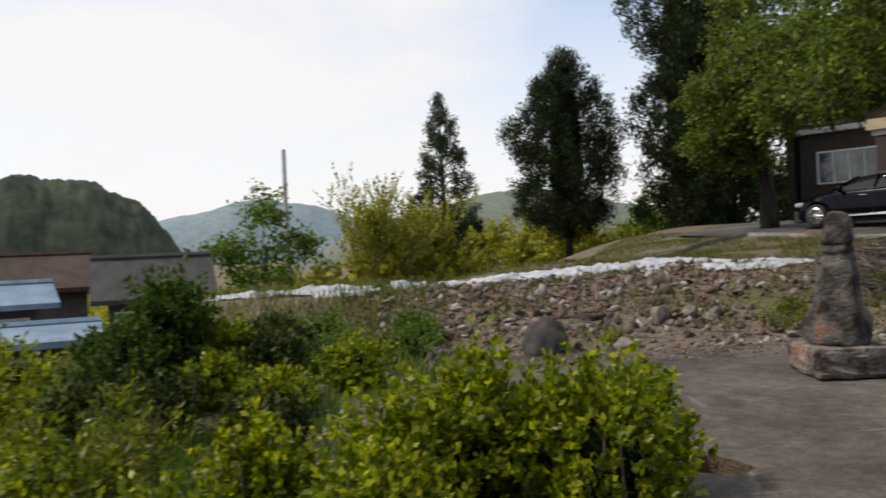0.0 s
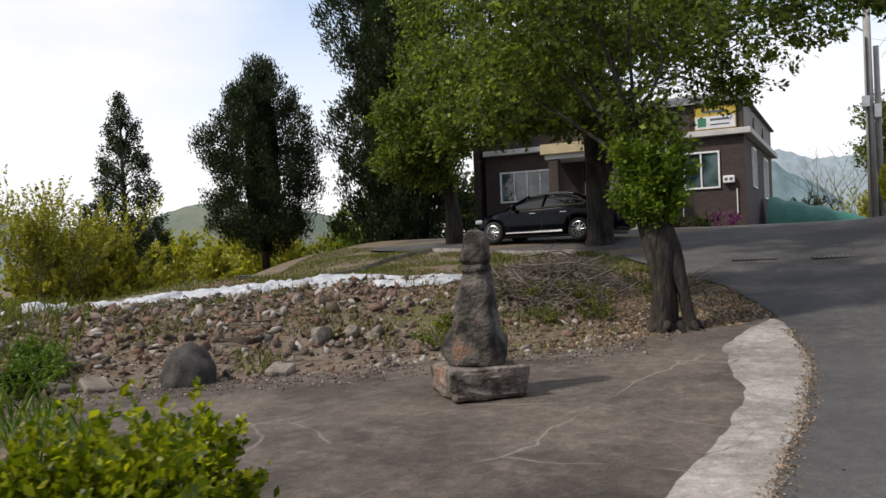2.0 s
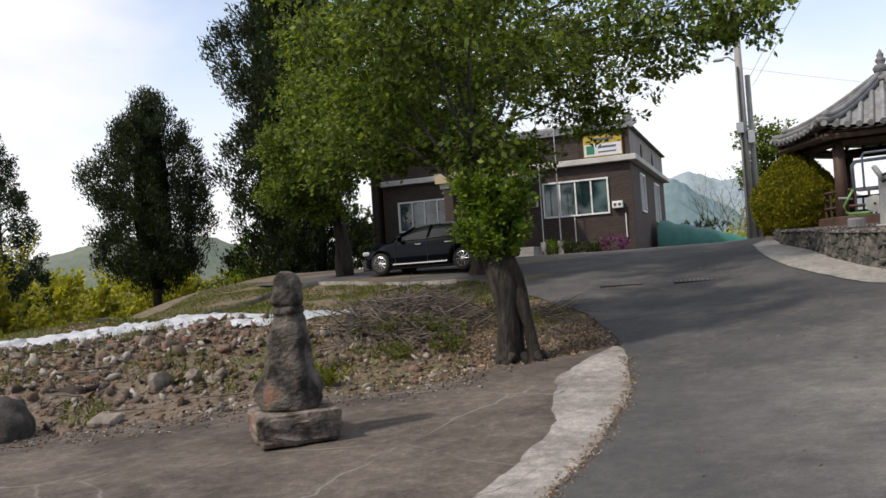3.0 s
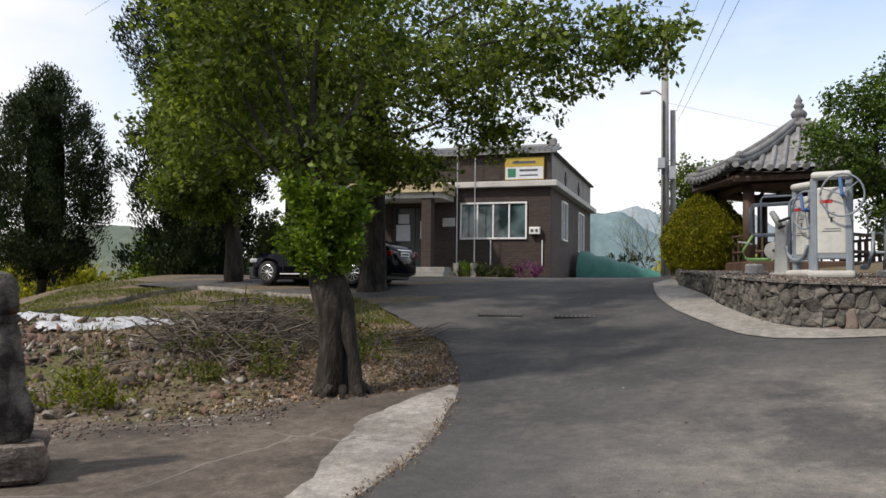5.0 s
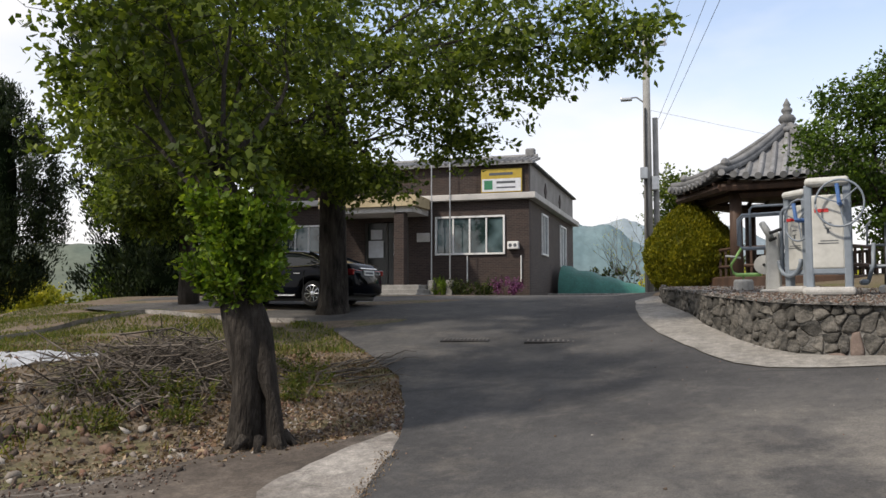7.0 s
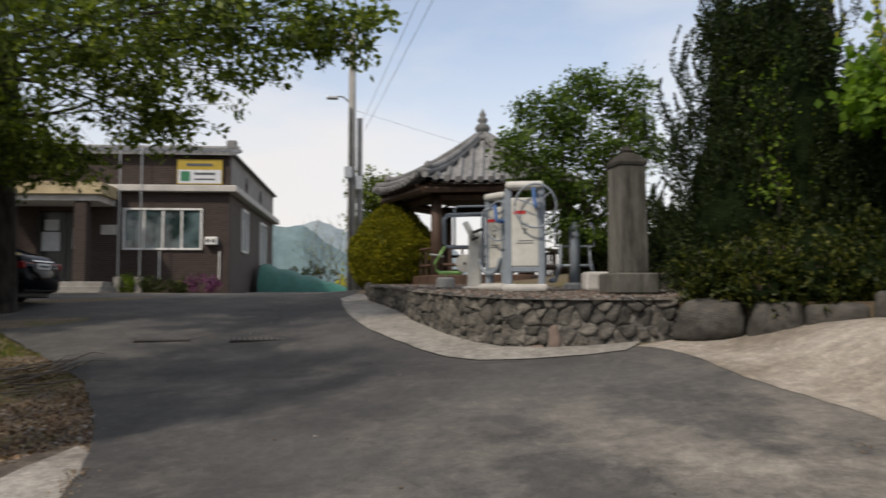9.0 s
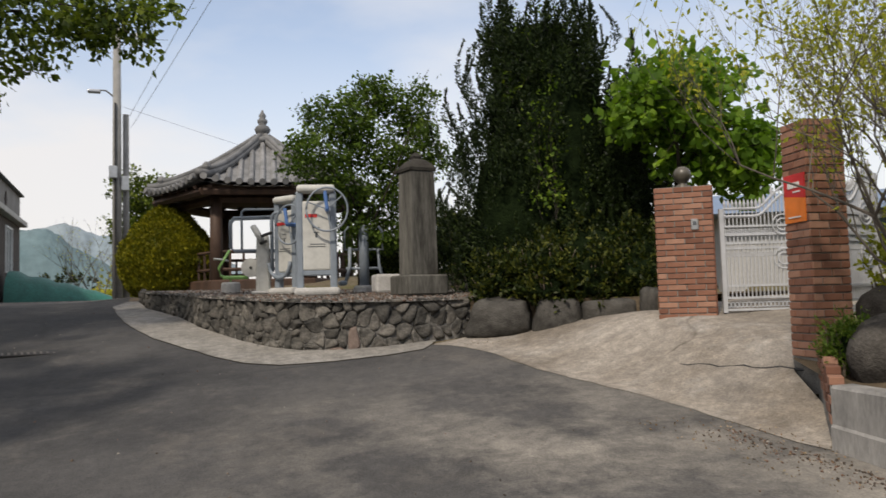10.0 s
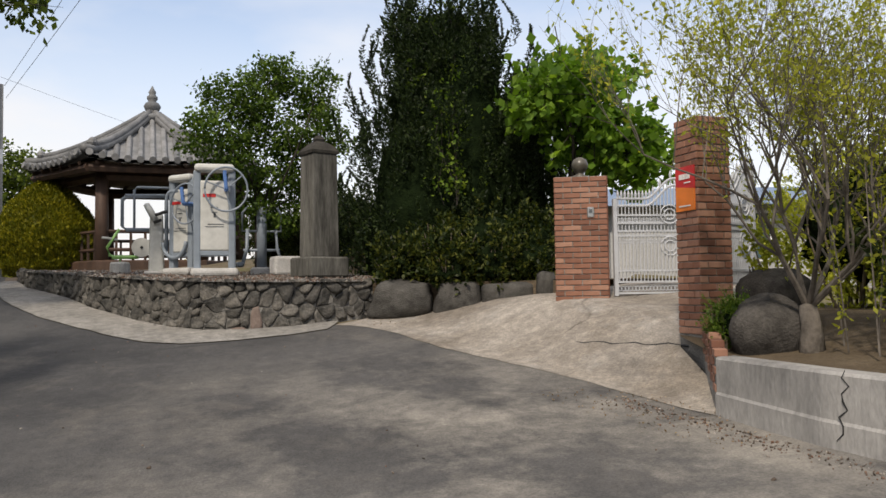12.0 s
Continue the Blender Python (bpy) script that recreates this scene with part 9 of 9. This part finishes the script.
ob = part("grit", stone_scatter("grit", np.c_[x, y, paved(x, y) + sz * 0.2], sz, r_, 0.3), "rubble_mix")
tagged(ob, "stray pebbles and crumbs on the asphalt", "grit", kind="stuff")
bm = bmesh.new()
cp = [(13.25 - 0.13 * k, -6.05 - 0.023 * k + 0.02 * math.sin(k * 1.9)) for k in range(12)]
tube(bm, [(a, b, float(drive_z(a, b)) - 0.002) for a, b in cp], [0.004 + 0.008 * abs(math.sin(k * 1.3)) for k in range(12)], 5)
solo("drive_crack", bm, "black", "dark crack across the concrete drive", "crack", kind="structure")
x, y = r_.uniform(17.3, 27, 9000), r_.uniform(-6.6, -0.8, 9000)
ok = inside(x, y, TERRACE) & (r_.uniform(size=9000) < np.where(x < 22, 1.0, 0.5))
x, y = x[ok], y[ok]
sz = r_.uniform(0.012, 0.045, len(x))
ob = part("gravel", stone_scatter("gravel", np.c_[x, y, terrace_z(x) - 0.02 + sz * 0.2], sz, r_, 0.6), "rubble_mix")
tagged(ob, "loose grey gravel over the terrace", "gravel", kind="stuff")
# reddish needles along the pale strip
x = r_.uniform(6.0, 13.5, 1500)
y = np.interp(x, [p[0] for p in EDGE_L], [p[1] for p in EDGE_L]) + r_.normal(0, 0.05, 1500)
ob = part("leaf_litter", leaf_mesh("leaf_litter", np.c_[x, y, paved(x, y) + 0.010], 0.035, r_, 0.35, 0, 0.1, np.tile((0.6, 0.2, 0.0), (1500, 1)), 0.6), "litter")
tagged(ob, "reddish leaf crumbs along the asphalt's edge", "leaf litter", kind="stuff")

# unseen trees added behind the viewer to darken reflections and cut sky fill
rng = np.random.default_rng(78)
a = rng.uniform(radians(118), radians(262), 260)
r = rng.uniform(17, 34, 260)
x, y = 4 + r * np.cos(a), 1 + r * np.sin(a)
h = rng.uniform(2.0, 6.0, 260)
pts = np.concatenate([blob_points(rng, 60, (px, py, gz(px, py) + ph), (2.6, 2.6, ph * 0.95), 0.3) for px, py, ph in zip(x, y, h)])
ob = part("near_woods", leaf_mesh("near_woods", pts, 0.95, rng, 0.8), "leaf_hedge")
tagged(ob, "unseen belt of trees added to darken reflections and sky fill", "woods", kind="stuff")
